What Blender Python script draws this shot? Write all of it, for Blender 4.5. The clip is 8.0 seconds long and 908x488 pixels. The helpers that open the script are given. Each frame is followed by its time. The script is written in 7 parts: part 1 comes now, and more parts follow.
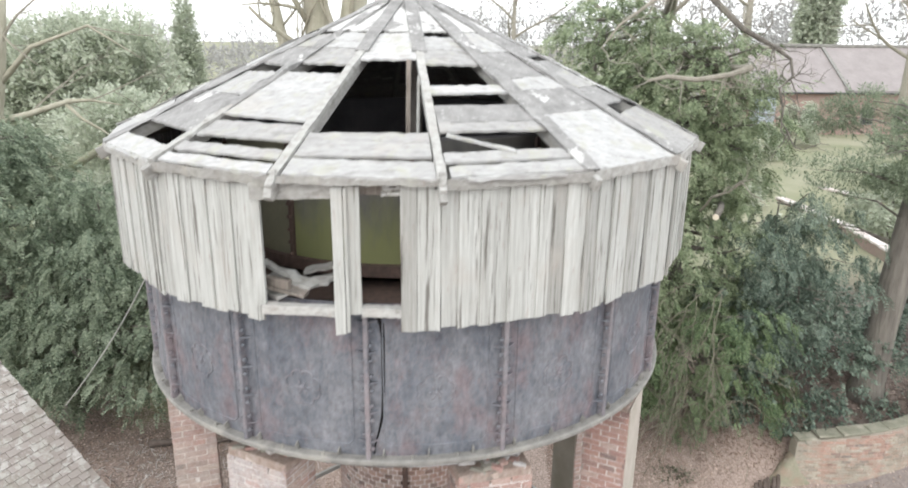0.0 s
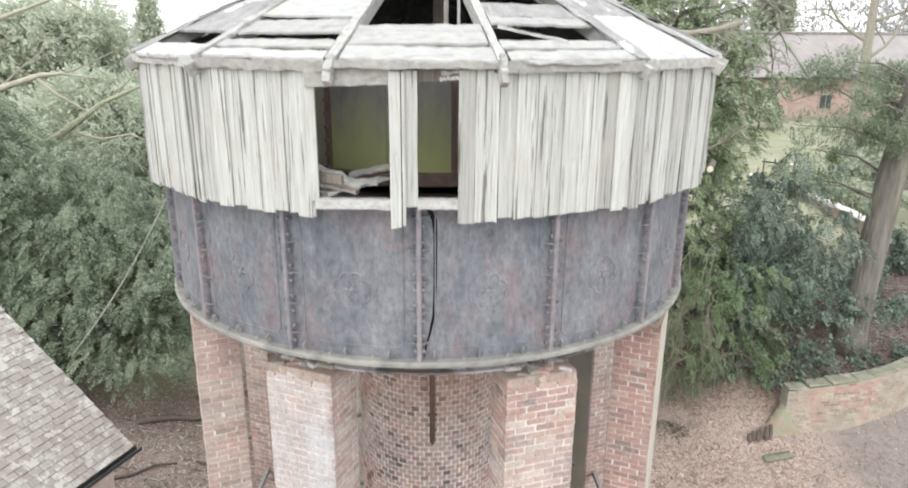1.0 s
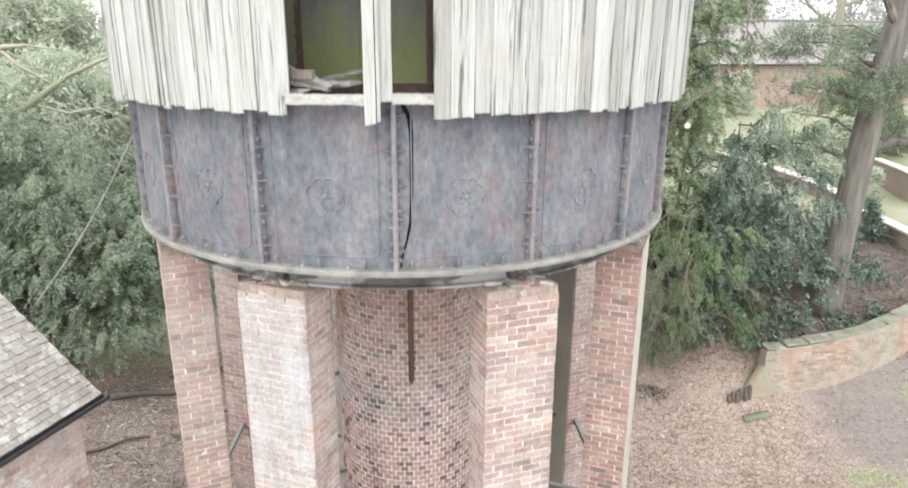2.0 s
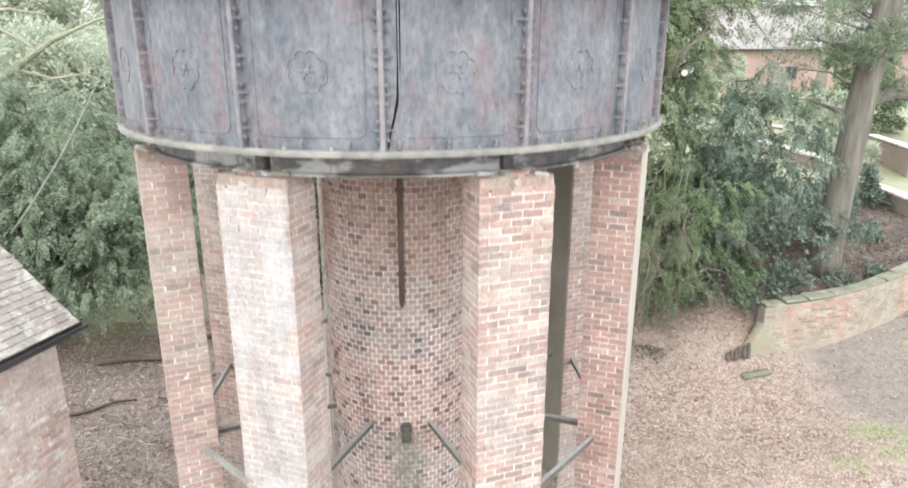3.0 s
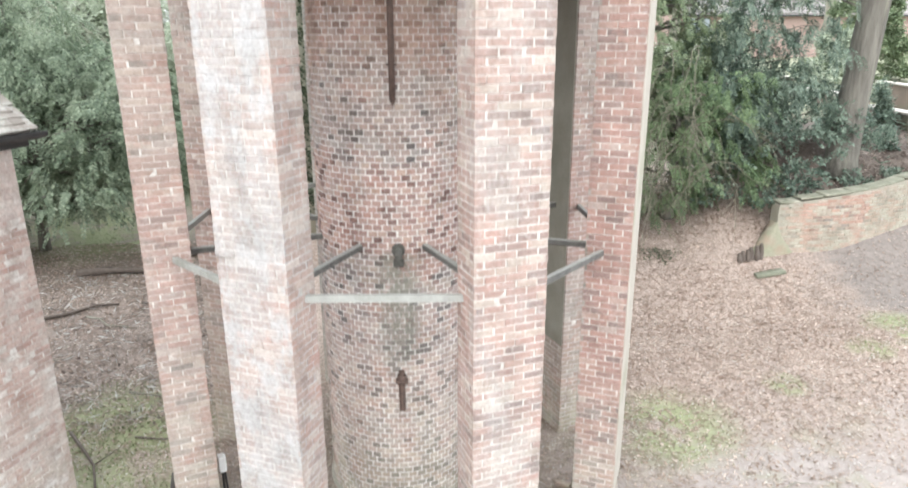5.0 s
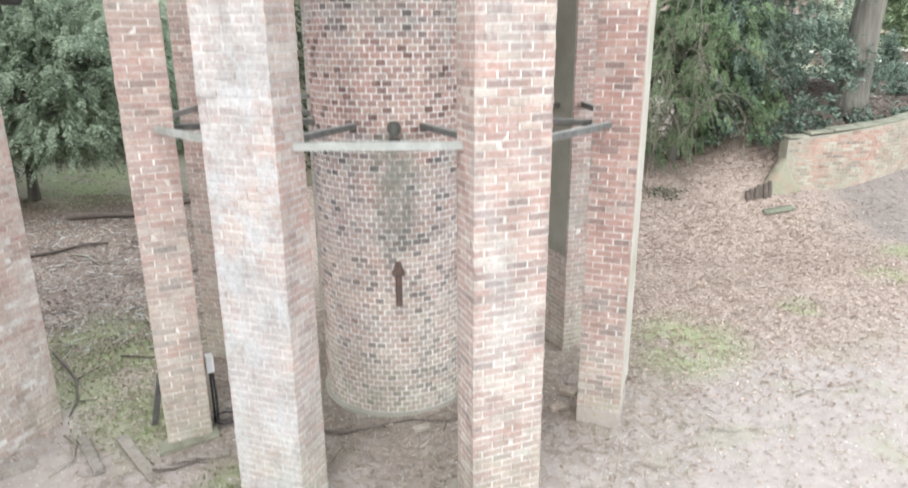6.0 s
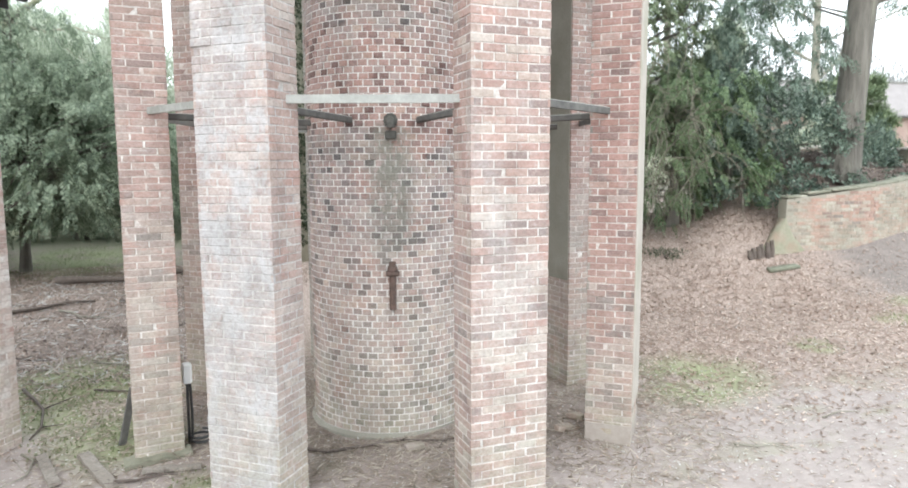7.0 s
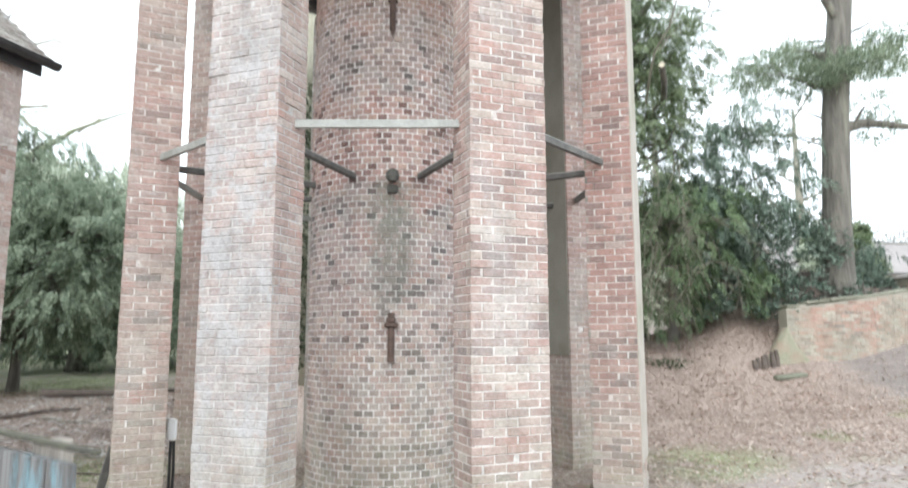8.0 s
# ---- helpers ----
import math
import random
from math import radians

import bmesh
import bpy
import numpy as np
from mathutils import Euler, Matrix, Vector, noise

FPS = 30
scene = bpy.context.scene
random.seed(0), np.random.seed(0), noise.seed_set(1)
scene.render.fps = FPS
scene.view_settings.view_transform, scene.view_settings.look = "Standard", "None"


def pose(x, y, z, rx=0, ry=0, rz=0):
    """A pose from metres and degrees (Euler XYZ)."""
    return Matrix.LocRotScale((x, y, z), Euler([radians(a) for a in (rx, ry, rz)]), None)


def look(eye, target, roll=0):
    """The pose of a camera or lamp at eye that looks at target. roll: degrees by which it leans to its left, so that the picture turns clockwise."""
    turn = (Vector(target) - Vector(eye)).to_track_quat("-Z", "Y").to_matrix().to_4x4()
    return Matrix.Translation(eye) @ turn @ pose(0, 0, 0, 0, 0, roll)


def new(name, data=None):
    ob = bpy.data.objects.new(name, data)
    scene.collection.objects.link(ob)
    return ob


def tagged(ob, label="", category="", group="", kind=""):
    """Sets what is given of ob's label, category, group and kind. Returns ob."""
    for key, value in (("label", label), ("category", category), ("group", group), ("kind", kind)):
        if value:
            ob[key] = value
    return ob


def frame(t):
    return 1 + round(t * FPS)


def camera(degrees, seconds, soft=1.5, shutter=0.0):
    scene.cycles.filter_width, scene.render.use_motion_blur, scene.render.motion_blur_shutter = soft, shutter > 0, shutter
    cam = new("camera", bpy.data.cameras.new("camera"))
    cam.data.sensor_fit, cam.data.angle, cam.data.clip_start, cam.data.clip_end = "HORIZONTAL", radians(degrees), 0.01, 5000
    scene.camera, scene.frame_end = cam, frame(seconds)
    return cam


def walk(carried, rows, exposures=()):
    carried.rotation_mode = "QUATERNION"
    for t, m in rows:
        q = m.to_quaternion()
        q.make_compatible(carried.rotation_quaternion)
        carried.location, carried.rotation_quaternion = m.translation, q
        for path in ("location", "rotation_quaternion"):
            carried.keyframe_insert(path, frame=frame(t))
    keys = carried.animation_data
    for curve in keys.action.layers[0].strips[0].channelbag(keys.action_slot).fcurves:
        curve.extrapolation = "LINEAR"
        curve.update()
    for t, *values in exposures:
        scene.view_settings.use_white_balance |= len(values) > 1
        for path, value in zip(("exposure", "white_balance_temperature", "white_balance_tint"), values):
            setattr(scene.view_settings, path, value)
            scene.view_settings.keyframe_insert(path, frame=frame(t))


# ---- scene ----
cam = camera(67.2, 8.0, 1.7, 0.6)
METRES, EYE, TILT, LEAN, TURN = 10.4, 11.75, -17.0, -0.7, 0.0
ROWS = [
    (0.0, 0.0, 0.0, 0.0, 0.0, 0.0, 0.0),
    (0.5, -0.049, 0.001, -0.047, -1.85, -0.04, 0.7),
    (1.0, -0.0785, 0.0046, -0.0905, -3.05, -0.09, 1.18),
    (2.5, -0.0779, 0.0384, -0.2209, -5.3, -0.31, 2.12),
    (3.0, -0.0761, 0.0564, -0.2751, -5.33, -0.32, 2.21),
    (3.5, -0.0749, 0.0753, -0.3312, -5.34, -0.35, 2.3),
    (4.0, -0.0738, 0.0942, -0.387, -5.35, -0.38, 2.38),
    (4.5, -0.0734, 0.1135, -0.4462, -5.34, -0.4, 2.44),
    (6.0, -0.0756, 0.1786, -0.6505, -5.37, -0.36, 2.66),
    (6.5, -0.0757, 0.202, -0.7247, -5.43, 4.71, 2.64),
    (7.0, -0.0758, 0.2248, -0.7995, -5.46, 10.4, 2.63),
    (7.5, -0.0765, 0.2445, -0.8702, -5.52, 16.71, 2.61),
    (8.0, -0.0788, 0.2621, -0.9304, -5.58, 24.63, 2.55),
]
walk(cam, [(t, pose(0, 0, EYE, TILT, LEAN, TURN) @ pose(METRES * x, METRES * y, METRES * z, 90 + pitch, roll, yaw)) for t, x, y, z, yaw, pitch, roll in ROWS],
     [(0.0, 1.15, 6435, 10), (0.5, 1.24, 6432, 9.5), (1.0, 1.31, 6430, 9), (3.0, 1.67, 6385, 7), (4.5, 1.66, 6270, 6), (6.5, 1.6, 6110, 5), (8.0, 1.45, 6070, 5)])

# ---- light ----
world = bpy.data.worlds.new("overcast")
scene.world = world
world.use_nodes = True
wt = world.node_tree
wt.nodes.clear()
w_out = wt.nodes.new("ShaderNodeOutputWorld")
w_bg = wt.nodes.new("ShaderNodeBackground")
w_sky = wt.nodes.new("ShaderNodeTexSky")
w_sky.sky_type = "NISHITA"
w_sky.sun_disc = False
w_sky.sun_elevation, w_sky.sun_rotation = radians(48), radians(200)
w_sky.air_density, w_sky.dust_density, w_sky.ozone_density = 1.0, 4.0, 0.6
w_mix = wt.nodes.new("ShaderNodeMix")
w_mix.data_type = "RGBA"
w_mix.inputs[0].default_value = 0.86
w_mix.inputs[7].default_value = (9.6, 9.75, 9.9, 1)
wt.links.new(w_sky.outputs[0], w_mix.inputs[6])
wt.links.new(w_mix.outputs[2], w_bg.inputs[0])
w_bg.inputs[1].default_value = 0.105
wt.links.new(w_bg.outputs[0], w_out.inputs[0])

sun = new("sun", bpy.data.lights.new("sun", "SUN"))
sun.data.energy, sun.data.angle, sun.data.color = 0.35, radians(35), (1.0, 0.96, 0.9)
sun.matrix_world = look((-6, -12, 22), (0, 9, 4))

# ---- materials ----
def material(name, rough=0.8, metal=0.0):
    m = bpy.data.materials.new(name)
    m.use_nodes = True
    b = m.node_tree.nodes["Principled BSDF"]
    b.inputs["Roughness"].default_value, b.inputs["Metallic"].default_value = rough, metal
    return m, m.node_tree, b


def nd(nt, kind, **values):
    n = nt.nodes.new("ShaderNode" + kind)
    for key, value in values.items():
        n.inputs[key].default_value = value
    return n


def place(nt, scale=(1, 1, 1)):
    """The world place, stretched."""
    g = nt.nodes.new("ShaderNodeNewGeometry")
    m = nt.nodes.new("ShaderNodeVectorMath")
    m.operation = "MULTIPLY"
    m.inputs[1].default_value = scale
    nt.links.new(g.outputs["Position"], m.inputs[0])
    return m.outputs[0]


def noise_of(nt, scale, detail=4.0, stretch=(1, 1, 1), rough=0.55):
    n = nd(nt, "TexNoise", Scale=scale, Detail=detail, Roughness=rough)
    nt.links.new(place(nt, stretch), n.inputs["Vector"])
    return n.outputs[0]


def ramp(nt, value, stops):
    r = nt.nodes.new("ShaderNodeValToRGB")
    e = r.color_ramp.elements
    while len(e) < len(stops):
        e.new(0.5)
    for k, (p, c) in enumerate(stops):
        e[k].position = p
        e[k].color = (*c, 1) if len(c) == 3 else c
    nt.links.new(value, r.inputs[0])
    return r.outputs[0]


def grey(nt, value, lo, hi):
    """A 0 to 1 mask that rises from lo to hi."""
    m = nd(nt, "MapRange")
    m.inputs["From Min"].default_value, m.inputs["From Max"].default_value = lo, hi
    nt.links.new(value, m.inputs["Value"])
    return m.outputs[0]


def blend(nt, fac, a, b, mode="MIX"):
    m = nt.nodes.new("ShaderNodeMix")
    m.data_type, m.blend_type = "RGBA", mode
    for sock, v in ((0, fac), (6, a), (7, b)):
        if isinstance(v, (int, float)):
            m.inputs[sock].default_value = v
        elif isinstance(v, tuple):
            m.inputs[sock].default_value = (*v, 1)
        else:
            nt.links.new(v, m.inputs[sock])
    return m.outputs[2]


def times(nt, a, b):
    m = nt.nodes.new("ShaderNodeMath")
    m.operation = "MULTIPLY"
    for k, v in ((0, a), (1, b)):
        if isinstance(v, (int, float)):
            m.inputs[k].default_value = v
        else:
            nt.links.new(v, m.inputs[k])
    return m.outputs[0]


def bump(nt, b, height, strength=0.4, distance=0.01):
    n = nd(nt, "Bump", Strength=strength, Distance=distance)
    nt.links.new(height, n.inputs["Height"])
    nt.links.new(n.outputs[0], b.inputs["Normal"])


def chance(nt, single):
    """A random value a piece: by object, or by island of a joined mesh."""
    if single:
        return nt.nodes.new("ShaderNodeObjectInfo").outputs["Random"]
    return nt.nodes.new("ShaderNodeNewGeometry").outputs["Random Per Island"]


def weathered(nt, c, low=0.72, high=1.12, scale=3.2):
    """Blotchy grime over a wall, the same on bricks and joints."""
    tone = ramp(nt, noise_of(nt, scale, 8, (1, 1, 0.7), 0.68), [(0.3, (low, low * 0.99, low * 0.97)), (0.5, (0.95, 0.95, 0.95)), (0.72, (high, high, high))])
    c = blend(nt, 1.0, c, tone, "MULTIPLY")
    grain = ramp(nt, noise_of(nt, 26, 7, (1, 1, 1.4), 0.72), [(0.34, (0.78, 0.76, 0.74)), (0.5, (1.0, 1.0, 1.0)), (0.68, (1.17, 1.18, 1.19))])
    return blend(nt, 1.0, c, grain, "MULTIPLY")


def stained(nt, c, stain):
    """A wet dark streak: (x, y, reach, low, high); also colours the shaft's top."""
    x, y, reach, low, high = stain
    xyz = nt.nodes.new("ShaderNodeSeparateXYZ")
    nt.links.new(place(nt), xyz.inputs[0])
    d = nt.nodes.new("ShaderNodeVectorMath")
    d.operation = "DISTANCE"
    nt.links.new(place(nt, (1, 1, 0)), d.inputs[0])
    d.inputs[1].default_value = (x, y, 0)
    mask = times(nt, grey(nt, d.outputs["Value"], reach, reach * 0.4), times(nt, grey(nt, xyz.outputs[2], low, low + 0.8), grey(nt, xyz.outputs[2], high + 0.06, high - 0.04)))
    mask = times(nt, mask, grey(nt, noise_of(nt, 9, 5, (1, 1, 0.5), 0.7), 0.36, 0.54))
    c = blend(nt, times(nt, mask, 0.8), c, (0.2, 0.2, 0.165))
    # rust, and a green-brown stain on the right, both thicker towards the shaft's top
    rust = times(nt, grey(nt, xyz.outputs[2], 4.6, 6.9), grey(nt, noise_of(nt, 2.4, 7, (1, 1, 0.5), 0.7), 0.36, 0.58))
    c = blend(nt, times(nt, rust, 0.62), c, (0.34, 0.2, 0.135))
    brown_stain = times(nt, grey(nt, xyz.outputs[2], 5.2, 7.2), times(nt, grey(nt, xyz.outputs[0], -0.5, 0.15), grey(nt, noise_of(nt, 3.4, 7, (1, 1, 0.4), 0.72), 0.4, 0.58)))
    return blend(nt, times(nt, brown_stain, 0.66), c, (0.155, 0.135, 0.1))


def old_wash(nt, c, patches, colour=(0.46, 0.45, 0.457)):
    """Thick flaking limewash between two heights, over brick and joint alike."""
    xyz = nt.nodes.new("ShaderNodeSeparateXYZ")
    nt.links.new(place(nt), xyz.inputs[0])
    tall = times(nt, grey(nt, xyz.outputs[2], patches[0], patches[0] + 1.2), grey(nt, xyz.outputs[2], patches[1], patches[1] - 0.6))
    thick = times(nt, tall, grey(nt, noise_of(nt, 2.6, 8, (1, 1, 0.7), 0.74), 0.49, 0.58))
    return blend(nt, times(nt, thick, 0.8), c, colour)


def mortar_material(name, a, b_, blotch, scale=3.0, stain=None, bed=None, foot=-0.5, patches=None):
    """bed: the dirtier colour of the level joints, whose courses start at foot."""
    m, nt, b = material(name, 0.95)
    c = blend(nt, grey(nt, noise_of(nt, scale, 6), 0.3, 0.7), a, b_)
    c = blend(nt, times(nt, grey(nt, noise_of(nt, 6.5, 6, rough=0.65), 0.46, 0.62), 0.9), c, blotch)
    c = blend(nt, times(nt, grey(nt, noise_of(nt, 1.7, 6, rough=0.6), 0.46, 0.6), 0.6), c, blotch)
    if bed:
        xyz = nt.nodes.new("ShaderNodeSeparateXYZ")
        nt.links.new(place(nt), xyz.inputs[0])
        up = nd(nt, "Math")
        up.operation = "SUBTRACT"
        nt.links.new(xyz.outputs[2], up.inputs[0])
        up.inputs[1].default_value = foot - 0.039
        saw = nd(nt, "Math")
        saw.operation = "PINGPONG"
        nt.links.new(up.outputs[0], saw.inputs[0])
        saw.inputs[1].default_value = 0.039
        level = grey(nt, saw.outputs[0], 0.031, 0.0335)
        c = blend(nt, times(nt, level, grey(nt, noise_of(nt, 3.6, 5, rough=0.6), 0.3, 0.5)), c, bed)
    if patches:
        c = old_wash(nt, c, patches)
    if stain:
        c = stained(nt, c, stain)
    f = noise_of(nt, 90, 5)
    nt.links.new(weathered(nt, c), b.inputs["Base Color"])
    bump(nt, b, f, 0.5, 0.006)
    return m


BRICK_STOPS = [(0.0, (0.11, 0.1, 0.1)), (0.06, (0.17, 0.14, 0.14)), (0.12, (0.29, 0.17, 0.145)), (0.3, (0.41, 0.225, 0.19)), (0.45, (0.34, 0.225, 0.205)), (0.6, (0.47, 0.28, 0.235)),
               (0.72, (0.37, 0.32, 0.31)), (0.85, (0.5, 0.37, 0.3)), (1.0, (0.56, 0.49, 0.46))]


def brick_material(name, single, lime=0.4, stops=None, lime_colour=(0.66, 0.63, 0.6), zones=1.3, bands=None, stain=None, batch=0.3, patches=None, strong=0.84):
    """bands: (height, colour) of brick batches up the wall; stain: of a wet streak; patches: (low, high) of thick old
    limewash.
    """
    m, nt, b = material(name, 0.9)
    c = ramp(nt, chance(nt, single), stops or BRICK_STOPS)
    xyz = nt.nodes.new("ShaderNodeSeparateXYZ")
    nt.links.new(place(nt), xyz.inputs[0])
    if bands:
        wob = nd(nt, "Math")
        wob.operation = "MULTIPLY_ADD"
        nt.links.new(noise_of(nt, 1.6, 5), wob.inputs[0])
        wob.inputs[1].default_value = 1.1
        nt.links.new(xyz.outputs[2], wob.inputs[2])
        c = blend(nt, batch, c, ramp(nt, grey(nt, wob.outputs[0], 0.5, 8.5), [(z / 8.0, col) for z, col in bands]))
    c = blend(nt, times(nt, grey(nt, noise_of(nt, 2.9, 5, (1, 1, 1.6), 0.6), 0.54, 0.64), 0.5), c, (0.43, 0.21, 0.16))
    fine = noise_of(nt, 55, 5)
    c = blend(nt, times(nt, grey(nt, fine, 0.45, 0.75), 0.22 + 0.3 * lime), c, (0.5, 0.42, 0.38))
    wash = times(nt, grey(nt, noise_of(nt, zones, 6, (1, 1, 0.55), 0.62), 0.60 - 0.26 * lime, 0.74 - 0.27 * lime), min(1.0, 0.3 + 0.6 * lime))
    wash = times(nt, wash, grey(nt, noise_of(nt, 14, 4), 0.2, 0.55))
    c = blend(nt, wash, c, lime_colour)
    # smears of mortar and lime over single bricks
    smear = times(nt, grey(nt, noise_of(nt, 11, 6, (1, 1, 1.5), 0.7), 0.56, 0.68), 0.25 + 0.5 * lime)
    c = blend(nt, smear, c, (0.55, 0.525, 0.5))
    if patches:
        c = old_wash(nt, c, patches)
    streak = grey(nt, noise_of(nt, 2.2, 4, (2.5, 2.5, 0.22)), 0.6, 0.85)
    c = blend(nt, times(nt, streak, 0.7 if stain else 0.4), c, (0.19, 0.175, 0.15))
    low = times(nt, grey(nt, xyz.outputs[2], 2.3, -0.1), grey(nt, noise_of(nt, 3.0, 6, rough=0.65), 0.4, 0.6))
    c = blend(nt, times(nt, low, 0.55), c, (0.42, 0.395, 0.32))
    green = times(nt, grey(nt, xyz.outputs[2], 0.95, -0.1), grey(nt, noise_of(nt, 4.5, 6, rough=0.68), 0.42, 0.6))
    c = blend(nt, times(nt, green, 0.5), c, (0.36, 0.355, 0.235))
    if stain:
        c = stained(nt, c, stain)
    dull = nd(nt, "HueSaturation", Saturation=strong)
    nt.links.new(c, dull.inputs["Color"])
    c = dull.outputs[0]
    nt.links.new(weathered(nt, c), b.inputs["Base Color"])
    bump(nt, b, fine, 0.6, 0.006)
    return m


def plain(name, a, c, scale, rough=0.85, metal=0.0, stretch=(1, 1, 1), relief=0.4, fine=40.0, depth=0.006, third=None):
    m, nt, b = material(name, rough, metal)
    col = blend(nt, grey(nt, noise_of(nt, scale, 6, stretch), 0.3, 0.7), a, c)
    if third:
        col = blend(nt, grey(nt, noise_of(nt, scale * 0.37, 5, stretch), 0.55, 0.72), col, third)
    f = noise_of(nt, fine, 5, stretch)
    col = blend(nt, times(nt, grey(nt, f, 0.25, 0.8), 0.4), col, blend(nt, 1.0, col, (0.55, 0.53, 0.5), "MULTIPLY"))
    nt.links.new(col, b.inputs["Base Color"])
    bump(nt, b, f, relief, depth)
    return m


SHAFT_STOPS = [(0.0, (0.02, 0.02, 0.022)), (0.085, (0.04, 0.037, 0.039)), (0.12, (0.18, 0.14, 0.135)), (0.26, (0.27, 0.2, 0.185)), (0.35, (0.4, 0.275, 0.24)), (0.6, (0.47, 0.325, 0.28)), (0.8, (0.42, 0.37, 0.345)), (1.0, (0.56, 0.42, 0.325))]
SHAFT_BANDS = [(0.0, (0.56, 0.49, 0.42)), (0.9, (0.55, 0.45, 0.39)), (1.9, (0.53, 0.41, 0.36)), (2.4, (0.45, 0.385, 0.365)), (2.9, (0.37, 0.32, 0.31)), (3.2, (0.23, 0.21, 0.21)), (3.4, (0.25, 0.215, 0.21)), (3.55, (0.39, 0.17, 0.135)), (4.6, (0.4, 0.185, 0.145)),
               (4.85, (0.29, 0.255, 0.25)), (5.8, (0.31, 0.265, 0.245)), (6.2, (0.41, 0.205, 0.15)), (8.0, (0.37, 0.185, 0.13))]
RED_BANDS = [(0.0, (0.42, 0.39, 0.33)), (0.6, (0.4, 0.345, 0.3)), (1.4, (0.38, 0.285, 0.25)), (2.4, (0.36, 0.215, 0.18)), (4.0, (0.35, 0.185, 0.155)), (6.0, (0.37, 0.245, 0.21)), (8.0, (0.36, 0.2, 0.165))]
PALE_BANDS = [(0.0, (0.42, 0.365, 0.325)), (1.0, (0.42, 0.35, 0.325)), (2.6, (0.42, 0.325, 0.295)), (3.0, (0.4, 0.25, 0.215)), (4.1, (0.4, 0.26, 0.22)), (4.8, (0.43, 0.33, 0.29)), (6.6, (0.4, 0.31, 0.27)), (7.0, (0.35, 0.21, 0.17)), (8.0, (0.35, 0.21, 0.17))]
STAIN = (-0.575, 7.98, 0.34, 1.75, 3.58)
PALE_STOPS = [(0.0, (0.24, 0.19, 0.175)), (0.12, (0.33, 0.25, 0.225)), (0.35, (0.42, 0.29, 0.245)), (0.6, (0.4, 0.31, 0.27)), (0.8, (0.46, 0.37, 0.32)), (1.0, (0.5, 0.45, 0.41))]
M_BRICK_PALE = brick_material("brick_limewashed", True, 0.75, PALE_STOPS, (0.4, 0.372, 0.372), 1.6, PALE_BANDS, patches=(-0.9, 7.4), strong=0.72)
M_BRICK_PALE_J = brick_material("brickwork_limewashed", False, 0.34, PALE_STOPS, (0.47, 0.44, 0.4), 1.6, PALE_BANDS, strong=0.82)
HOUSE_STOPS = [(0.0, (0.4, 0.27, 0.23)), (0.4, (0.52, 0.365, 0.315)), (0.75, (0.58, 0.445, 0.39)), (1.0, (0.6, 0.52, 0.47))]
M_HOUSEBRICK = brick_material("brickwork_outbuilding", False, 0.45, HOUSE_STOPS, (0.66, 0.625, 0.6), 1.6, PALE_BANDS, batch=0.12)
PINK_STOPS = [(0.0, (0.19, 0.14, 0.13)), (0.12, (0.27, 0.17, 0.145)), (0.35, (0.35, 0.195, 0.155)), (0.6, (0.39, 0.23, 0.18)), (0.8, (0.42, 0.3, 0.245)), (0.93, (0.44, 0.35, 0.28)), (1.0, (0.49, 0.43, 0.37))]
M_BRICK_PINK = brick_material("brick_pink", True, 0.4, PINK_STOPS, (0.42, 0.385, 0.37), 1.5, PALE_BANDS, batch=0.22, strong=0.77)
M_BRICK_PINK_J = brick_material("brickwork_pink", False, 0.4, PINK_STOPS, (0.42, 0.385, 0.37), 1.5, PALE_BANDS, batch=0.22, strong=0.77)
RED_STOPS = [(0.0, (0.11, 0.09, 0.09)), (0.12, (0.2, 0.13, 0.12)), (0.25, (0.3, 0.155, 0.13)), (0.5, (0.37, 0.18, 0.145)), (0.75, (0.42, 0.215, 0.165)), (0.92, (0.45, 0.3, 0.24)), (1.0, (0.5, 0.44, 0.4))]
M_BRICK = brick_material("brick_red", True, 0.12, RED_STOPS, (0.5, 0.46, 0.43), 1.5, RED_BANDS, batch=0.4, strong=0.82)
M_BRICK_J = brick_material("brickwork_red", False, 0.12, RED_STOPS, (0.5, 0.46, 0.43), 1.5, RED_BANDS, batch=0.4, strong=0.82)
TAN_BANDS = [(0.0, (0.42, 0.38, 0.31)), (0.8, (0.42, 0.355, 0.295)), (2.6, (0.42, 0.36, 0.315)), (2.9, (0.4, 0.275, 0.235)), (4.4, (0.39, 0.25, 0.21)), (5.2, (0.41, 0.33, 0.275)), (6.6, (0.42, 0.35, 0.3)), (7.2, (0.36, 0.21, 0.18)), (8.0, (0.36, 0.21, 0.18))]
M_BRICK_TAN = brick_material("brick_tan", True, 0.3, None, (0.46, 0.42, 0.37), 1.5, TAN_BANDS, batch=0.56, strong=0.84)
M_BRICK_TAN_J = brick_material("brickwork_tan", False, 0.3, None, (0.46, 0.42, 0.37), 1.5, TAN_BANDS, batch=0.56, strong=0.84)
DRAB_STOPS = [(0.0, (0.2, 0.19, 0.16)), (0.4, (0.31, 0.275, 0.23)), (0.8, (0.38, 0.33, 0.27)), (1.0, (0.36, 0.24, 0.2))]
M_BRICK_DRAB = brick_material("brickwork_drab", False, 0.45, DRAB_STOPS, (0.42, 0.41, 0.35), 1.5, strong=0.75)
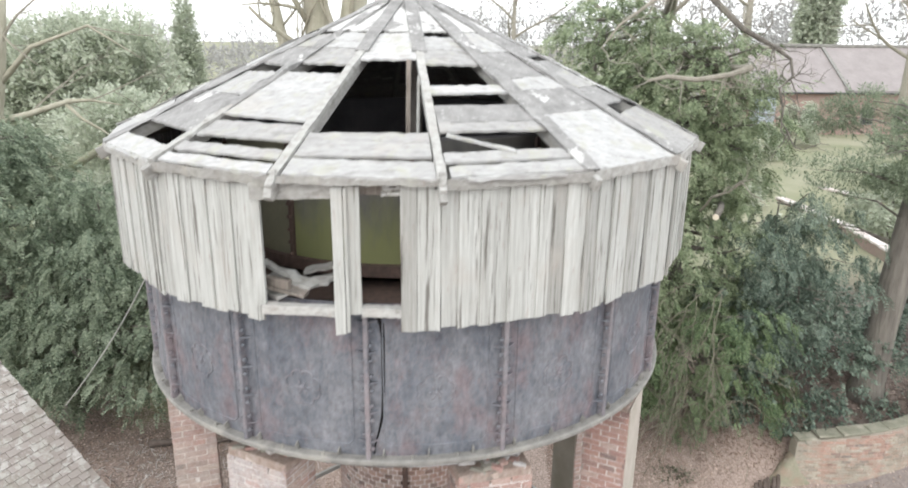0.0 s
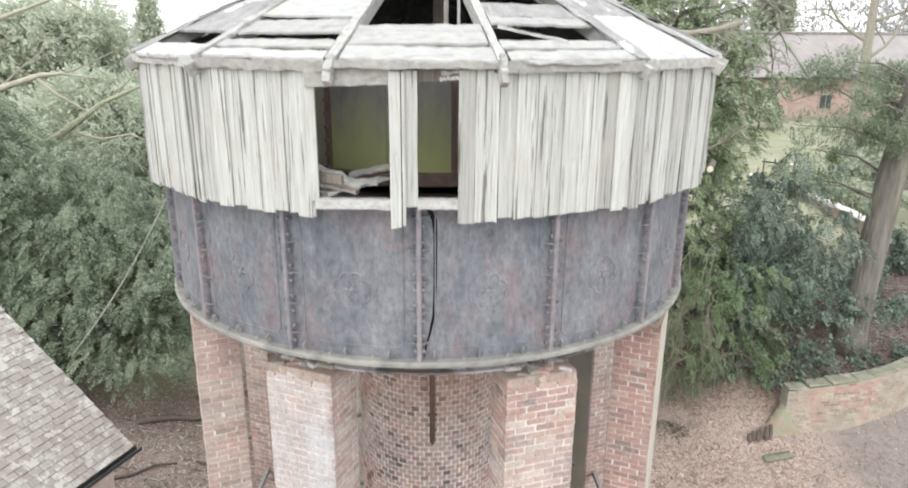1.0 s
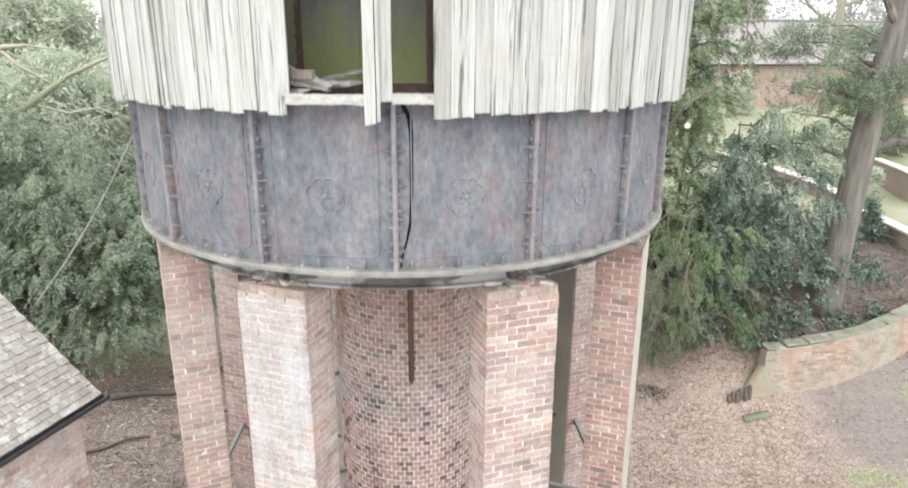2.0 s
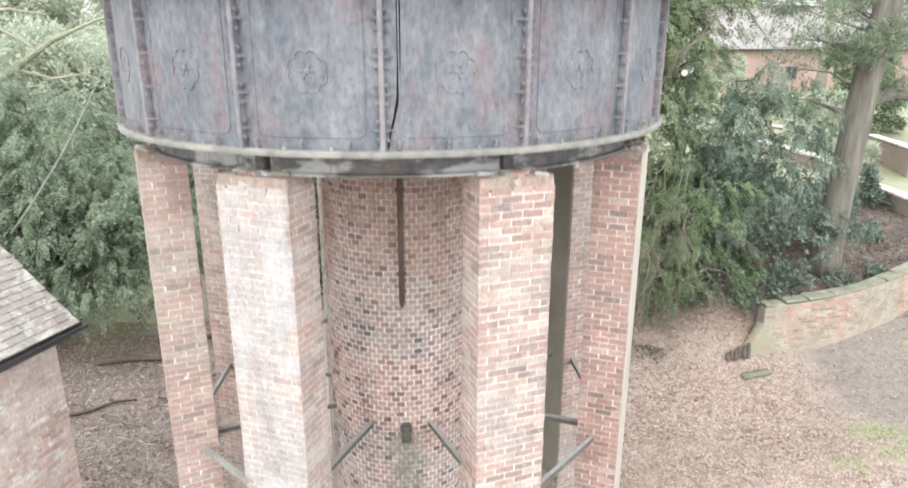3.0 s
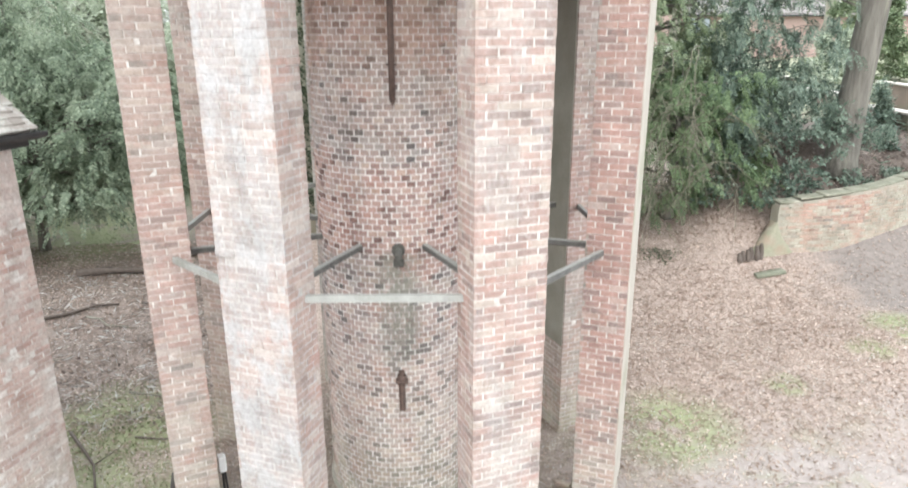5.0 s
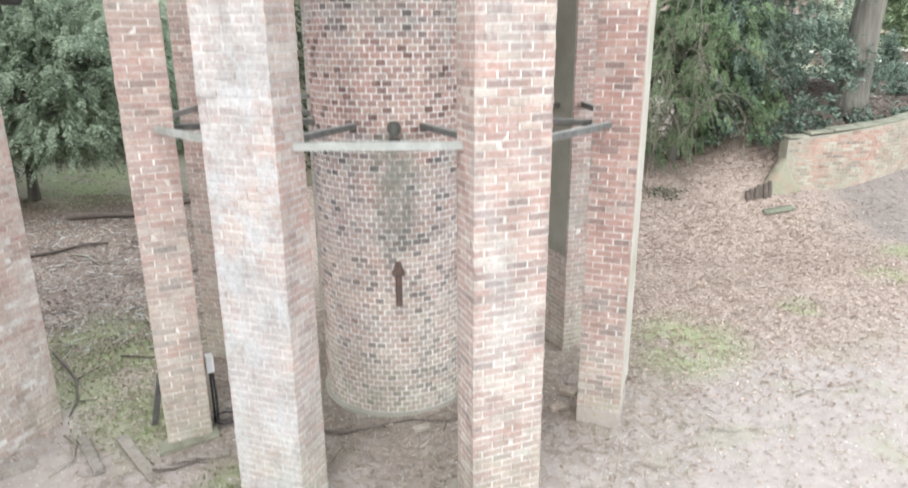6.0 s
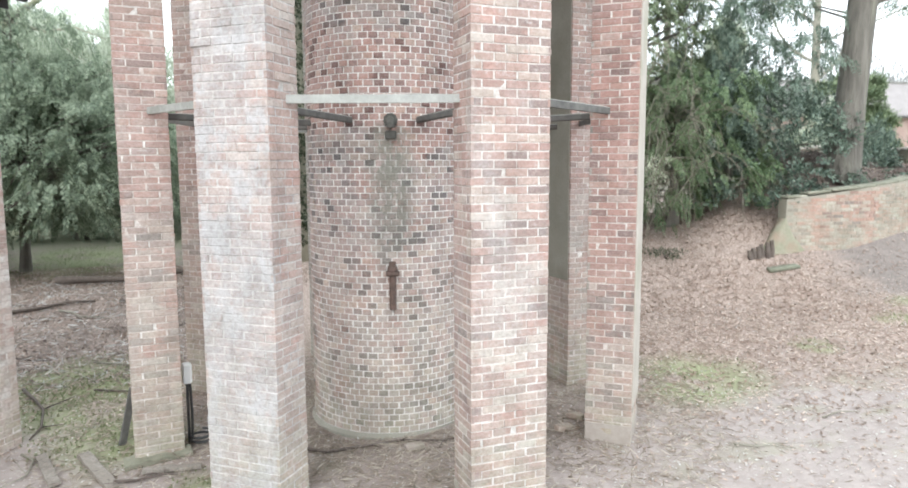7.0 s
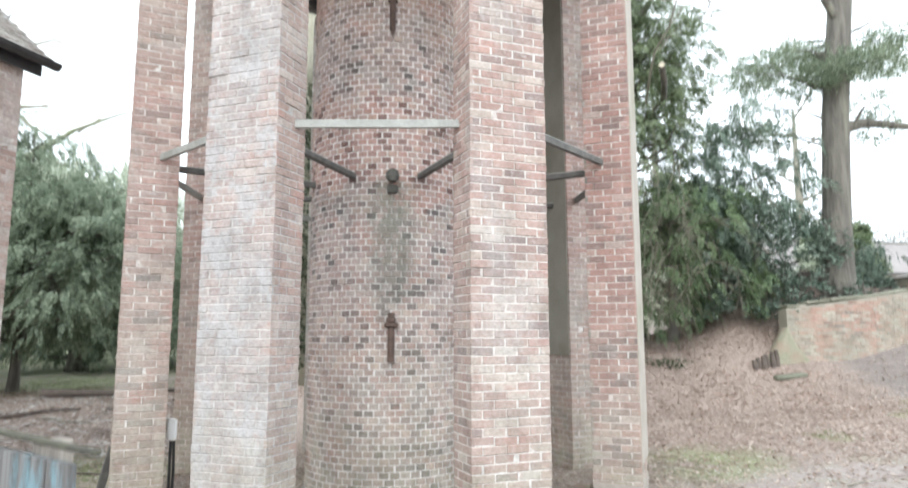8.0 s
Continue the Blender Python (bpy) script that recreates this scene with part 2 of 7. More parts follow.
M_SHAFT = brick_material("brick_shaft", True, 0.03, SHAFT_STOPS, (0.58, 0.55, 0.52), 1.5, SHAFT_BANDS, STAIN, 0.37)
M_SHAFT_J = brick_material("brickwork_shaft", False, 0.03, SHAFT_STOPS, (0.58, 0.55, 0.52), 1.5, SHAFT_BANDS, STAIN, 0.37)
M_MORTAR = mortar_material("lime_mortar", (0.66, 0.63, 0.6), (0.74, 0.715, 0.69), (0.5, 0.42, 0.38), bed=(0.53, 0.465, 0.43))
M_MORTAR_PALE = mortar_material("washed_mortar", (0.5, 0.485, 0.475), (0.57, 0.555, 0.545), (0.47, 0.435, 0.41), bed=(0.55, 0.52, 0.5), patches=(-0.9, 7.4))
M_MORTAR_PINK = mortar_material("pink_mortar", (0.58, 0.56, 0.535), (0.66, 0.64, 0.615), (0.5, 0.43, 0.395), bed=(0.58, 0.535, 0.505))
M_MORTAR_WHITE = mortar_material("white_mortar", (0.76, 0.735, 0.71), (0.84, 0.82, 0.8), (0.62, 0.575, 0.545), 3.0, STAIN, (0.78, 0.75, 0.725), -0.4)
M_RENDER = plain("old_cement_render", (0.27, 0.26, 0.22), (0.34, 0.325, 0.28), 2.0, 0.95, fine=40, third=(0.22, 0.21, 0.17))


def iron_material(name="painted_cast_iron", worn=0.0):
    """worn: how far paint has rubbed off and bleached on raised edges."""
    m, nt, b = material(name, 0.62, 0.2)
    c = blend(nt, grey(nt, noise_of(nt, 2.4, 9, (1, 1, 0.6), 0.75), 0.4, 0.6), (0.12, 0.134, 0.158), (0.205, 0.214, 0.232))
    c = blend(nt, times(nt, grey(nt, noise_of(nt, 1.5, 8, (1.2, 1.2, 0.7), 0.72), 0.5, 0.62), 0.7), c, (0.205, 0.155, 0.163))
    c = blend(nt, times(nt, grey(nt, noise_of(nt, 6, 8, (1, 1, 0.3), 0.72), 0.54, 0.7), 0.26), c, (0.31, 0.315, 0.335))
    c = blend(nt, times(nt, grey(nt, noise_of(nt, 5, 8, (1, 1, 0.35), 0.72), 0.55, 0.68), 0.4), c, (0.08, 0.09, 0.108))
    top = nt.nodes.new("ShaderNodeSeparateXYZ")
    nt.links.new(place(nt), top.inputs[0])
    run = times(nt, grey(nt, top.outputs[2], 8.75, 9.3), grey(nt, noise_of(nt, 6.5, 6, (1, 1, 0.25), 0.7), 0.46, 0.58))
    c = blend(nt, times(nt, run, 0.6), c, (0.075, 0.085, 0.105))
    mottle = ramp(nt, noise_of(nt, 17, 7, (1, 1, 0.6), 0.72), [(0.36, (0.74, 0.73, 0.74)), (0.5, (1.0, 1.0, 1.0)), (0.66, (1.24, 1.22, 1.22))])
    c = blend(nt, 1.0, c, mottle, "MULTIPLY")
    f = noise_of(nt, 60, 5)
    c = blend(nt, times(nt, grey(nt, f, 0.58, 0.74), 0.6), c, (0.21, 0.135, 0.115))
    if worn:
        c = blend(nt, times(nt, grey(nt, noise_of(nt, 7, 6, rough=0.7), 0.36, 0.58), worn), c, (0.33, 0.285, 0.29))
    nt.links.new(c, b.inputs["Base Color"])
    bump(nt, b, noise_of(nt, 38, 6, rough=0.65), 0.45, 0.008)
    return m


def wood_material(name, single, light, mid, crack, stretch=(1, 1, 0.04), moss=0.0, fine=48.0, split=0.6):
    """Silvered timber: fine grain, some darker splits, a tone of its own for each piece."""
    m, nt, b = material(name, 0.88)
    grain = noise_of(nt, fine, 5, stretch, 0.6)
    c = blend(nt, grey(nt, grain, 0.36, 0.64), mid, light)
    c = blend(nt, times(nt, grey(nt, noise_of(nt, 13, 7, (1, 1, 0.5), 0.72), 0.48, 0.62), 0.45), c, blend(nt, 0.5, mid, light))
    c = blend(nt, times(nt, grey(nt, noise_of(nt, 21, 6, (1, 1, 0.25), 0.72), 0.6, 0.67), 0.5), c, (0.3, 0.24, 0.215))
    splits = noise_of(nt, fine * 0.55, 6, stretch, 0.62)
    c = blend(nt, times(nt, grey(nt, splits, 0.565, 0.64), split), c, crack)
    tone = ramp(nt, chance(nt, single), [(0.0, (0.73, 0.715, 0.7)), (0.35, (0.9, 0.895, 0.885)), (1.0, (1.12, 1.12, 1.12))])
    c = blend(nt, 1.0, c, tone, "MULTIPLY")
    c = blend(nt, times(nt, grey(nt, noise_of(nt, 2.6, 6, (1, 1, 0.6), 0.65), 0.53, 0.68), 0.5), c, (0.4, 0.375, 0.34))
    if moss:
        c = blend(nt, times(nt, grey(nt, noise_of(nt, 4.4, 6, rough=0.65), 0.54, 0.64), moss), c, (0.36, 0.36, 0.3))
    nt.links.new(c, b.inputs["Base Color"])
    bump(nt, b, grain, 0.6, 0.006)
    return m


def felt_material(name, cover):
    """Grey mineral felt, worn and blotched with white lichen and old paint."""
    m, nt, b = material(name, 0.92)
    c = blend(nt, grey(nt, noise_of(nt, 6, 6, rough=0.65), 0.35, 0.65), (0.2, 0.198, 0.192), (0.3, 0.296, 0.288))
    c = blend(nt, grey(nt, noise_of(nt, 2.3, 7, rough=0.68), 0.62 - 0.2 * cover, 0.66 - 0.2 * cover), c, (0.54, 0.54, 0.525))
    c = blend(nt, times(nt, grey(nt, noise_of(nt, 16, 5, rough=0.65), 0.58, 0.68), 0.6), c, (0.48, 0.48, 0.46))
    c = blend(nt, times(nt, grey(nt, noise_of(nt, 9, 6, rough=0.65), 0.58, 0.68), 0.6), c, (0.2, 0.195, 0.185))
    f = noise_of(nt, 70, 5)
    nt.links.new(c, b.inputs["Base Color"])
    bump(nt, b, f, 0.5, 0.006)
    return m


M_IRON = iron_material()
M_IRON_RUBBED = iron_material("rubbed_cast_iron", 0.22)
M_IRON_WORN = iron_material("worn_cast_iron", 0.5)
M_RIM = plain("lichened_iron", (0.33, 0.325, 0.3), (0.2, 0.195, 0.185), 6, 0.8, 0.1, third=(0.4, 0.385, 0.345))
M_BOARD = wood_material("weathered_cladding", True, (0.475, 0.487, 0.468), (0.345, 0.35, 0.33), (0.125, 0.118, 0.105), split=0.9)
M_RAFTER = wood_material("weathered_rafter", True, (0.43, 0.432, 0.415), (0.31, 0.307, 0.29), (0.19, 0.175, 0.16), (0.3, 0.3, 0.5), 0.3, 40, 0.5)
M_PLANK = wood_material("weathered_plank", True, (0.46, 0.465, 0.46), (0.345, 0.345, 0.34), (0.22, 0.215, 0.205), (0.22, 0.5, 0.8), 0.7, 34, 0.5)
M_FELT = felt_material("old_roofing_felt", 0.12)
M_CAP = felt_material("worn_white_cap_sheet", 1.0)
M_TIMBER = wood_material("dark_timber", True, (0.3, 0.27, 0.235), (0.2, 0.175, 0.155), (0.1, 0.085, 0.075))


def algae_material():
    """Grey iron with green algae that thickens downward in ragged runs."""
    m, nt, b = material("algae_covered_iron", 0.8)
    c = blend(nt, grey(nt, noise_of(nt, 2.2, 6, (1, 1, 0.5), 0.65), 0.35, 0.65), (0.13, 0.125, 0.125), (0.24, 0.235, 0.21))
    xyz = nt.nodes.new("ShaderNodeSeparateXYZ")
    nt.links.new(place(nt), xyz.inputs[0])
    wob = nd(nt, "Math")
    wob.operation = "MULTIPLY_ADD"
    nt.links.new(noise_of(nt, 3.0, 7, (1, 1, 0.3), 0.7), wob.inputs[0])
    wob.inputs[1].default_value = -1.6
    nt.links.new(xyz.outputs[2], wob.inputs[2])
    c = blend(nt, times(nt, grey(nt, wob.outputs[0], 9.5, 8.9), 0.85), c, (0.27, 0.285, 0.115))
    nt.links.new(c, b.inputs["Base Color"])
    bump(nt, b, noise_of(nt, 40, 5), 0.4, 0.006)
    return m


M_ALGAE = algae_material()
M_GREYIRON = plain("stained_grey_iron", (0.18, 0.172, 0.13), (0.26, 0.25, 0.17), 1.6, 0.8, third=(0.28, 0.285, 0.15))
# Grey chosen to set how dark the cistern's inside looks
M_LINING = plain("dull_iron_lining", (0.13, 0.13, 0.14), (0.2, 0.195, 0.2), 3, 0.9)
M_RUST = plain("rusted_iron", (0.1, 0.075, 0.065), (0.18, 0.12, 0.1), 14, 0.8, 0.2)
M_SPOUT = plain("mossy_dark_iron", (0.075, 0.073, 0.067), (0.135, 0.132, 0.118), 16, 0.9)


def beam_material():
    """Dark iron with bleached, flaking paint and brown runs."""
    m, nt, b = material("flaking_iron_beam", 0.75, 0.1)
    c = blend(nt, grey(nt, noise_of(nt, 5, 7, rough=0.7), 0.38, 0.62), (0.075, 0.073, 0.078), (0.17, 0.165, 0.165))
    c = blend(nt, times(nt, grey(nt, noise_of(nt, 1.3, 7, (1, 1, 2.2), 0.66), 0.5, 0.57), 0.9), c, (0.42, 0.42, 0.415))
    c = blend(nt, times(nt, grey(nt, noise_of(nt, 3.3, 6, (1, 1, 0.5), 0.7), 0.54, 0.64), 0.7), c, (0.16, 0.125, 0.1))
    nt.links.new(c, b.inputs["Base Color"])
    bump(nt, b, noise_of(nt, 40, 6, rough=0.65), 0.5, 0.008)
    return m


M_BEAM = beam_material()
M_TIE = plain("galvanised_tie", (0.33, 0.335, 0.315), (0.42, 0.42, 0.4), 9, 0.65, 0.1, third=(0.26, 0.265, 0.235))
# Dark tone holds the undersides' shade; pale top strips hold the sky light
M_STRUT = plain("dark_strut", (0.09, 0.088, 0.085), (0.17, 0.165, 0.155), 10, 0.9)
M_LOG = plain("dark_rotten_wood", (0.1, 0.08, 0.07), (0.17, 0.14, 0.12), 9, 0.95)
M_RUBBLE = plain("crumbled_brick_and_mortar", (0.27, 0.2, 0.165), (0.4, 0.34, 0.3), 16, 0.95, third=(0.2, 0.17, 0.15))
M_DARK = plain("black_gap", (0.008, 0.008, 0.009), (0.015, 0.014, 0.014), 9, 0.95)
def white_plastic():
    m, nt, b = material("white_plastic", 0.4)
    c = blend(nt, grey(nt, noise_of(nt, 9, 5), 0.55, 0.75), (0.9, 0.9, 0.9), (0.78, 0.78, 0.75))
    nt.links.new(c, b.inputs["Base Color"])
    return m


M_WHITE = white_plastic()
M_TILE = plain("stone_roof_tile", (0.42, 0.38, 0.34), (0.28, 0.25, 0.22), 7, 0.95, third=(0.66, 0.64, 0.6))
M_GUTTER = plain("black_gutter", (0.03, 0.031, 0.034), (0.06, 0.06, 0.06), 8, 0.5)
M_STONE = plain("mossy_coping_stone", (0.29, 0.285, 0.225), (0.19, 0.19, 0.14), 5, 0.95, third=(0.4, 0.375, 0.31), fine=22, relief=0.7, depth=0.012)
M_BARK = plain("grey_bark", (0.225, 0.21, 0.182), (0.11, 0.1, 0.088), 7, 0.95, stretch=(1, 1, 0.16), relief=1.0, depth=0.05, fine=16, third=(0.27, 0.262, 0.21))
M_PALEBARK = plain("pale_olive_bark", (0.46, 0.44, 0.36), (0.34, 0.33, 0.25), 3, 0.95, stretch=(1, 1, 0.4), relief=0.9, depth=0.03, fine=14, third=(0.28, 0.26, 0.2))
M_CUT = plain("sawn_wood", (0.6, 0.54, 0.42), (0.7, 0.64, 0.52), 14, 0.9)
M_TWIG = plain("bare_twig", (0.34, 0.32, 0.27), (0.25, 0.235, 0.19), 8, 0.9)
M_DULLTWIG = plain("dull_twig", (0.21, 0.193, 0.145), (0.13, 0.122, 0.09), 8, 0.9)
M_MOSSBARK = plain("mossy_bark", (0.36, 0.35, 0.28), (0.27, 0.3, 0.16), 3, 0.95, relief=0.8)


MOSSY = [(-10.3, 22.6, 2.4), (-5.0, 9.8, 1.5), (-5.4, 10.6, 1.9), (-4.0, 8.4, 1.0), (3.9, 9.4, 1.3), (-9.0, 20.5, 2.6), (9.8, 11.6, 0.9), (-2.4, 6.6, 0.7), (12.8, 14.1, 0.8), (8.6, 11.0, 0.5), (6.4, 10.2, 0.45)]


def ground_material():
    m, nt, b = material("leaf_litter_and_soil", 0.95)
    leafy = blend(nt, grey(nt, noise_of(nt, 22, 6, rough=0.7), 0.38, 0.62), (0.2, 0.155, 0.13), (0.47, 0.375, 0.325))
    soil = blend(nt, grey(nt, noise_of(nt, 5, 8, rough=0.75), 0.38, 0.62), (0.385, 0.333, 0.311), (0.3, 0.258, 0.24))
    soil = blend(nt, times(nt, grey(nt, noise_of(nt, 45, 5, rough=0.7), 0.55, 0.65), 0.35), soil, (0.5, 0.46, 0.43))
    soil = blend(nt, times(nt, grey(nt, noise_of(nt, 33, 5, rough=0.7), 0.56, 0.66), 0.22), soil, (0.22, 0.185, 0.165))
    soil = blend(nt, times(nt, grey(nt, noise_of(nt, 1.1, 6, rough=0.65), 0.52, 0.66), 0.45), soil, (0.27, 0.28, 0.17))
    pos = nt.nodes.new("ShaderNodeSeparateXYZ")
    nt.links.new(place(nt), pos.inputs[0])
    near = nd(nt, "Math")
    near.operation = "MULTIPLY_ADD"
    nt.links.new(noise_of(nt, 0.5, 5), near.inputs[0])
    near.inputs[1].default_value = 5.0
    nt.links.new(pos.outputs[1], near.inputs[2])
    c = blend(nt, grey(nt, near.outputs[0], 13.0, 10.5), leafy, soil)
    # Darker brown soil, blended in a ring round the tower's axis
    dark_soil = blend(nt, grey(nt, noise_of(nt, 17, 6, rough=0.7), 0.35, 0.65), (0.17, 0.135, 0.115), (0.33, 0.275, 0.245))
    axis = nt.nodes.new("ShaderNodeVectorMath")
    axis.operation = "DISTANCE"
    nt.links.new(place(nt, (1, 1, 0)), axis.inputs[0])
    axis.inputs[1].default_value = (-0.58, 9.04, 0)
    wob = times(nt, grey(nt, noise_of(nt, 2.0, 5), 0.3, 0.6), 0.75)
    c = blend(nt, times(nt, grey(nt, axis.outputs["Value"], 3.5, 2.2), wob), c, dark_soil)
    # The same darker soil on the left bank
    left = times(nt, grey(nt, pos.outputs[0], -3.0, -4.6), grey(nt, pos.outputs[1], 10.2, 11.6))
    c = blend(nt, times(nt, left, grey(nt, noise_of(nt, 1.6, 6, rough=0.65), 0.3, 0.5)), c, dark_soil)
    bare = blend(nt, grey(nt, noise_of(nt, 9, 7, rough=0.72), 0.36, 0.64), (0.14, 0.122, 0.112), (0.225, 0.197, 0.182))
    by_wall = nd(nt, "Math")
    by_wall.operation = "MULTIPLY_ADD"
    nt.links.new(noise_of(nt, 1.3, 6, rough=0.65), by_wall.inputs[0])
    by_wall.inputs[1].default_value = 3.0
    nt.links.new(pos.outputs[0], by_wall.inputs[2])
    c = blend(nt, times(nt, times(nt, grey(nt, by_wall.outputs[0], 10.2, 11.6), grey(nt, pos.outputs[1], 11.0, 12.6)), 0.85), c, bare)
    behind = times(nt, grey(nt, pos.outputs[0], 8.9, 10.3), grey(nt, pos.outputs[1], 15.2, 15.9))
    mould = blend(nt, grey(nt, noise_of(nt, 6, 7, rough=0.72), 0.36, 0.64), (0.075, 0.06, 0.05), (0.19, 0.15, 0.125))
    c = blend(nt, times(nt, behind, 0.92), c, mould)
    spots = None
    for x, y, r in MOSSY:
        d = nt.nodes.new("ShaderNodeVectorMath")
        d.operation = "DISTANCE"
        flat = place(nt, (1, 1, 0))
        nt.links.new(flat, d.inputs[0])
        d.inputs[1].default_value = (x, y, 0)
        v = grey(nt, d.outputs["Value"], r, r * 0.45)
        if spots is None:
            spots = v
        else:
            k = nt.nodes.new("ShaderNodeMath")
            k.operation = "MAXIMUM"
            nt.links.new(spots, k.inputs[0])
            nt.links.new(v, k.inputs[1])
            spots = k.outputs[0]
    patch = times(nt, grey(nt, noise_of(nt, 1.4, 6, rough=0.65), 0.36, 0.5), grey(nt, noise_of(nt, 14, 5), 0.1, 0.45))
    c = blend(nt, times(nt, times(nt, spots, patch), 0.75), c, (0.25, 0.29, 0.145))
    grass = blend(nt, grey(nt, noise_of(nt, 0.3, 5), 0.35, 0.65), (0.2, 0.215, 0.125), (0.29, 0.285, 0.2))
    c = blend(nt, grey(nt, pos.outputs[1], 22.0, 26.0), c, grass)
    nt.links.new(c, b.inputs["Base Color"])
    bump(nt, b, noise_of(nt, 30, 6, rough=0.7), 0.4, 0.012)
    return m


M_GROUND = ground_material()


def leaf_material(name, a, c, d, through_leaf=0.45):
    m, nt, b = material(name, 0.6)
    col = ramp(nt, chance(nt, False), [(0.0, a), (0.6, c), (1.0, d)])
    col = blend(nt, times(nt, grey(nt, noise_of(nt, 0.9, 4), 0.45, 0.7), 0.6), col, d)
    nt.links.new(col, b.inputs["Base Color"])
    t = nt.nodes.new("ShaderNodeBsdfTranslucent")
    nt.links.new(col, t.inputs[0])
    mx = nt.nodes.new("ShaderNodeMixShader")
    mx.inputs[0].default_value = through_leaf
    nt.links.new(b.outputs[0], mx.inputs[1])
    nt.links.new(t.outputs[0], mx.inputs[2])
    nt.links.new(mx.outputs[0], nt.nodes["Material Output"].inputs[0])
    return m


M_YEW = leaf_material("yew_leaf", (0.095, 0.132, 0.07), (0.175, 0.228, 0.122), (0.32, 0.37, 0.225), 0.22)
# Darker copy of M_YEW: the low yew's shade is put into its colour
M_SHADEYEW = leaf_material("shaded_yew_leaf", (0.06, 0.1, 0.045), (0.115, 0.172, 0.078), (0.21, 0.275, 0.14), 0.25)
M_HOLLY = leaf_material("holly_leaf", (0.065, 0.1, 0.076), (0.125, 0.172, 0.13), (0.235, 0.29, 0.225), 0.2)
M_IVY = leaf_material("ivy_leaf", (0.05, 0.065, 0.04), (0.08, 0.1, 0.06), (0.13, 0.15, 0.09))
M_FIR = leaf_material("fir_leaf", (0.088, 0.122, 0.08), (0.198, 0.252, 0.172), (0.37, 0.425, 0.308))
# Distance haze is put into this pale leaf colour; nearer shrubs share it
M_BUSH = leaf_material("hazed_evergreen_leaf", (0.37, 0.42, 0.315), (0.49, 0.53, 0.42), (0.6, 0.625, 0.53))
M_PINE = leaf_material("pine_needle", (0.125, 0.165, 0.11), (0.205, 0.255, 0.17), (0.35, 0.4, 0.28))
# Woodland haze is mixed into the grey itself
M_FAR = leaf_material("hazed_bare_wood", (0.3, 0.295, 0.29), (0.38, 0.375, 0.365), (0.46, 0.455, 0.445))
M_GRASS = leaf_material("grass_blade", (0.16, 0.2, 0.085), (0.22, 0.255, 0.12), (0.28, 0.305, 0.17))
M_DEADLEAF = leaf_material("dead_leaf", (0.2, 0.145, 0.115), (0.43, 0.32, 0.26), (0.74, 0.64, 0.57))
M_WETLEAF = leaf_material("wet_leaf", (0.1, 0.075, 0.065), (0.18, 0.135, 0.115), (0.36, 0.29, 0.25))
M_CHIP = leaf_material("straw_chip", (0.2, 0.165, 0.13), (0.4, 0.34, 0.28), (0.6, 0.54, 0.46))
M_WHITEISH = leaf_material("pale_fleck", (0.5, 0.47, 0.44), (0.62, 0.6, 0.57), (0.72, 0.71, 0.69))
M_SKIRT = plain("earthy_cement_skirting", (0.36, 0.315, 0.28), (0.43, 0.385, 0.35), 4.0, 0.95, third=(0.33, 0.32, 0.22), fine=20)
M_SKIM = plain("pale_cement_skim", (0.42, 0.38, 0.33), (0.5, 0.46, 0.41), 3.0, 0.95, third=(0.36, 0.35, 0.27))
M_MOSSRAIL = plain("mossy_dark_wood", (0.05, 0.048, 0.04), (0.1, 0.1, 0.07), 12, 0.95)

# ---- building helpers ----
rng = np.random.default_rng(7)


def part(name, bm, mat, parent, label="", smooth=False):
    """Links a bmesh or a mesh as one object under a thing or a part."""
    me = bm
    if isinstance(bm, bmesh.types.BMesh):
        me = bpy.data.meshes.new(name)
        bm.normal_update()
        bm.to_mesh(me)
        bm.free()
    if mat and not me.materials:
        me.materials.append(mat)
    if smooth:
        me.polygons.foreach_set("use_smooth", [True] * len(me.polygons))
    ob = new(name, me)
    ob.parent = parent
    return tagged(ob, label) if label else ob


def thing(name, label, category, m=None, group="", kind=""):
    """An Empty at the base of a thing."""
    ob = new(name)
    ob.empty_display_size = 0.2
    if m is not None:
        ob.matrix_world = m
    return tagged(ob, label, category, group, kind)


def raw(name, verts, faces, mat):
    me = bpy.data.meshes.new(name)
    me.from_pydata([tuple(map(float, v)) for v in verts], [], faces)
    me.materials.append(mat)
    return me


def quads(name, verts, mat):
    """A mesh of loose quads from an array of N x 4 x 3."""
    n = len(verts)
    me = bpy.data.meshes.new(name)
    me.vertices.add(4 * n)
    me.vertices.foreach_set("co", np.asarray(verts, np.float32).ravel())
    me.loops.add(4 * n)
    me.loops.foreach_set("vertex_index", np.arange(4 * n, dtype=np.int32))
    me.polygons.add(n)
    me.polygons.foreach_set("loop_start", np.arange(0, 4 * n, 4, dtype=np.int32))
    me.update(calc_edges=True)
    me.materials.append(mat)
    return me


def box(bm, m, sx, sy, sz, bevel=0.0):
    """A box round the pose m."""
    made = bmesh.ops.create_cube(bm, size=1.0, matrix=m @ Matrix.Diagonal((sx, sy, sz, 1)))
    if bevel:
        edges = list({e for v in made["verts"] for e in v.link_edges})
        bmesh.ops.bevel(bm, geom=edges, offset=bevel, segments=1, affect="EDGES")
    return bm


def boxed(m, sx, sy, sz, bevel=0.0):
    return box(bmesh.new(), m, sx, sy, sz, bevel)


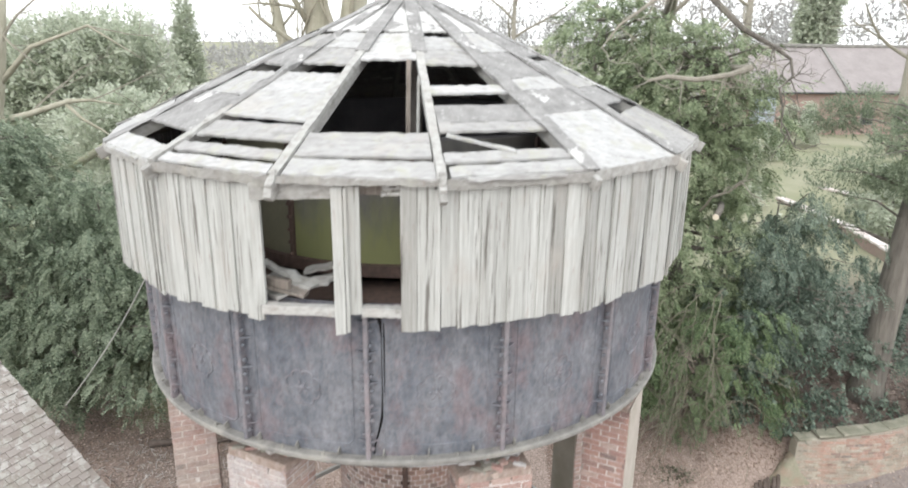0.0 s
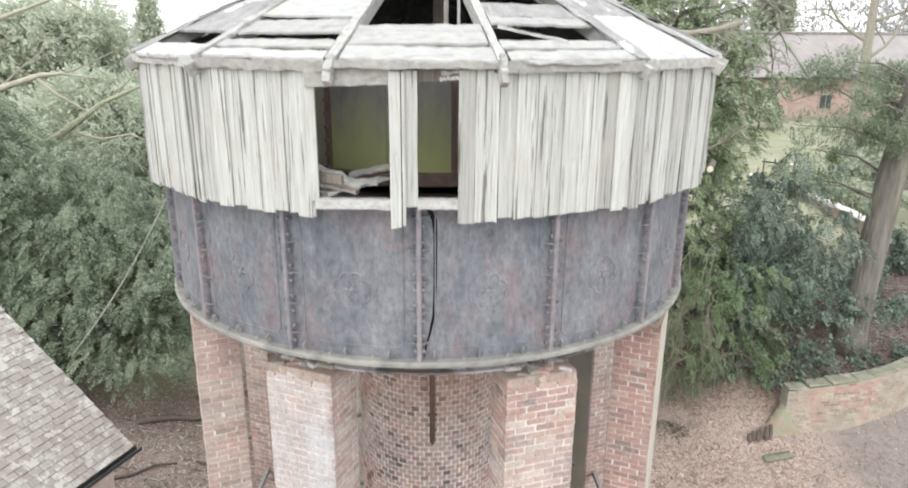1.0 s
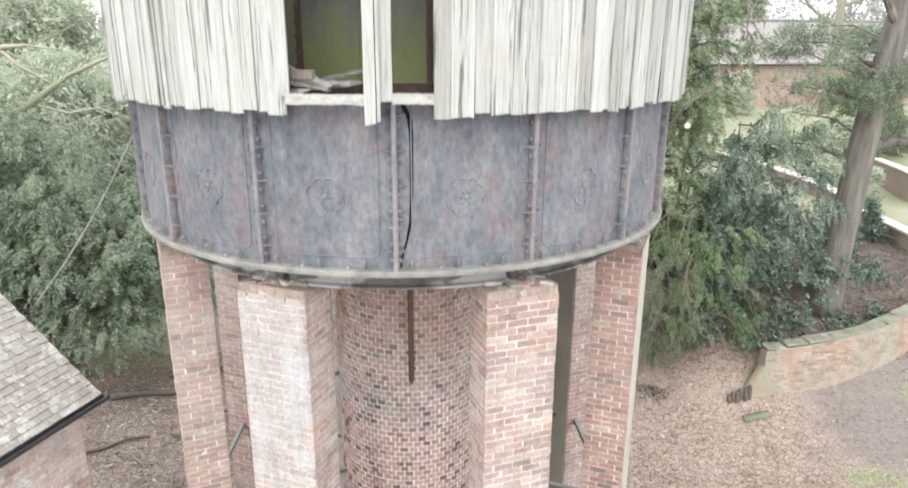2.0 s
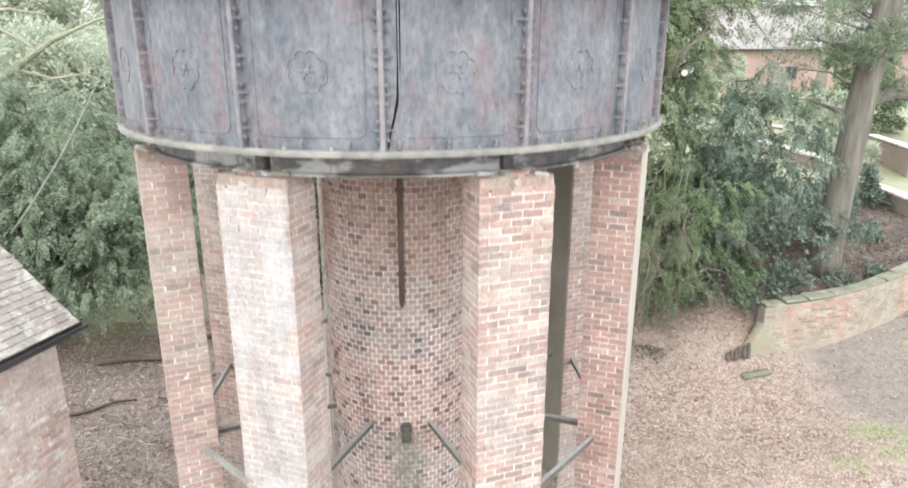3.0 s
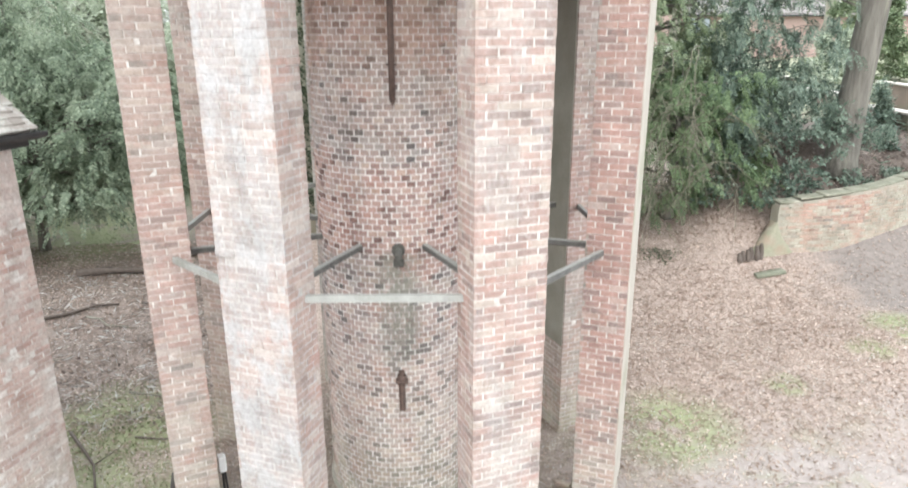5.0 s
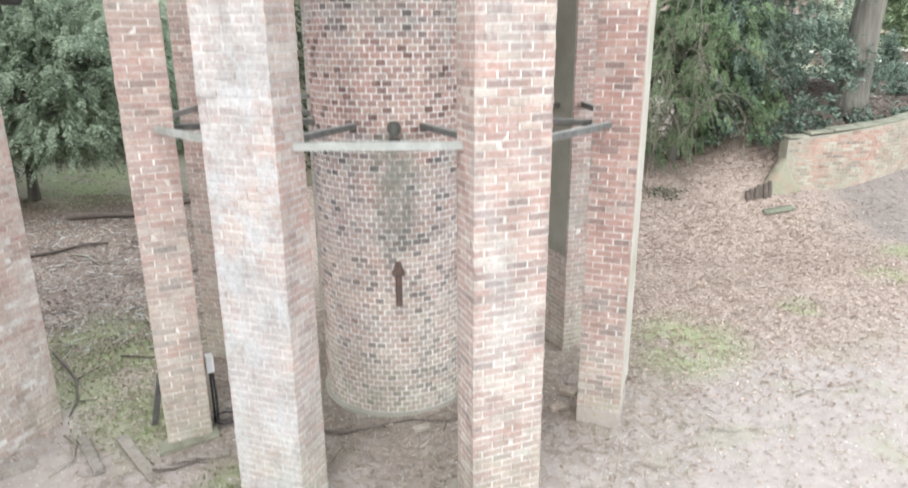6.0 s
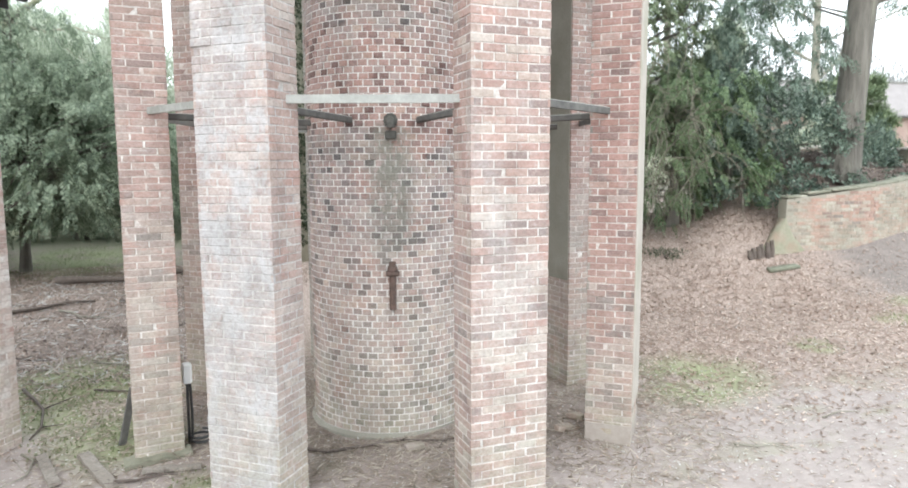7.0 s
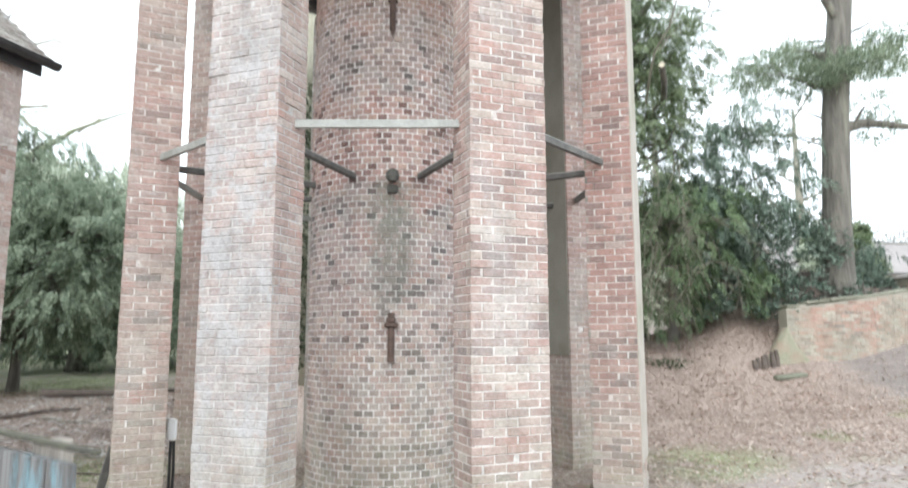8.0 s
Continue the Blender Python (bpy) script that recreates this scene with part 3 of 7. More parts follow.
def between(a, b, up=(0, 0, 1)):
    """A pose midway, with x along a to b and z near up."""
    a, b = Vector(a), Vector(b)
    x = (b - a).normalized()
    y = Vector(up).cross(x).normalized()
    z = x.cross(y)
    m = Matrix((x, y, z)).transposed().to_4x4()
    m.translation = (a + b) / 2
    return m, (b - a).length


def beam(a, b, wide, high, bevel=0.004, up=(0, 0, 1)):
    m, length = between(a, b, up)
    return boxed(m, length, wide, high, bevel)


def tube(bm, points, radii, sides=8):
    """A tapered tube along points, closed at both ends."""
    points = [Vector(p) for p in points]
    rings = []
    for k, p in enumerate(points):
        d = (points[min(k + 1, len(points) - 1)] - points[max(k - 1, 0)]).normalized()
        u = d.orthogonal().normalized() if not rings else (side - d * side.dot(d)).normalized()
        side = u
        w = d.cross(u)
        r = radii[k] if isinstance(radii, (list, tuple)) else radii
        rings.append([bm.verts.new(p + r * (math.cos(q) * u + math.sin(q) * w)) for q in np.linspace(0, 2 * math.pi, sides, endpoint=False)])
    for a, b in zip(rings, rings[1:]):
        for j in range(sides):
            bm.faces.new((a[j], a[(j + 1) % sides], b[(j + 1) % sides], b[j]))
    bm.faces.new(rings[0][::-1])
    bm.faces.new(rings[-1])
    return bm


def pol(angle, r, z):
    """A place round the tower's axis: 0 degrees is the front, positive to the right of it."""
    a = radians(angle)
    return Vector((r * math.sin(a), -r * math.cos(a), z))


def turned(angle):
    """The frame of that bearing: x runs round, -y outward."""
    return Matrix.Rotation(radians(angle), 4, "Z")


def ring(bm, a0, a1, steps, profile, close=True):
    """A profile of (r, z) swept from bearing a0 to a1."""
    rows = [[bm.verts.new(pol(a, r, z)) for r, z in profile] for a in np.linspace(a0, a1, steps + 1)]
    n = len(profile)
    for p, q in zip(rows, rows[1:]):
        for j in range(n):
            bm.faces.new((p[j], q[j], q[(j + 1) % n], p[(j + 1) % n]))
    if abs(a1 - a0) < 359.9:
        bm.faces.new(rows[0][::-1])
        bm.faces.new(rows[-1])
    else:
        bmesh.ops.remove_doubles(bm, verts=bm.verts, dist=1e-5)
    bmesh.ops.recalc_face_normals(bm, faces=bm.faces)
    return bm


def smoothstep(a, b, x):
    t = np.clip((x - a) / (b - a), 0, 1)
    return t * t * (3 - 2 * t)


def ground_height(x, y):
    x, y = np.asarray(x, float), np.asarray(y, float)
    z = -0.19 + 0.012 * np.clip(x, -15, 15) + 0.055 * np.maximum(0, np.minimum(x, 14) - 3.0)
    z = z + smoothstep(12.2, 17.0, y) * (0.55 + 0.8 * smoothstep(-3, 6, x)) + 0.04 * np.maximum(0, y - 20)
    z = z + 1.0 * smoothstep(15.0, 17.6, y) * smoothstep(8.2, 11.0, x)
    z = z - 1.0 * smoothstep(17.6, 18.4, x) * smoothstep(18.0, 20.0, y) * (1 - smoothstep(31.0, 36.0, y))
    z = z + 0.62 * smoothstep(14.35, 15.6, y) * smoothstep(6.0, 8.5, x) * (1 - smoothstep(17.0, 21.0, y)) * (1 - smoothstep(10.5, 13.0, x))
    z = z + 0.15 * smoothstep(2.5, 5.0, x) * smoothstep(9.0, 12.0, y)
    z = z + 0.03 * np.sin(1.3 * x + 0.7 * y) + 0.02 * np.sin(2.9 * x - 2.1 * y)
    return np.minimum(z, 4.2 + 0 * z)


# ---- ground ----
def build_ground():
    near = np.concatenate([np.linspace(-400, -24, 14)[:-1], np.linspace(-24, 26, 101), np.linspace(26, 400, 14)[1:]])
    deep = np.concatenate([np.linspace(-400, -10, 10)[:-1], np.linspace(-10, 40, 101), np.linspace(40, 600, 16)[1:]])
    xs, ys = np.meshgrid(near, deep)
    zs = ground_height(xs, ys)
    v = np.stack([xs, ys, zs], -1).reshape(-1, 3)
    w = len(near)
    f = [(j * w + i, j * w + i + 1, (j + 1) * w + i + 1, (j + 1) * w + i) for j in range(len(deep) - 1) for i in range(w - 1)]
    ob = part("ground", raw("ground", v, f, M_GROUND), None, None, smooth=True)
    tagged(ob, "bare brown soil with leaf litter and moss patches", "ground", kind="structure")


build_ground()

# ---- water tower ----
AXIS, BEARING = (-0.58, 9.04), -3.3
tower = thing("water_tower", "derelict brick and iron water tower with broken timber roof", "water tower", pose(AXIS[0], AXIS[1], 0, 0, 0, BEARING))

COURSE, UNIT = 0.078, 0.235
PILLAR_TOP = 7.53
SHAFT_R = 1.06


def brick_shape(length, high=0.068, deep=0.03, cut=0.004):
    """Verts and faces of one brick face: x along, -y outward, its back at y = deep."""
    hx, hz = length / 2, high / 2
    v = [(sx * hx, deep, sz * hz) for sx, sz in ((-1, -1), (1, -1), (1, 1), (-1, 1))]
    v += [(sx * hx, cut, sz * hz) for sx, sz in ((-1, -1), (1, -1), (1, 1), (-1, 1))]
    v += [(sx * (hx - cut), 0, sz * (hz - cut)) for sx, sz in ((-1, -1), (1, -1), (1, 1), (-1, 1))]
    f = []
    for o in (0, 4):
        for j in range(4):
            k = (j + 1) % 4
            f.append((o + j, o + k, o + 4 + k, o + 4 + j))
    f.append((8, 9, 10, 11))
    return v, f


SHAPES = {}


def brick_mesh(length, mat):
    key = (round(length, 3), mat.name)
    if key not in SHAPES:
        v, f = brick_shape(length)
        SHAPES[key] = raw("brick", v, f, mat)
    return SHAPES[key]


def joined_bricks(name, spots, mat, parent, label=""):
    """spots: (pose, length). One mesh of many bricks."""
    vs, fs, n = [], [], 0
    for m, length in spots:
        v, f = brick_shape(length)
        a = np.array(m)
        vs.append(np.array(v) @ a[:3, :3].T + a[:3, 3])
        fs.extend(tuple(i + n for i in q) for q in f)
        n += len(v)
    ob = part(name, raw(name, np.concatenate(vs), fs, mat), None, parent, label)
    return tagged(ob, kind="stuff")


def bond(width, row):
    """Brick centres and lengths along one course."""
    joint = 0.014
    n = max(1, round((width + joint) / UNIT - (0.5 if row % 2 else 0)))
    if row % 2 == 0:
        parts = [1.0] * n
        if (width + joint) / UNIT - n > 0.3:
            parts.append(0.5)
    else:
        parts = [0.5] + [1.0] * (n - (1 if (width + joint) / UNIT - n < 0.3 else 0)) + [0.5]
        if sum(parts) > (width + joint) / UNIT + 0.3:
            parts = parts[:-1]
    unit = (width + joint) / sum(parts)
    x, out = -width / 2, []
    for p in parts:
        gap = joint + 0.004 * ((7 * row + 3 * len(out)) % 3 - 1)
        out.append((x + (p * unit - joint) / 2, p * unit - gap))
        x += p * unit
    return out


def jog():
    """A brick's own small set-back and turn."""
    out = min(0.001, rng.normal(-0.0018, 0.0024)) - (0.006 if rng.random() < 0.04 else 0)
    return pose(rng.normal(0, 0.0022), out, rng.normal(0, 0.0018), rng.normal(0, 0.8), rng.normal(0, 0.6), rng.normal(0, 0.7))


def build_pillar(bearing, r, facing, wide, deep, single, joined, own_faces, label=""):
    """own_faces: those whose bricks are objects of their own, of f(ront), l(eft), r(ight), b(ack)."""
    bottom = -0.5
    m = Matrix.Translation(pol(bearing, r, 0)) @ turned(facing)
    gap = 0.0025
    high = PILLAR_TOP - bottom
    full = bottom + int(high / COURSE) * COURSE
    core = boxed(m @ pose(0, 0, (full + bottom) / 2 - 0.02), wide - 2 * gap, deep - 2 * gap, full - bottom - 0.04)
    mortar = {"brick_limewashed": M_MORTAR_PALE, "brick_pink": M_MORTAR_PINK}.get(single.name, M_MORTAR)
    pillar = part("pillar", core, mortar, tower, label)
    faces = {"f": (pose(0, -deep / 2, 0), wide), "b": (pose(0, deep / 2, 0, 0, 0, 180), wide),
             "l": (pose(-wide / 2, 0, 0, 0, 0, -90), deep), "r": (pose(wide / 2, 0, 0, 0, 0, 90), deep)}
    part("crumbled_top", boxed(m @ pose(0, 0, (PILLAR_TOP + full) / 2 - 0.012), wide - 0.012, deep - 0.012, PILLAR_TOP - full + 0.05, 0.02), M_RUBBLE, pillar, "crumbling top bed of brick and mortar")
    rest, mine, inner = [], [], []
    for key, (fm, width) in faces.items():
        # worn bricks left of the topmost course
        for x, length in bond(width, int(high / COURSE) + (key in "lr")):
            if rng.random() < 0.7:
                rest.append((m @ fm @ pose(x, 0.012, full + 0.03, rng.normal(0, 4), rng.normal(0, 5), rng.normal(0, 4)) @ jog(), length * rng.uniform(0.7, 0.98)))
        for row in range(int(high / COURSE)):
            z = bottom + (row + 0.5) * COURSE
            for x, length in bond(width, row + (key in "lr")):
                spot = (m @ fm @ pose(x, 0, z) @ jog(), length)
                (mine if key in own_faces and z > -0.2 else inner if key == "b" and bearing == 65.7 else rest).append(spot)
    if inner:
        joined_bricks("inner_brickwork", inner, M_BRICK_DRAB, pillar, "drab pale inner brick face")
    if rest:
        joined_bricks("brickwork", rest, joined, pillar)
    if bearing == 65.7:
        part("render_coat", boxed(m @ pose(0, 0, -0.08), wide + 0.014, deep + 0.014, 0.36, 0.012), M_SKIRT, pillar, "worn cement skirting")
        part("outer_coat", boxed(m @ pose(0, -deep / 2 - 0.008, (PILLAR_TOP + 0.3) / 2), wide - 0.004, 0.018, PILLAR_TOP - 0.34, 0.004), M_SKIM, pillar, "pale cement coat on the outer face")
    if "rendered" in label:
        part("render_coat", boxed(m @ pose(0, deep / 2 + 0.012, (PILLAR_TOP + 1.4) / 2), wide - 0.03, 0.02, PILLAR_TOP - 1.45, 0.004), M_RENDER, pillar, "drab cement render")
    return pillar, mine, single


LATER = []
PILLARS = [(-23.1, 3.0, -22.7, 0.79, 0.47, M_BRICK_PALE, M_BRICK_PALE_J, "f", "limewashed square brick pillar"), (22.2, 3.085, 18.3, 0.78, 0.43, M_BRICK_PINK, M_BRICK_PINK_J, "f", "pale pink square brick pillar"),
           (65.7, 2.99, 67.4, 0.74, 0.53, M_BRICK, M_BRICK_J, "l", ""), (-65.7, 3.0, -66.6, 0.74, 0.52, M_BRICK_TAN, M_BRICK_TAN_J, "r", "weathered tan and red brick pillar"),
           (112.4, 2.88, 111.8, 0.74, 0.46, M_BRICK_TAN, M_BRICK_TAN_J, "", "brick pillar with rendered inner face"), (-112.4, 2.95, -112, 0.74, 0.46, M_BRICK_TAN, M_BRICK_TAN_J, "", ""),
           (157.5, 2.98, 157.5, 0.75, 0.47, M_BRICK_TAN, M_BRICK_DRAB, "", ""), (-157.5, 2.98, -157.5, 0.75, 0.47, M_BRICK_TAN, M_BRICK_DRAB, "", "")]
for row in PILLARS:
    LATER.append(build_pillar(*row))


def build_shaft():
    core = ring(bmesh.new(), 0, 360, 72, [(0.2, -0.4), (SHAFT_R - 0.003, -0.4), (SHAFT_R - 0.003, 7.75), (0.2, 7.75)])
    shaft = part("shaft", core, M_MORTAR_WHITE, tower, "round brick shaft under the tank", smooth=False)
    n = 53
    rest, mine = [], []
    for row in range(int(8.1 / COURSE)):
        z = -0.4 + (row + 0.5) * COURSE
        for k in range(n):
            a = (k + 0.5 * (row % 2)) * 360 / n
            a = (a + 180) % 360 - 180
            if abs(a) > 130:
                continue
            spot = (turned(a) @ pose(0, -SHAFT_R, z) @ jog(), 2 * math.pi * SHAFT_R / n - 0.018)
            (mine if abs(a) < 31 and 0.1 < z < 2.6 else rest).append(spot)
    joined_bricks("brickwork", rest, M_SHAFT_J, shaft)
    LATER.append((shaft, mine, M_SHAFT))
    plinth = ring(bmesh.new(), 0, 360, 48, [(0.3, -0.4), (SHAFT_R + 0.09, -0.4), (SHAFT_R + 0.04, -0.21), (SHAFT_R + 0.006, -0.17), (0.3, -0.17)])
    part("plinth", plinth, M_RENDER, tower, "worn earthy mortar footing")


build_shaft()

# tank
TANK_R, TANK_Z0, TANK_Z1, RIM_R = 3.30, 7.815, 9.42, 3.365


def build_panel(angle):
    """A curved cast iron plate with a moulded border and a petalled roundel."""
    bm = bmesh.new()
    ring(bm, angle - 11.2, angle + 11.2, 8, [(TANK_R - 0.02, TANK_Z0), (TANK_R, TANK_Z0), (TANK_R, TANK_Z1), (TANK_R - 0.02, TANK_Z1)])
    panel = part("tank_panel", bm, M_IRON, tower)

    def at(x, z, out=0.0):
        return pol(angle + math.degrees(x / TANK_R), TANK_R + out, z)
    # moulded border
    hx, z0, z1, c = 0.50, TANK_Z0 + 0.14, TANK_Z1 + 0.03 - 0.06, 0.05
    loop = [(-hx + c, z0), (hx - c, z0), (hx, z0 + c), (hx, z1), (-hx, z1), (-hx, z0 + c)]
    pts = []
    for (xa, za), (xb, zb) in zip(loop, loop[1:] + loop[:1]):
        k = 8 if abs(xb - xa) > 0.3 else 2
        pts += [at(xa + (xb - xa) * j / k, za + (zb - za) * j / k, 0.001) for j in range(k)]
    part("moulding", tube(bmesh.new(), pts + pts[:1], 0.009, 5), M_IRON, panel)
    # roundel: a lobed border round a small flower
    zc, bm = TANK_Z0 + 0.70, bmesh.new()
    pts = []
    for q in np.linspace(0, 2 * math.pi, 65):
        r = 0.15 + 0.035 * abs(math.sin(4 * q)) ** 0.6
        pts.append(at(r * math.cos(q), zc + r * math.sin(q), -0.001))
    tube(bm, pts, 0.0135, 5)
    for q in np.linspace(0, 2 * math.pi, 6, endpoint=False):
        tube(bm, [at(s * math.cos(q), zc + s * math.sin(q), -0.004) for s in (0.03, 0.055, 0.085)], [0.01, 0.017, 0.007], 6)
    tube(bm, [at(0, zc, -0.01), at(0, zc, 0.012), at(0, zc, 0.02)], [0.032, 0.027, 0.01], 10)
    part("roundel", bm, M_IRON_RUBBED, panel)
    return panel


for k in range(16):
    build_panel(11.25 + 22.5 * k)


def build_rib(angle):
    """A pair of upright flanges bolted together, with lugs."""
    m = turned(angle)
    bm = bmesh.new()
    for sx in (-1, 1):
        box(bm, m @ pose(sx * 0.013, -(TANK_R + 0.03), (TANK_Z0 + TANK_Z1) / 2), 0.022, 0.085, TANK_Z1 - TANK_Z0, 0.003)
    box(bm, m @ pose(0, -(TANK_R + 0.07), (TANK_Z0 + TANK_Z1) / 2), 0.034, 0.02, TANK_Z1 - TANK_Z0, 0.004)
    rib = part("flange", bm, M_IRON_WORN, tower)
    if abs(angle) > 80:
        return
    for j, z in enumerate(np.arange(TANK_Z0 + 0.12, TANK_Z1 - 0.02, 0.155)):
        for sx in (-1, 1):
            b = bmesh.new()
            tube(b, [m @ Vector((sx * 0.02, -(TANK_R + 0.038), z)), m @ Vector((sx * 0.058, -(TANK_R + 0.038), z))], 0.02, 6)
            part("bolt", b, M_IRON, rib)
            if j % 2:
                continue
            b = bmesh.new()
            v = [b.verts.new(m @ Vector(p)) for p in ((sx * 0.024, -(TANK_R - 0.005), z + 0.075), (sx * 0.024, -(TANK_R + 0.066), z + 0.075), (sx * 0.115, -(TANK_R - 0.005), z + 0.075),
                                                     (sx * 0.024, -(TANK_R - 0.005), z + 0.092), (sx * 0.024, -(TANK_R + 0.066), z + 0.092), (sx * 0.115, -(TANK_R - 0.005), z + 0.092))]
            for f in ((0, 1, 2), (3, 5, 4), (0, 3, 4, 1), (1, 4, 5, 2), (2, 5, 3, 0)):
                b.faces.new([v[i] for i in f])
            bmesh.ops.recalc_face_normals(b, faces=b.faces)
            part("lug", b, M_IRON, rib)


for k in range(16):
    a = 22.5 * k
    build_rib(a if a <= 180 else a - 360)

rim = part("rim", ring(bmesh.new(), 0, 360, 128, [(TANK_R - 0.06, 7.785), (RIM_R + 0.03, 7.785), (RIM_R + 0.035, 7.8), (RIM_R + 0.035, 7.83), (RIM_R + 0.02, 7.84), (TANK_R - 0.06, 7.84)]),
           M_RIM, tower, "lichen-covered bottom rim")
for k in range(24):
    a = -84 + 7.5 * k + 1.2
    if abs(a % 22.5) < 2.0:
        continue
    m = turned(a)
    part("bolt", tube(bmesh.new(), [m @ Vector((0, -(RIM_R - 0.02), 7.835)), m @ Vector((0, -(RIM_R - 0.02), 7.87))], 0.018, 6), M_RIM, rim)
    b = bmesh.new()
    box(b, m @ pose(0.16, -(TANK_R + 0.025), 7.88, 24), 0.014, 0.05, 0.085, 0.002)
    part("gusset", b, M_RIM, rim)

part("tank_floor", ring(bmesh.new(), 0, 360, 64, [(0.02, 7.79), (TANK_R - 0.05, 7.79), (TANK_R - 0.05, 7.82), (0.02, 7.82)]), M_RUST, tower)
bearings = sorted(row[0] for row in PILLARS)
for a0, a1 in zip(bearings, bearings[1:] + [bearings[0] + 360]):
    profile = [(2.8, 7.548), (3.08, 7.548), (3.08, 7.57), (3.03, 7.583), (3.02, 7.61), (3.02, 7.735), (3.03, 7.755), (3.06, 7.758), (3.06, 7.782), (2.8, 7.782)]
    part("ring_beam", ring(bmesh.new(), a0 + 1.6, a1 - 1.2, 18, profile), M_BEAM, tower, "grey iron ring beam under the tank")
for bearing, r, facing, wide, deep, *_ in PILLARS:
    m = Matrix.Translation(pol(bearing, r, 0)) @ turned(facing)
    part("bearing_pad", boxed(m @ pose(0, 0, 7.535), wide - 0.012, deep - 0.012, 0.024, 0.008), M_RUBBLE, tower, "crumbling mortar bearing pad")
    m = turned(bearing)
    part("bearing_block", boxed(m @ pose(0.0, -2.98, 7.665), 0.1, 0.2, 0.22, 0.012), M_SPOUT, tower)
    # broken brick ends under the beam
    m = Matrix.Translation(pol(bearing, r, 0)) @ turned(facing)
    for k in range(26 if abs(bearing) < 70 else 5):
        size = (rng.uniform(0.07, 0.19), rng.uniform(0.06, 0.11), rng.uniform(0.035, 0.07))
        spot = pose(rng.uniform(-wide / 2 + 0.1, wide / 2 - 0.1), -deep / 2 + rng.uniform(0.05, 0.3), PILLAR_TOP + size[2] / 2 - 0.008, rng.uniform(-9, 9), rng.uniform(-9, 9), rng.uniform(-40, 40))
        part("broken_brick", boxed(m @ spot, *size, 0.012), (M_BRICK, M_RENDER, M_MORTAR_PALE)[k % 3], tower)

# crack in one plate
pts = [(0.065, 9.42), (0.075, 9.36), (0.14, 9.22), (0.15, 9.1), (0.148, 8.6), (0.135, 8.3), (0.10, 8.12), (0.06, 7.97), (0.045, 7.86)]
bm = bmesh.new()
ws = [0.03, 0.044, 0.05, 0.036, 0.03, 0.026, 0.02, 0.016, 0.012]
left = [bm.verts.new(pol(math.degrees((x - w / 2) / TANK_R), TANK_R + 0.004, z)) for (x, z), w in zip(pts, ws)]
right = [bm.verts.new(pol(math.degrees((x + w / 2) / TANK_R), TANK_R + 0.004, z)) for (x, z), w in zip(pts, ws)]
for j in range(len(pts) - 1):
    bm.faces.new((left[j + 1], right[j + 1], right[j], left[j]))
bmesh.ops.solidify(bm, geom=bm.faces, thickness=0.006)
part("crack", bm, M_DARK, tower, "jagged black crack in the iron plate")

# timber cladding
CLAD_IN = 3.46
BOARD_Z0, BOARD_Z1 = 9.27, 10.56


def board(m, wide, z0, z1, thick=0.022, lean=0.0, bow=0.0, ragged=0.02):
    """A warped weathered board, x across and -y outward."""
    n = 5
    vs, fs = [], []
    for j in range(n + 1):
        t = j / n
        z = z0 + (z1 - z0) * t
        dx = lean * (t - 1) + bow * math.sin(math.pi * t)
        dy = 0.5 * bow * math.sin(2 * math.pi * t)
        w = wide / 2 * (1 + 0.03 * math.sin(9 * t + wide * 60))
        zl, zr = z, z
        if j == 0:
            zl, zr = z + rng.uniform(0, ragged), z + rng.uniform(0, ragged)
        for x, zz, y in ((-w, zl, 0), (w, zr, 0), (w, zr, -thick), (-w, zl, -thick)):
            vs.append(m @ Vector((x + dx, y + dy, zz)))
    for j in range(n):
        for k in range(4):
            a, b = 4 * j + k, 4 * j + (k + 1) % 4
            fs.append((a, b, b + 4, a + 4))
    fs += [(3, 2, 1, 0), tuple(4 * n + k for k in range(4))]
    me = raw("cladding_board", vs, fs, M_BOARD)
    return part("cladding_board", me, None, tower)


def worn_beam(a, b, wide, high, rough=0.003, n=9, up=(0, 0, 1)):
    """A squared timber with uneven, worn edges."""
    m, length = between(a, b, up)
    bm = bmesh.new()
    rows = []
    for k in range(n + 1):
        x = length * (k / n - 0.5)
        rows.append([bm.verts.new(m @ Vector((x, sy * wide / 2 + rng.normal(0, rough * 0.6), sz * high / 2 + rng.normal(0, rough)))) for sy, sz in ((-1, -1), (1, -1), (1, 1), (-1, 1))])
    for p, q in zip(rows, rows[1:]):
        for k in range(4):
            bm.faces.new((p[k], p[(k + 1) % 4], q[(k + 1) % 4], q[k]))
    bm.faces.new(rows[0][::-1])
    bm.faces.new(rows[-1])
    bmesh.ops.recalc_face_normals(bm, faces=bm.faces)
    return bm


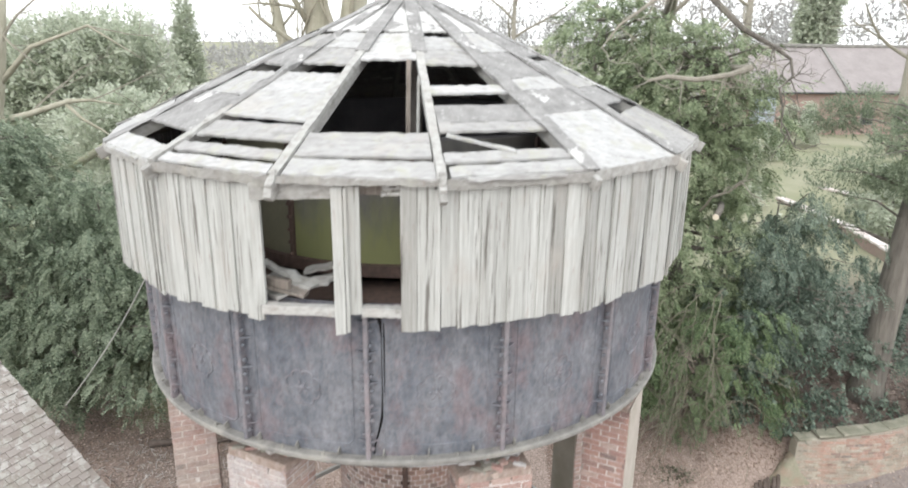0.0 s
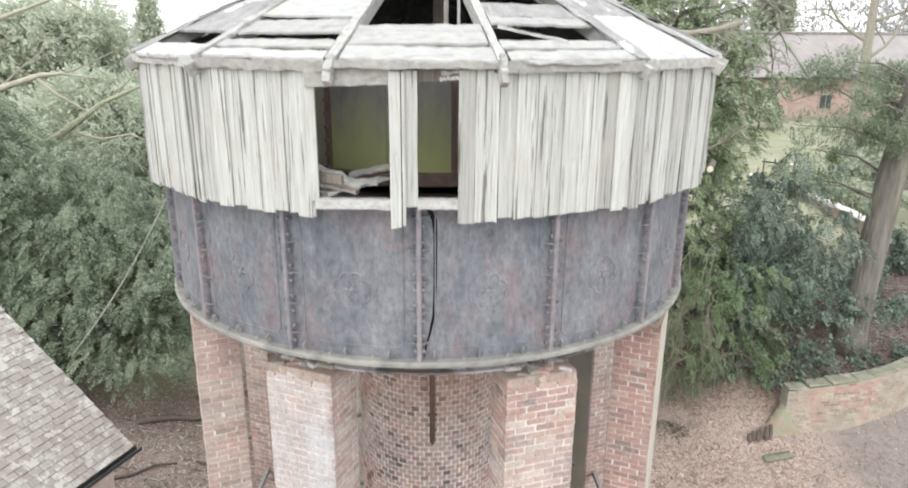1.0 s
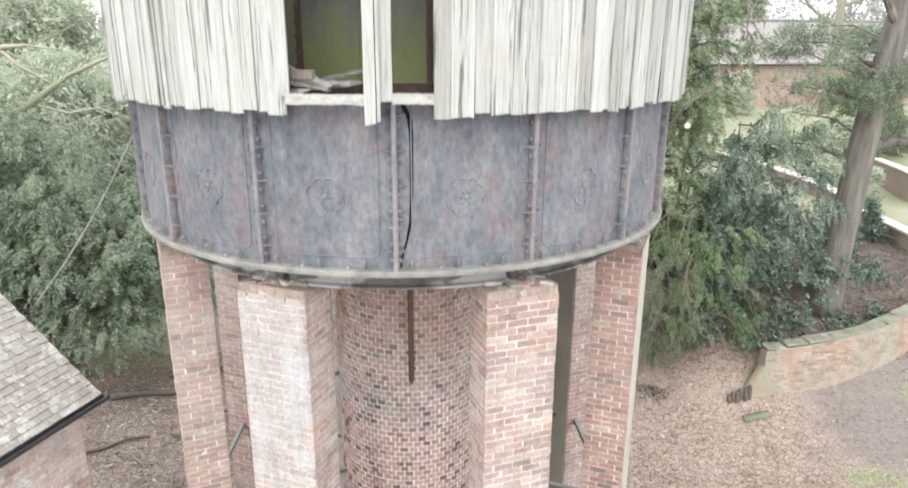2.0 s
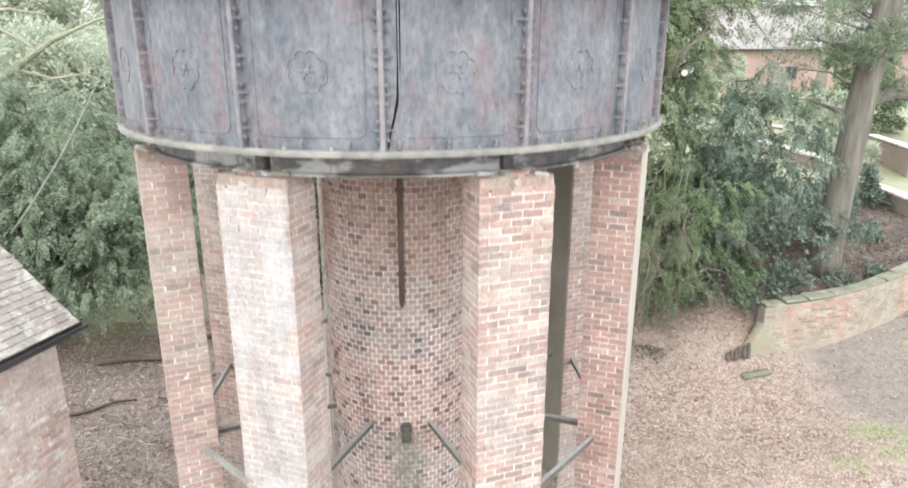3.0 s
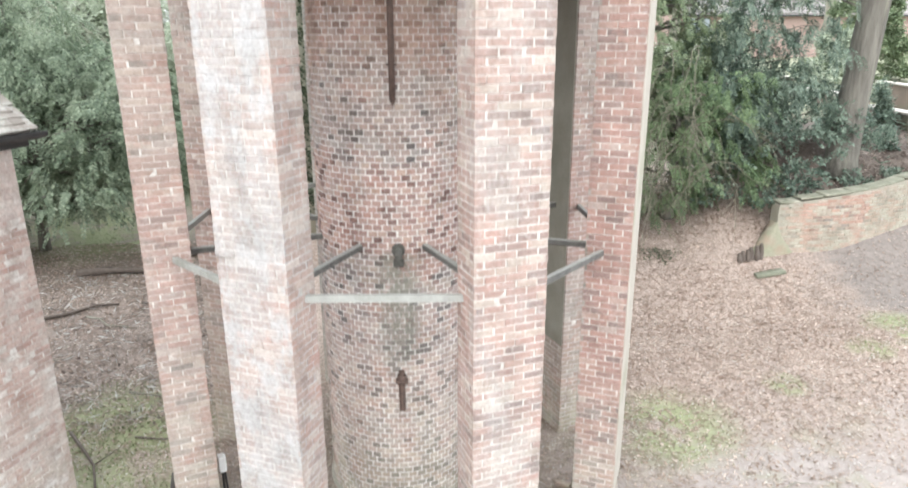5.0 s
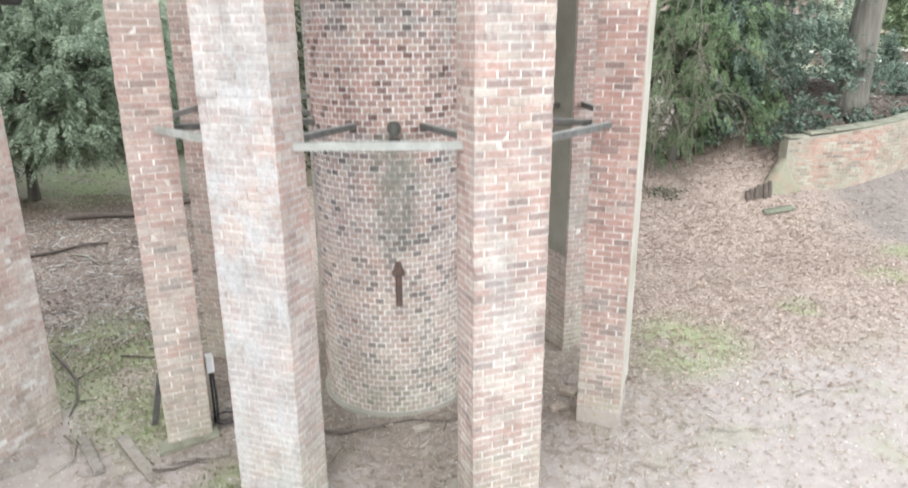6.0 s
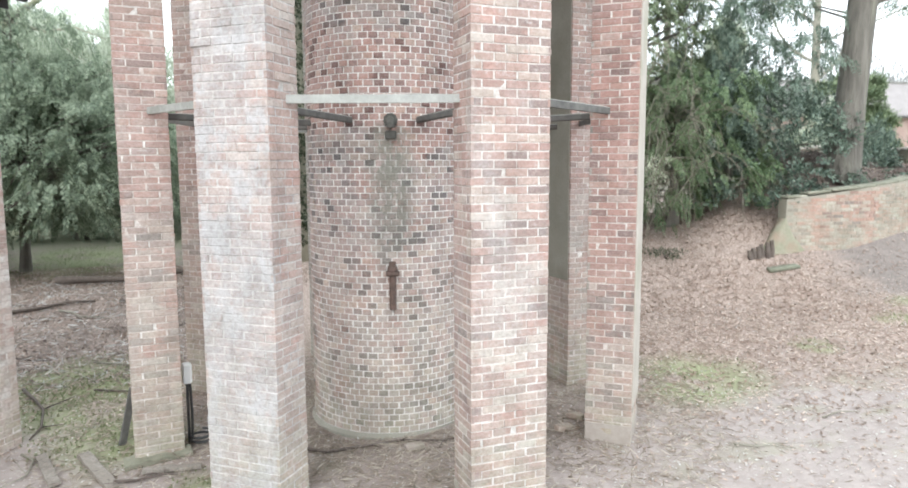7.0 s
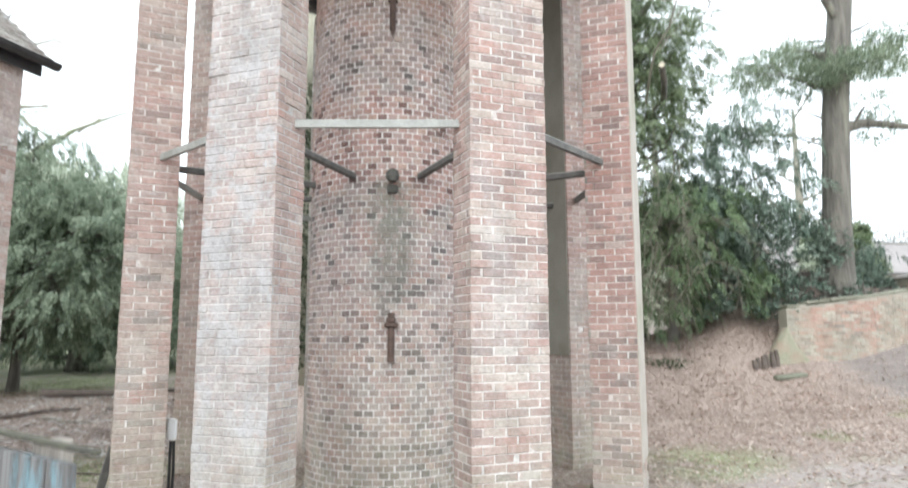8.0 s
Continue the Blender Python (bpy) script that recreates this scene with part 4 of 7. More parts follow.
half = CLAD_IN * math.tan(radians(11.25))
for k in range(16):
    fa = 22.5 * k if k <= 8 else 22.5 * k - 360
    m = turned(fa) @ pose(0, -CLAD_IN, 0)
    edges = [-half]
    while edges[-1] < half - 0.19:
        edges.append(edges[-1] + rng.uniform(0.095, 0.165))
    edges.append(half)
    for j, (x, x2) in enumerate(zip(edges, edges[1:])):
        c, wide = (x + x2) / 2, x2 - x
        front = c + (fa / 22.5) * 2 * half
        if -0.9 < front < 0.66 and abs(fa) < 23:
            continue
        low = BOARD_Z0 + rng.normal(0, 0.012)
        proud = 0.003 + 0.017 * (j % 2) + 0.004 * rng.random()
        odd = rng.random() < 0.06
        board(m @ pose(c, -proud, 0), wide + (0.012 if j % 2 else -0.003), low, BOARD_Z1 - 0.03, 0.022, rng.normal(0, 0.004) + (0.035 if odd else 0), rng.normal(0, 0.004))
        if rng.random() < 0.22:
            board(m @ pose(x, -0.028 - 0.014 * (j % 2), 0), rng.uniform(0.025, 0.05), low + rng.uniform(-0.01, 0.03), BOARD_Z1 - 0.03, 0.018, rng.normal(0, 0.008), rng.normal(0, 0.004))

# boards round the two openings
m0 = turned(0) @ pose(0, -CLAD_IN, 0)
mw = turned(-22.5) @ pose(2 * half, -CLAD_IN, 0)
board(mw @ pose(-0.985, -0.012, 0), 0.15, 9.262, 10.52)
board(m0 @ pose(-0.185, -0.022, 0), 0.095, 9.19, 10.535)
board(m0 @ pose(-0.06, -0.006, 0), 0.125, 9.375, 10.54)
board(m0 @ pose(-0.113, -0.038, 0), 0.028, 9.22, 10.53, 0.014)
board(m0 @ pose(0.42, -0.015, 0), 0.14, 9.235, 10.55)
board(m0 @ pose(0.566, -0.01, 0), 0.148, 9.25, 10.55)
board(m0 @ pose(0.664, -0.004, 0), 0.05, 9.25, 10.53)
board(m0 @ pose(-0.90, 0.05, 0), 0.08, 9.42, 10.5, 0.05)
part("sill_beam", worn_beam((-0.89, -CLAD_IN + 0.02, 9.41), (-0.2, -CLAD_IN + 0.02, 9.40), 0.09, 0.085), M_RAFTER, tower)
part("sill_beam", worn_beam((0.0, -CLAD_IN + 0.02, 9.41), (0.38, -CLAD_IN + 0.02, 9.41), 0.09, 0.085), M_RAFTER, tower)
part("lintel", worn_beam((-0.93, -CLAD_IN - 0.005, 10.475), (-0.22, -CLAD_IN + 0.0, 10.49), 0.05, 0.13, 0.006), M_RAFTER, tower)
part("lintel", worn_beam((0.2, -CLAD_IN + 0.0, 10.52), (0.36, -CLAD_IN + 0.0, 10.535), 0.05, 0.035, 0.006), M_RAFTER, tower, "broken end of a pale lintel")
part("lintel", worn_beam((0.19, -CLAD_IN - 0.02, 10.475), (0.35, -CLAD_IN - 0.02, 10.485), 0.03, 0.03, 0.006), M_RAFTER, tower)

# frame behind the boards
for k in range(16):
    a, b = pol(22.5 * k - 11.25, 3.42, 10.5), pol(22.5 * k + 11.25, 3.42, 10.5)
    part("wall_plate", beam(a, b, 0.09, 0.1), M_TIMBER, tower)
    if k:
        a, b = pol(22.5 * k - 11.25, 3.42, 9.6), pol(22.5 * k + 11.25, 3.42, 9.6)
        part("rail", beam(a, b, 0.06, 0.08), M_TIMBER, tower)
    if k not in (0, 15):
        p = pol(22.5 * k + 11.25, 3.40, 9.4)
        part("stud", beam(p, p + Vector((0, 0, 1.05)), 0.08, 0.08, up=(1, 0.3, 0)), M_TIMBER, tower)

# inner cistern seen through the openings
INNER_R = 2.30
for a0, a1, mat in ((-180, -64, M_GREYIRON), (-64, -26.5, M_GREYIRON), (-26.5, -9.5, M_ALGAE), (-9.5, 7.7, M_ALGAE), (7.7, 43, M_ALGAE), (43, 180, M_GREYIRON)):
    part("cistern_panel", ring(bmesh.new(), a0 + 0.05, a1 - 0.05, max(6, int((a1 - a0) / 4)), [(INNER_R - 0.02, 9.46), (INNER_R, 9.46), (INNER_R, 10.75), (INNER_R - 0.02, 10.75)]), mat, tower, "stained inner cistern plate")
# Lining and floor are added; their colour stands in for the unlit inside
part("cistern_lining", ring(bmesh.new(), -180, 180, 72, [(INNER_R - 0.05, 9.3), (INNER_R - 0.024, 9.3), (INNER_R - 0.024, 10.77), (INNER_R - 0.05, 10.77)]), M_LINING, tower)
part("cistern_floor", ring(bmesh.new(), 0, 360, 48, [(0.02, 9.3), (INNER_R - 0.06, 9.3), (INNER_R - 0.06, 9.33), (0.02, 9.33)]), M_LINING, tower)
part("ledge", ring(bmesh.new(), -180, 180, 72, [(INNER_R - 0.3, 9.33), (INNER_R + 0.06, 9.33), (INNER_R + 0.06, 9.455), (INNER_R - 0.3, 9.455)]), M_RUST, tower)
for a in (-64, -25.5, 7.7, 43):
    m = turned(a)
    strip = part("cistern_flange", boxed(m @ pose(0, -(INNER_R + 0.02), 10.06), 0.05, 0.045, 1.34, 0.004), M_RUST, tower)
    for z in np.arange(9.48, 10.7, 0.14):
        part("bolt", tube(bmesh.new(), [m @ Vector((0, -(INNER_R + 0.03), z)), m @ Vector((0, -(INNER_R + 0.075), z))], 0.022, 6), M_RUST, strip)
for a, b, wide, mat in (((-1.0, -3.1, 9.44), (-0.42, -2.95, 9.5), 0.18, M_RAFTER), ((-0.85, -3.3, 9.46), (-0.35, -2.75, 9.5), 0.16, M_RAFTER), ((-0.98, -3.2, 9.56), (-0.55, -3.25, 9.47), 0.14, M_TIMBER),
                        ((-1.0, -2.9, 9.52), (-0.5, -3.1, 9.5), 0.2, M_RAFTER), ((-1.02, -3.0, 9.68), (-0.62, -3.0, 9.5), 0.12, M_RAFTER), ((-0.7, -2.75, 9.52), (-0.3, -2.7, 9.6), 0.15, M_RAFTER)):
    part("broken_board", worn_beam(a, b, wide, 0.035, 0.008, 6), mat, tower)
part("deck", ring(bmesh.new(), -180, 180, 48, [(INNER_R - 0.2, 9.16), (3.25, 9.16), (3.25, 9.2), (INNER_R - 0.2, 9.2)]), M_RUST, tower)

# roof
EAVE_R, EAVE_Z, APEX_Z = 3.60, 10.585, 12.26


def on_roof(angle, v, lift=0.0):
    return pol(angle, EAVE_R * (1 - v), EAVE_Z + (APEX_Z - EAVE_Z) * v + lift)


def plank(fa, v0, v1, mat, lift=0.02, trim=(0.0, 0.0), thick=0.022, skew=0.0, name="roof_plank", rough=0.001):
    """A plank across one roof facet between v0 and v1 of its slope, with worn edges; trim: shares cut off its two ends."""
    bm = bmesh.new()
    e0, e1 = trim
    n = 14
    rows = []
    for k in range(n + 1):
        s = k / n
        t = e0 + (1 - e0 - e1) * s
        drop = skew * (0.5 - s) + rng.normal(0, 0.003)
        j0, j1 = rng.normal(0, rough), rng.normal(0, rough)
        sec = []
        for v, dz in ((v0 + j0, 0), (v0 + j0, thick), (v1 + j1, thick), (v1 + j1, 0)):
            p = on_roof(fa - 11.25, v, lift + dz).lerp(on_roof(fa + 11.25, v, lift + dz), t)
            p.z += drop
            sec.append(bm.verts.new(p))
        rows.append(sec)
    for p, q in zip(rows, rows[1:]):
        for k in range(4):
            bm.faces.new((p[k], p[(k + 1) % 4], q[(k + 1) % 4], q[k]))
    bm.faces.new(rows[0][::-1])
    bm.faces.new(rows[-1])
    bmesh.ops.recalc_face_normals(bm, faces=bm.faces)
    return part(name, bm, mat, tower)


ROOF = {
    0: [(0.0, 0.058, "w"), (0.078, 0.165, "w"), (0.52, 0.67, "w")],
    1: [(0.0, 0.04, "w"), (0.056, 0.09, "w"), (0.17, 0.205, "w"), (0.212, 0.285, "g"), (0.345, 0.385, "w"), (0.49, 0.58, "w"), (0.582, 0.655, "w")],
    -1: [(0.0, 0.032, "w"), (0.055, 0.085, "w"), (0.12, 0.185, "w"), (0.21, 0.33, "w"), (0.332, 0.435, "w"), (0.49, 0.58, "w"), (0.582, 0.67, "w")],
    -2: [(0.0, 0.06, "w"), (0.13, 0.30, "g"), (0.302, 0.42, "w"), (0.475, 0.58, "g"), (0.582, 0.66, "w")],
    2: [(0.0, 0.235, "w"), (0.238, 0.35, "g"), (0.352, 0.415, "w"), (0.418, 0.56, "g"), (0.562, 0.68, "w")],
    3: [(0.0, 0.2, "w"), (0.25, 0.34, "g"), (0.342, 0.43, "w"), (0.432, 0.5, "g"), (0.53, 0.68, "g")],
}
for k in range(-7, 9):
    for v0, v1, look_ in ROOF.get(k, [(0.0, 0.2, "w"), (0.202, 0.44, "g"), (0.442, 0.68, "w")]):
        plank(22.5 * k, v0 + rng.normal(0, 0.002), v1 + rng.normal(0, 0.002), M_PLANK if look_ == "w" else M_FELT, 0.02 + 0.012 * rng.random(),
              (0.03 + 0.03 * rng.random(), 0.03 + 0.03 * rng.random()), skew=rng.normal(0, 0.012))
    plank(22.5 * k, 0.69, 0.985, M_CAP, 0.03, name="cap_sheet", rough=0.0)
    h = 22.5 * k + 11.25
    # hip rafter below, strip of felt or batten above
    part("hip_rafter", beam(on_roof(h, -0.02, -0.05), on_roof(h, 0.99, -0.05), 0.06, 0.12), M_RAFTER, tower)
    if k not in (-2, -1, 0):
        part("hip_strip", worn_beam(on_roof(h, 0.0, 0.05), on_roof(h, 0.99, 0.055), 0.17, 0.018, 0.009, 22), M_FELT, tower)
    elif k == -2:
        part("hip_strip", worn_beam(on_roof(h, 0.22, 0.05), on_roof(h, 0.99, 0.055), 0.15, 0.018, 0.012, 22), M_FELT, tower)
        part("hip_batten", worn_beam(on_roof(h, 0.0, 0.04), on_roof(h, 0.25, 0.04), 0.1, 0.04, 0.006, 8), M_RAFTER, tower)
    else:
        part("hip_strip", worn_beam(on_roof(h, 0.56, 0.06), on_roof(h, 0.99, 0.06), 0.15, 0.018, 0.005), M_FELT, tower)
        part("hip_batten", worn_beam(on_roof(h, 0.0, 0.03), on_roof(h, 0.6, 0.035), 0.08, 0.05, 0.005, 14), M_RAFTER, tower)
        part("rafter_tail", worn_beam(on_roof(h, -0.025, -0.1), on_roof(h, 0.012, 0.05), 0.055, 0.09, 0.009, 4), M_RAFTER, tower)
    a, b = on_roof(22.5 * k - 11.25, 0.0, -0.015), on_roof(22.5 * k + 11.25, 0.0, -0.02)
    high = 0.055 if k == 0 else 0.09
    part("fascia", worn_beam(a + Vector((0, 0, (0.1 - high) / 2)), b + Vector((0, 0, (0.1 - high) / 2 + rng.normal(0, 0.008))), 0.035, high, 0.007, 16), M_RAFTER, tower)
    if k % 3 == 1:
        part("eave_board", worn_beam(a.lerp(b, 0.15) + Vector((0, 0, 0.045)), a.lerp(b, 0.8) + Vector((0, 0, 0.04)), 0.1, 0.025, 0.006, 8), M_PLANK, tower)
part("loose_board", worn_beam(on_roof(13.5, 0.175, 0.02), on_roof(24, 0.1, 0.02), 0.07, 0.025), M_PLANK, tower)
part("king_post", beam((0.1, 0.05, 10.2), (0.1, 0.05, 12.1), 0.14, 0.14, up=(1, 0, 0)), M_TIMBER, tower)
part("hanger", beam((0.35, -2.2, 10.3), (0.35, -2.0, 11.35), 0.07, 0.03, up=(1, 0, 0)), M_BOARD, tower)
part("hanger", beam((0.22, -1.9, 10.3), (0.22, -1.75, 11.5), 0.05, 0.05, up=(1, 0, 0)), M_TIMBER, tower)
part("finial", tube(bmesh.new(), [(0, 0, 12.2), (0, 0, 12.3), (0, 0, 12.42)], [0.12, 0.1, 0.03], 12), M_FELT, tower)

# ties between the pillars and struts to the shaft
order = sorted(PILLARS, key=lambda row: row[0])
for p, q in zip(order, order[1:] + order[:1]):
    ends = []
    for (bearing, r, facing, wide, *_), s in ((p, 1), (q, -1)):
        ends.append(Matrix.Translation(pol(bearing, r, 0)) @ turned(facing) @ Vector((s * (wide / 2 - 0.03), 0.06, 3.72)))
    pale = p[0] < 22
    tie = part("tie_bar", worn_beam(*ends, 0.05, 0.07, 0.0015), M_TIE if pale else M_STRUT, tower, "pale flat tie bar" if pale else "dark grey tie bar")
    # Pale strip stands in for the light that the bar's upper edge catches
    up = Vector((0, 0, 0.038))
    part("lichen_crust", worn_beam(ends[0] + up, ends[1] + up, 0.046, 0.008, 0.001, 14), M_TIE, tie, "pale strip for the sky-lit upper edge")
for bearing, r, *_ in PILLARS:
    strut = part("strut", beam(pol(bearing, r - 0.2, 3.69), pol(bearing, SHAFT_R - 0.03, 3.66), 0.07, 0.07, 0.01), M_STRUT, tower, "dark strut to the shaft")
    # Sky light on the strut's top is this pale strip's colour
    part("lichen_crust", worn_beam(pol(bearing, r - 0.22, 3.727), pol(bearing, SHAFT_R, 3.697), 0.06, 0.008, 0.001, 12), M_TIE, strut, "pale strip for the sky-lit upper edge")

# pipe on the shaft
pipe = part("rising_pipe", tube(bmesh.new(), [pol(2.6, SHAFT_R + 0.05, z) for z in (7.79, 6.6, 5.5)], 0.036, 10), M_RUST, tower, "rusty downpipe", smooth=True)
part("pipe_end", tube(bmesh.new(), [pol(2.6, SHAFT_R + 0.05, 5.5), pol(2.6, SHAFT_R + 0.05, 5.44)], [0.028, 0.012], 8), M_RUST, pipe)
for z in (5.9, 7.0):
    part("clip", boxed(turned(2.6) @ pose(0, -(SHAFT_R + 0.03), z), 0.12, 0.05, 0.03, 0.006), M_RUST, pipe)
spout = part("spout", tube(bmesh.new(), [pol(3.6, SHAFT_R - 0.02, 3.64), pol(3.6, SHAFT_R + 0.09, 3.65), pol(3.6, SHAFT_R + 0.13, 3.6), pol(3.6, SHAFT_R + 0.13, 3.56)], [0.045, 0.05, 0.05, 0.045], 10), M_SPOUT, tower, "dark mossy pipe stub")
part("collar", tube(bmesh.new(), [pol(3.6, SHAFT_R + 0.0, 3.65), pol(3.6, SHAFT_R + 0.05, 3.65)], 0.085, 10), M_SPOUT, spout)
part("bracket", boxed(turned(3.6) @ pose(0, -(SHAFT_R + 0.03), 3.48), 0.13, 0.06, 0.1, 0.012), M_SPOUT, spout)
valve = part("valve", tube(bmesh.new(), [pol(3.6, SHAFT_R + 0.05, z) for z in (1.4, 1.6, 1.98)], 0.04, 10), M_RUST, tower, "rusty valve pipe")
part("valve_head", boxed(turned(3.6) @ pose(0, -(SHAFT_R + 0.05), 1.84), 0.16, 0.1, 0.06, 0.014), M_RUST, valve)
part("valve_stem", tube(bmesh.new(), [pol(3.6, SHAFT_R + 0.05, 1.88), pol(3.6, SHAFT_R + 0.05, 1.92)], [0.065, 0.055], 10), M_RUST, valve)

# ---- outbuilding ----
HOUSE = Matrix(((-0.385, -0.923, 0, -4.90), (-0.923, 0.385, 0, 8.48), (0, 0, 1, 0), (0, 0, 0, 1)))
# x runs along the gutter from the corner, y goes in under the roof
H_LEN, H_DEEP, H_EAVE, H_PITCH = 8.0, 5.6, 5.18, math.tan(radians(41))
house = thing("outbuilding", "small red brick outbuilding with lichened tiled roof", "outbuilding", HOUSE)
H_IN, H_SIDE = 0.22, 0.14


def build_house():
    wall_top = H_EAVE - 0.05
    front = part("front_wall", boxed(pose(H_LEN / 2 + H_SIDE, H_IN + 0.15, (wall_top - 0.5) / 2), H_LEN, 0.3, wall_top + 0.5), M_MORTAR, house, "red brick front wall")
    part("back_wall", boxed(pose(H_LEN / 2 + H_SIDE, H_DEEP - 0.4, (wall_top - 0.5) / 2), H_LEN, 0.3, wall_top + 0.5), M_BRICK_J, house)
    gable = bmesh.new()
    ridge = wall_top + H_PITCH * (H_DEEP / 2 - H_IN)
    for x in (0.0, 0.3):
        vs = [(H_IN + 0.012, -0.5), (H_DEEP - H_IN, -0.5), (H_DEEP - H_IN, wall_top), (H_DEEP / 2, ridge), (H_IN + 0.012, wall_top)]
        gable.faces.new([gable.verts.new((H_SIDE + x, y, z)) for y, z in vs])
    bmesh.ops.bridge_loops(gable, edges=gable.edges)
    bmesh.ops.recalc_face_normals(gable, faces=gable.faces)
    part("gable_wall", gable, M_BRICK_J, house, "red brick gable wall")
    rest = []
    face = pose(0, H_IN, 0)
    for row in range(int((wall_top + 0.5) / COURSE)):
        z = -0.5 + (row + 0.5) * COURSE
        for x, length in bond(4.5, row):
            rest.append((face @ pose(x + 2.25 + H_SIDE, 0, z) @ jog(), length))
    joined_bricks("brickwork", rest, M_HOUSEBRICK, front)
    # rafters' deck, then courses of tiles
    slope = math.atan(H_PITCH)
    run = H_DEEP / 2 / math.cos(slope)
    for side in (0, 1):
        m = pose(0, 0, H_EAVE, math.degrees(slope)) if not side else pose(0, H_DEEP, H_EAVE, math.degrees(slope), 0, 0)
        m = pose(0, 0, H_EAVE) @ Matrix.Rotation(slope, 4, "X") if not side else pose(H_LEN + 0.3, H_DEEP, H_EAVE, 0, 0, 180) @ Matrix.Rotation(slope, 4, "X")
        slab = part("roof_slope", boxed(m @ pose(H_LEN / 2 + 0.15, run / 2, -0.05), H_LEN + 0.3, run, 0.06), M_TILE, house, "lichened grey-brown tiled slope")
        if side:
            continue
        SLOPES.append((slab, m, run))
    gut = bmesh.new()
    prof = [(0.0, 0.05), (-0.01, 0.0), (-0.05, -0.035), (-0.1, -0.035), (-0.135, 0.0), (-0.14, 0.05), (-0.125, 0.05), (-0.09, -0.02), (-0.05, -0.02), (-0.015, 0.05)]
    a = [gut.verts.new((-0.12, y + 0.03, H_EAVE - 0.1 + z)) for y, z in prof]
    b = [gut.verts.new((H_LEN, y + 0.03, H_EAVE - 0.1 + z)) for y, z in prof]
    for j in range(len(prof)):
        k = (j + 1) % len(prof)
        gut.faces.new((a[j], a[k], b[k], b[j]))
    gut.faces.new(a)
    gut.faces.new(b[::-1])
    bmesh.ops.recalc_face_normals(gut, faces=gut.faces)
    part("gutter", gut, M_GUTTER, house, "black half-round gutter")
    part("fascia", boxed(pose(H_LEN / 2, H_IN - 0.12, H_EAVE - 0.13), H_LEN, 0.03, 0.2), M_GUTTER, house)
    part("soffit", boxed(pose(H_LEN / 2, H_IN - 0.05, H_EAVE - 0.09), H_LEN, 0.16, 0.02), M_TIMBER, house)


SLOPES = []
build_house()

# ---- curved garden wall ----
def wall_line(t):
    """The wall's line: t in metres from its broken end; straight at first, then curving away."""
    x = 8.52 + t - 0.012 * t * t
    bend = max(0.0, x - 9.6)
    return Vector((x, 14.735 + (0.072 * bend * bend if bend < 5 else 1.8 + 0.72 * (bend - 5)), 0))


def wall_top(t):
    return 2.33 + 0.125 * min(max(t, 0.0), 5.5)


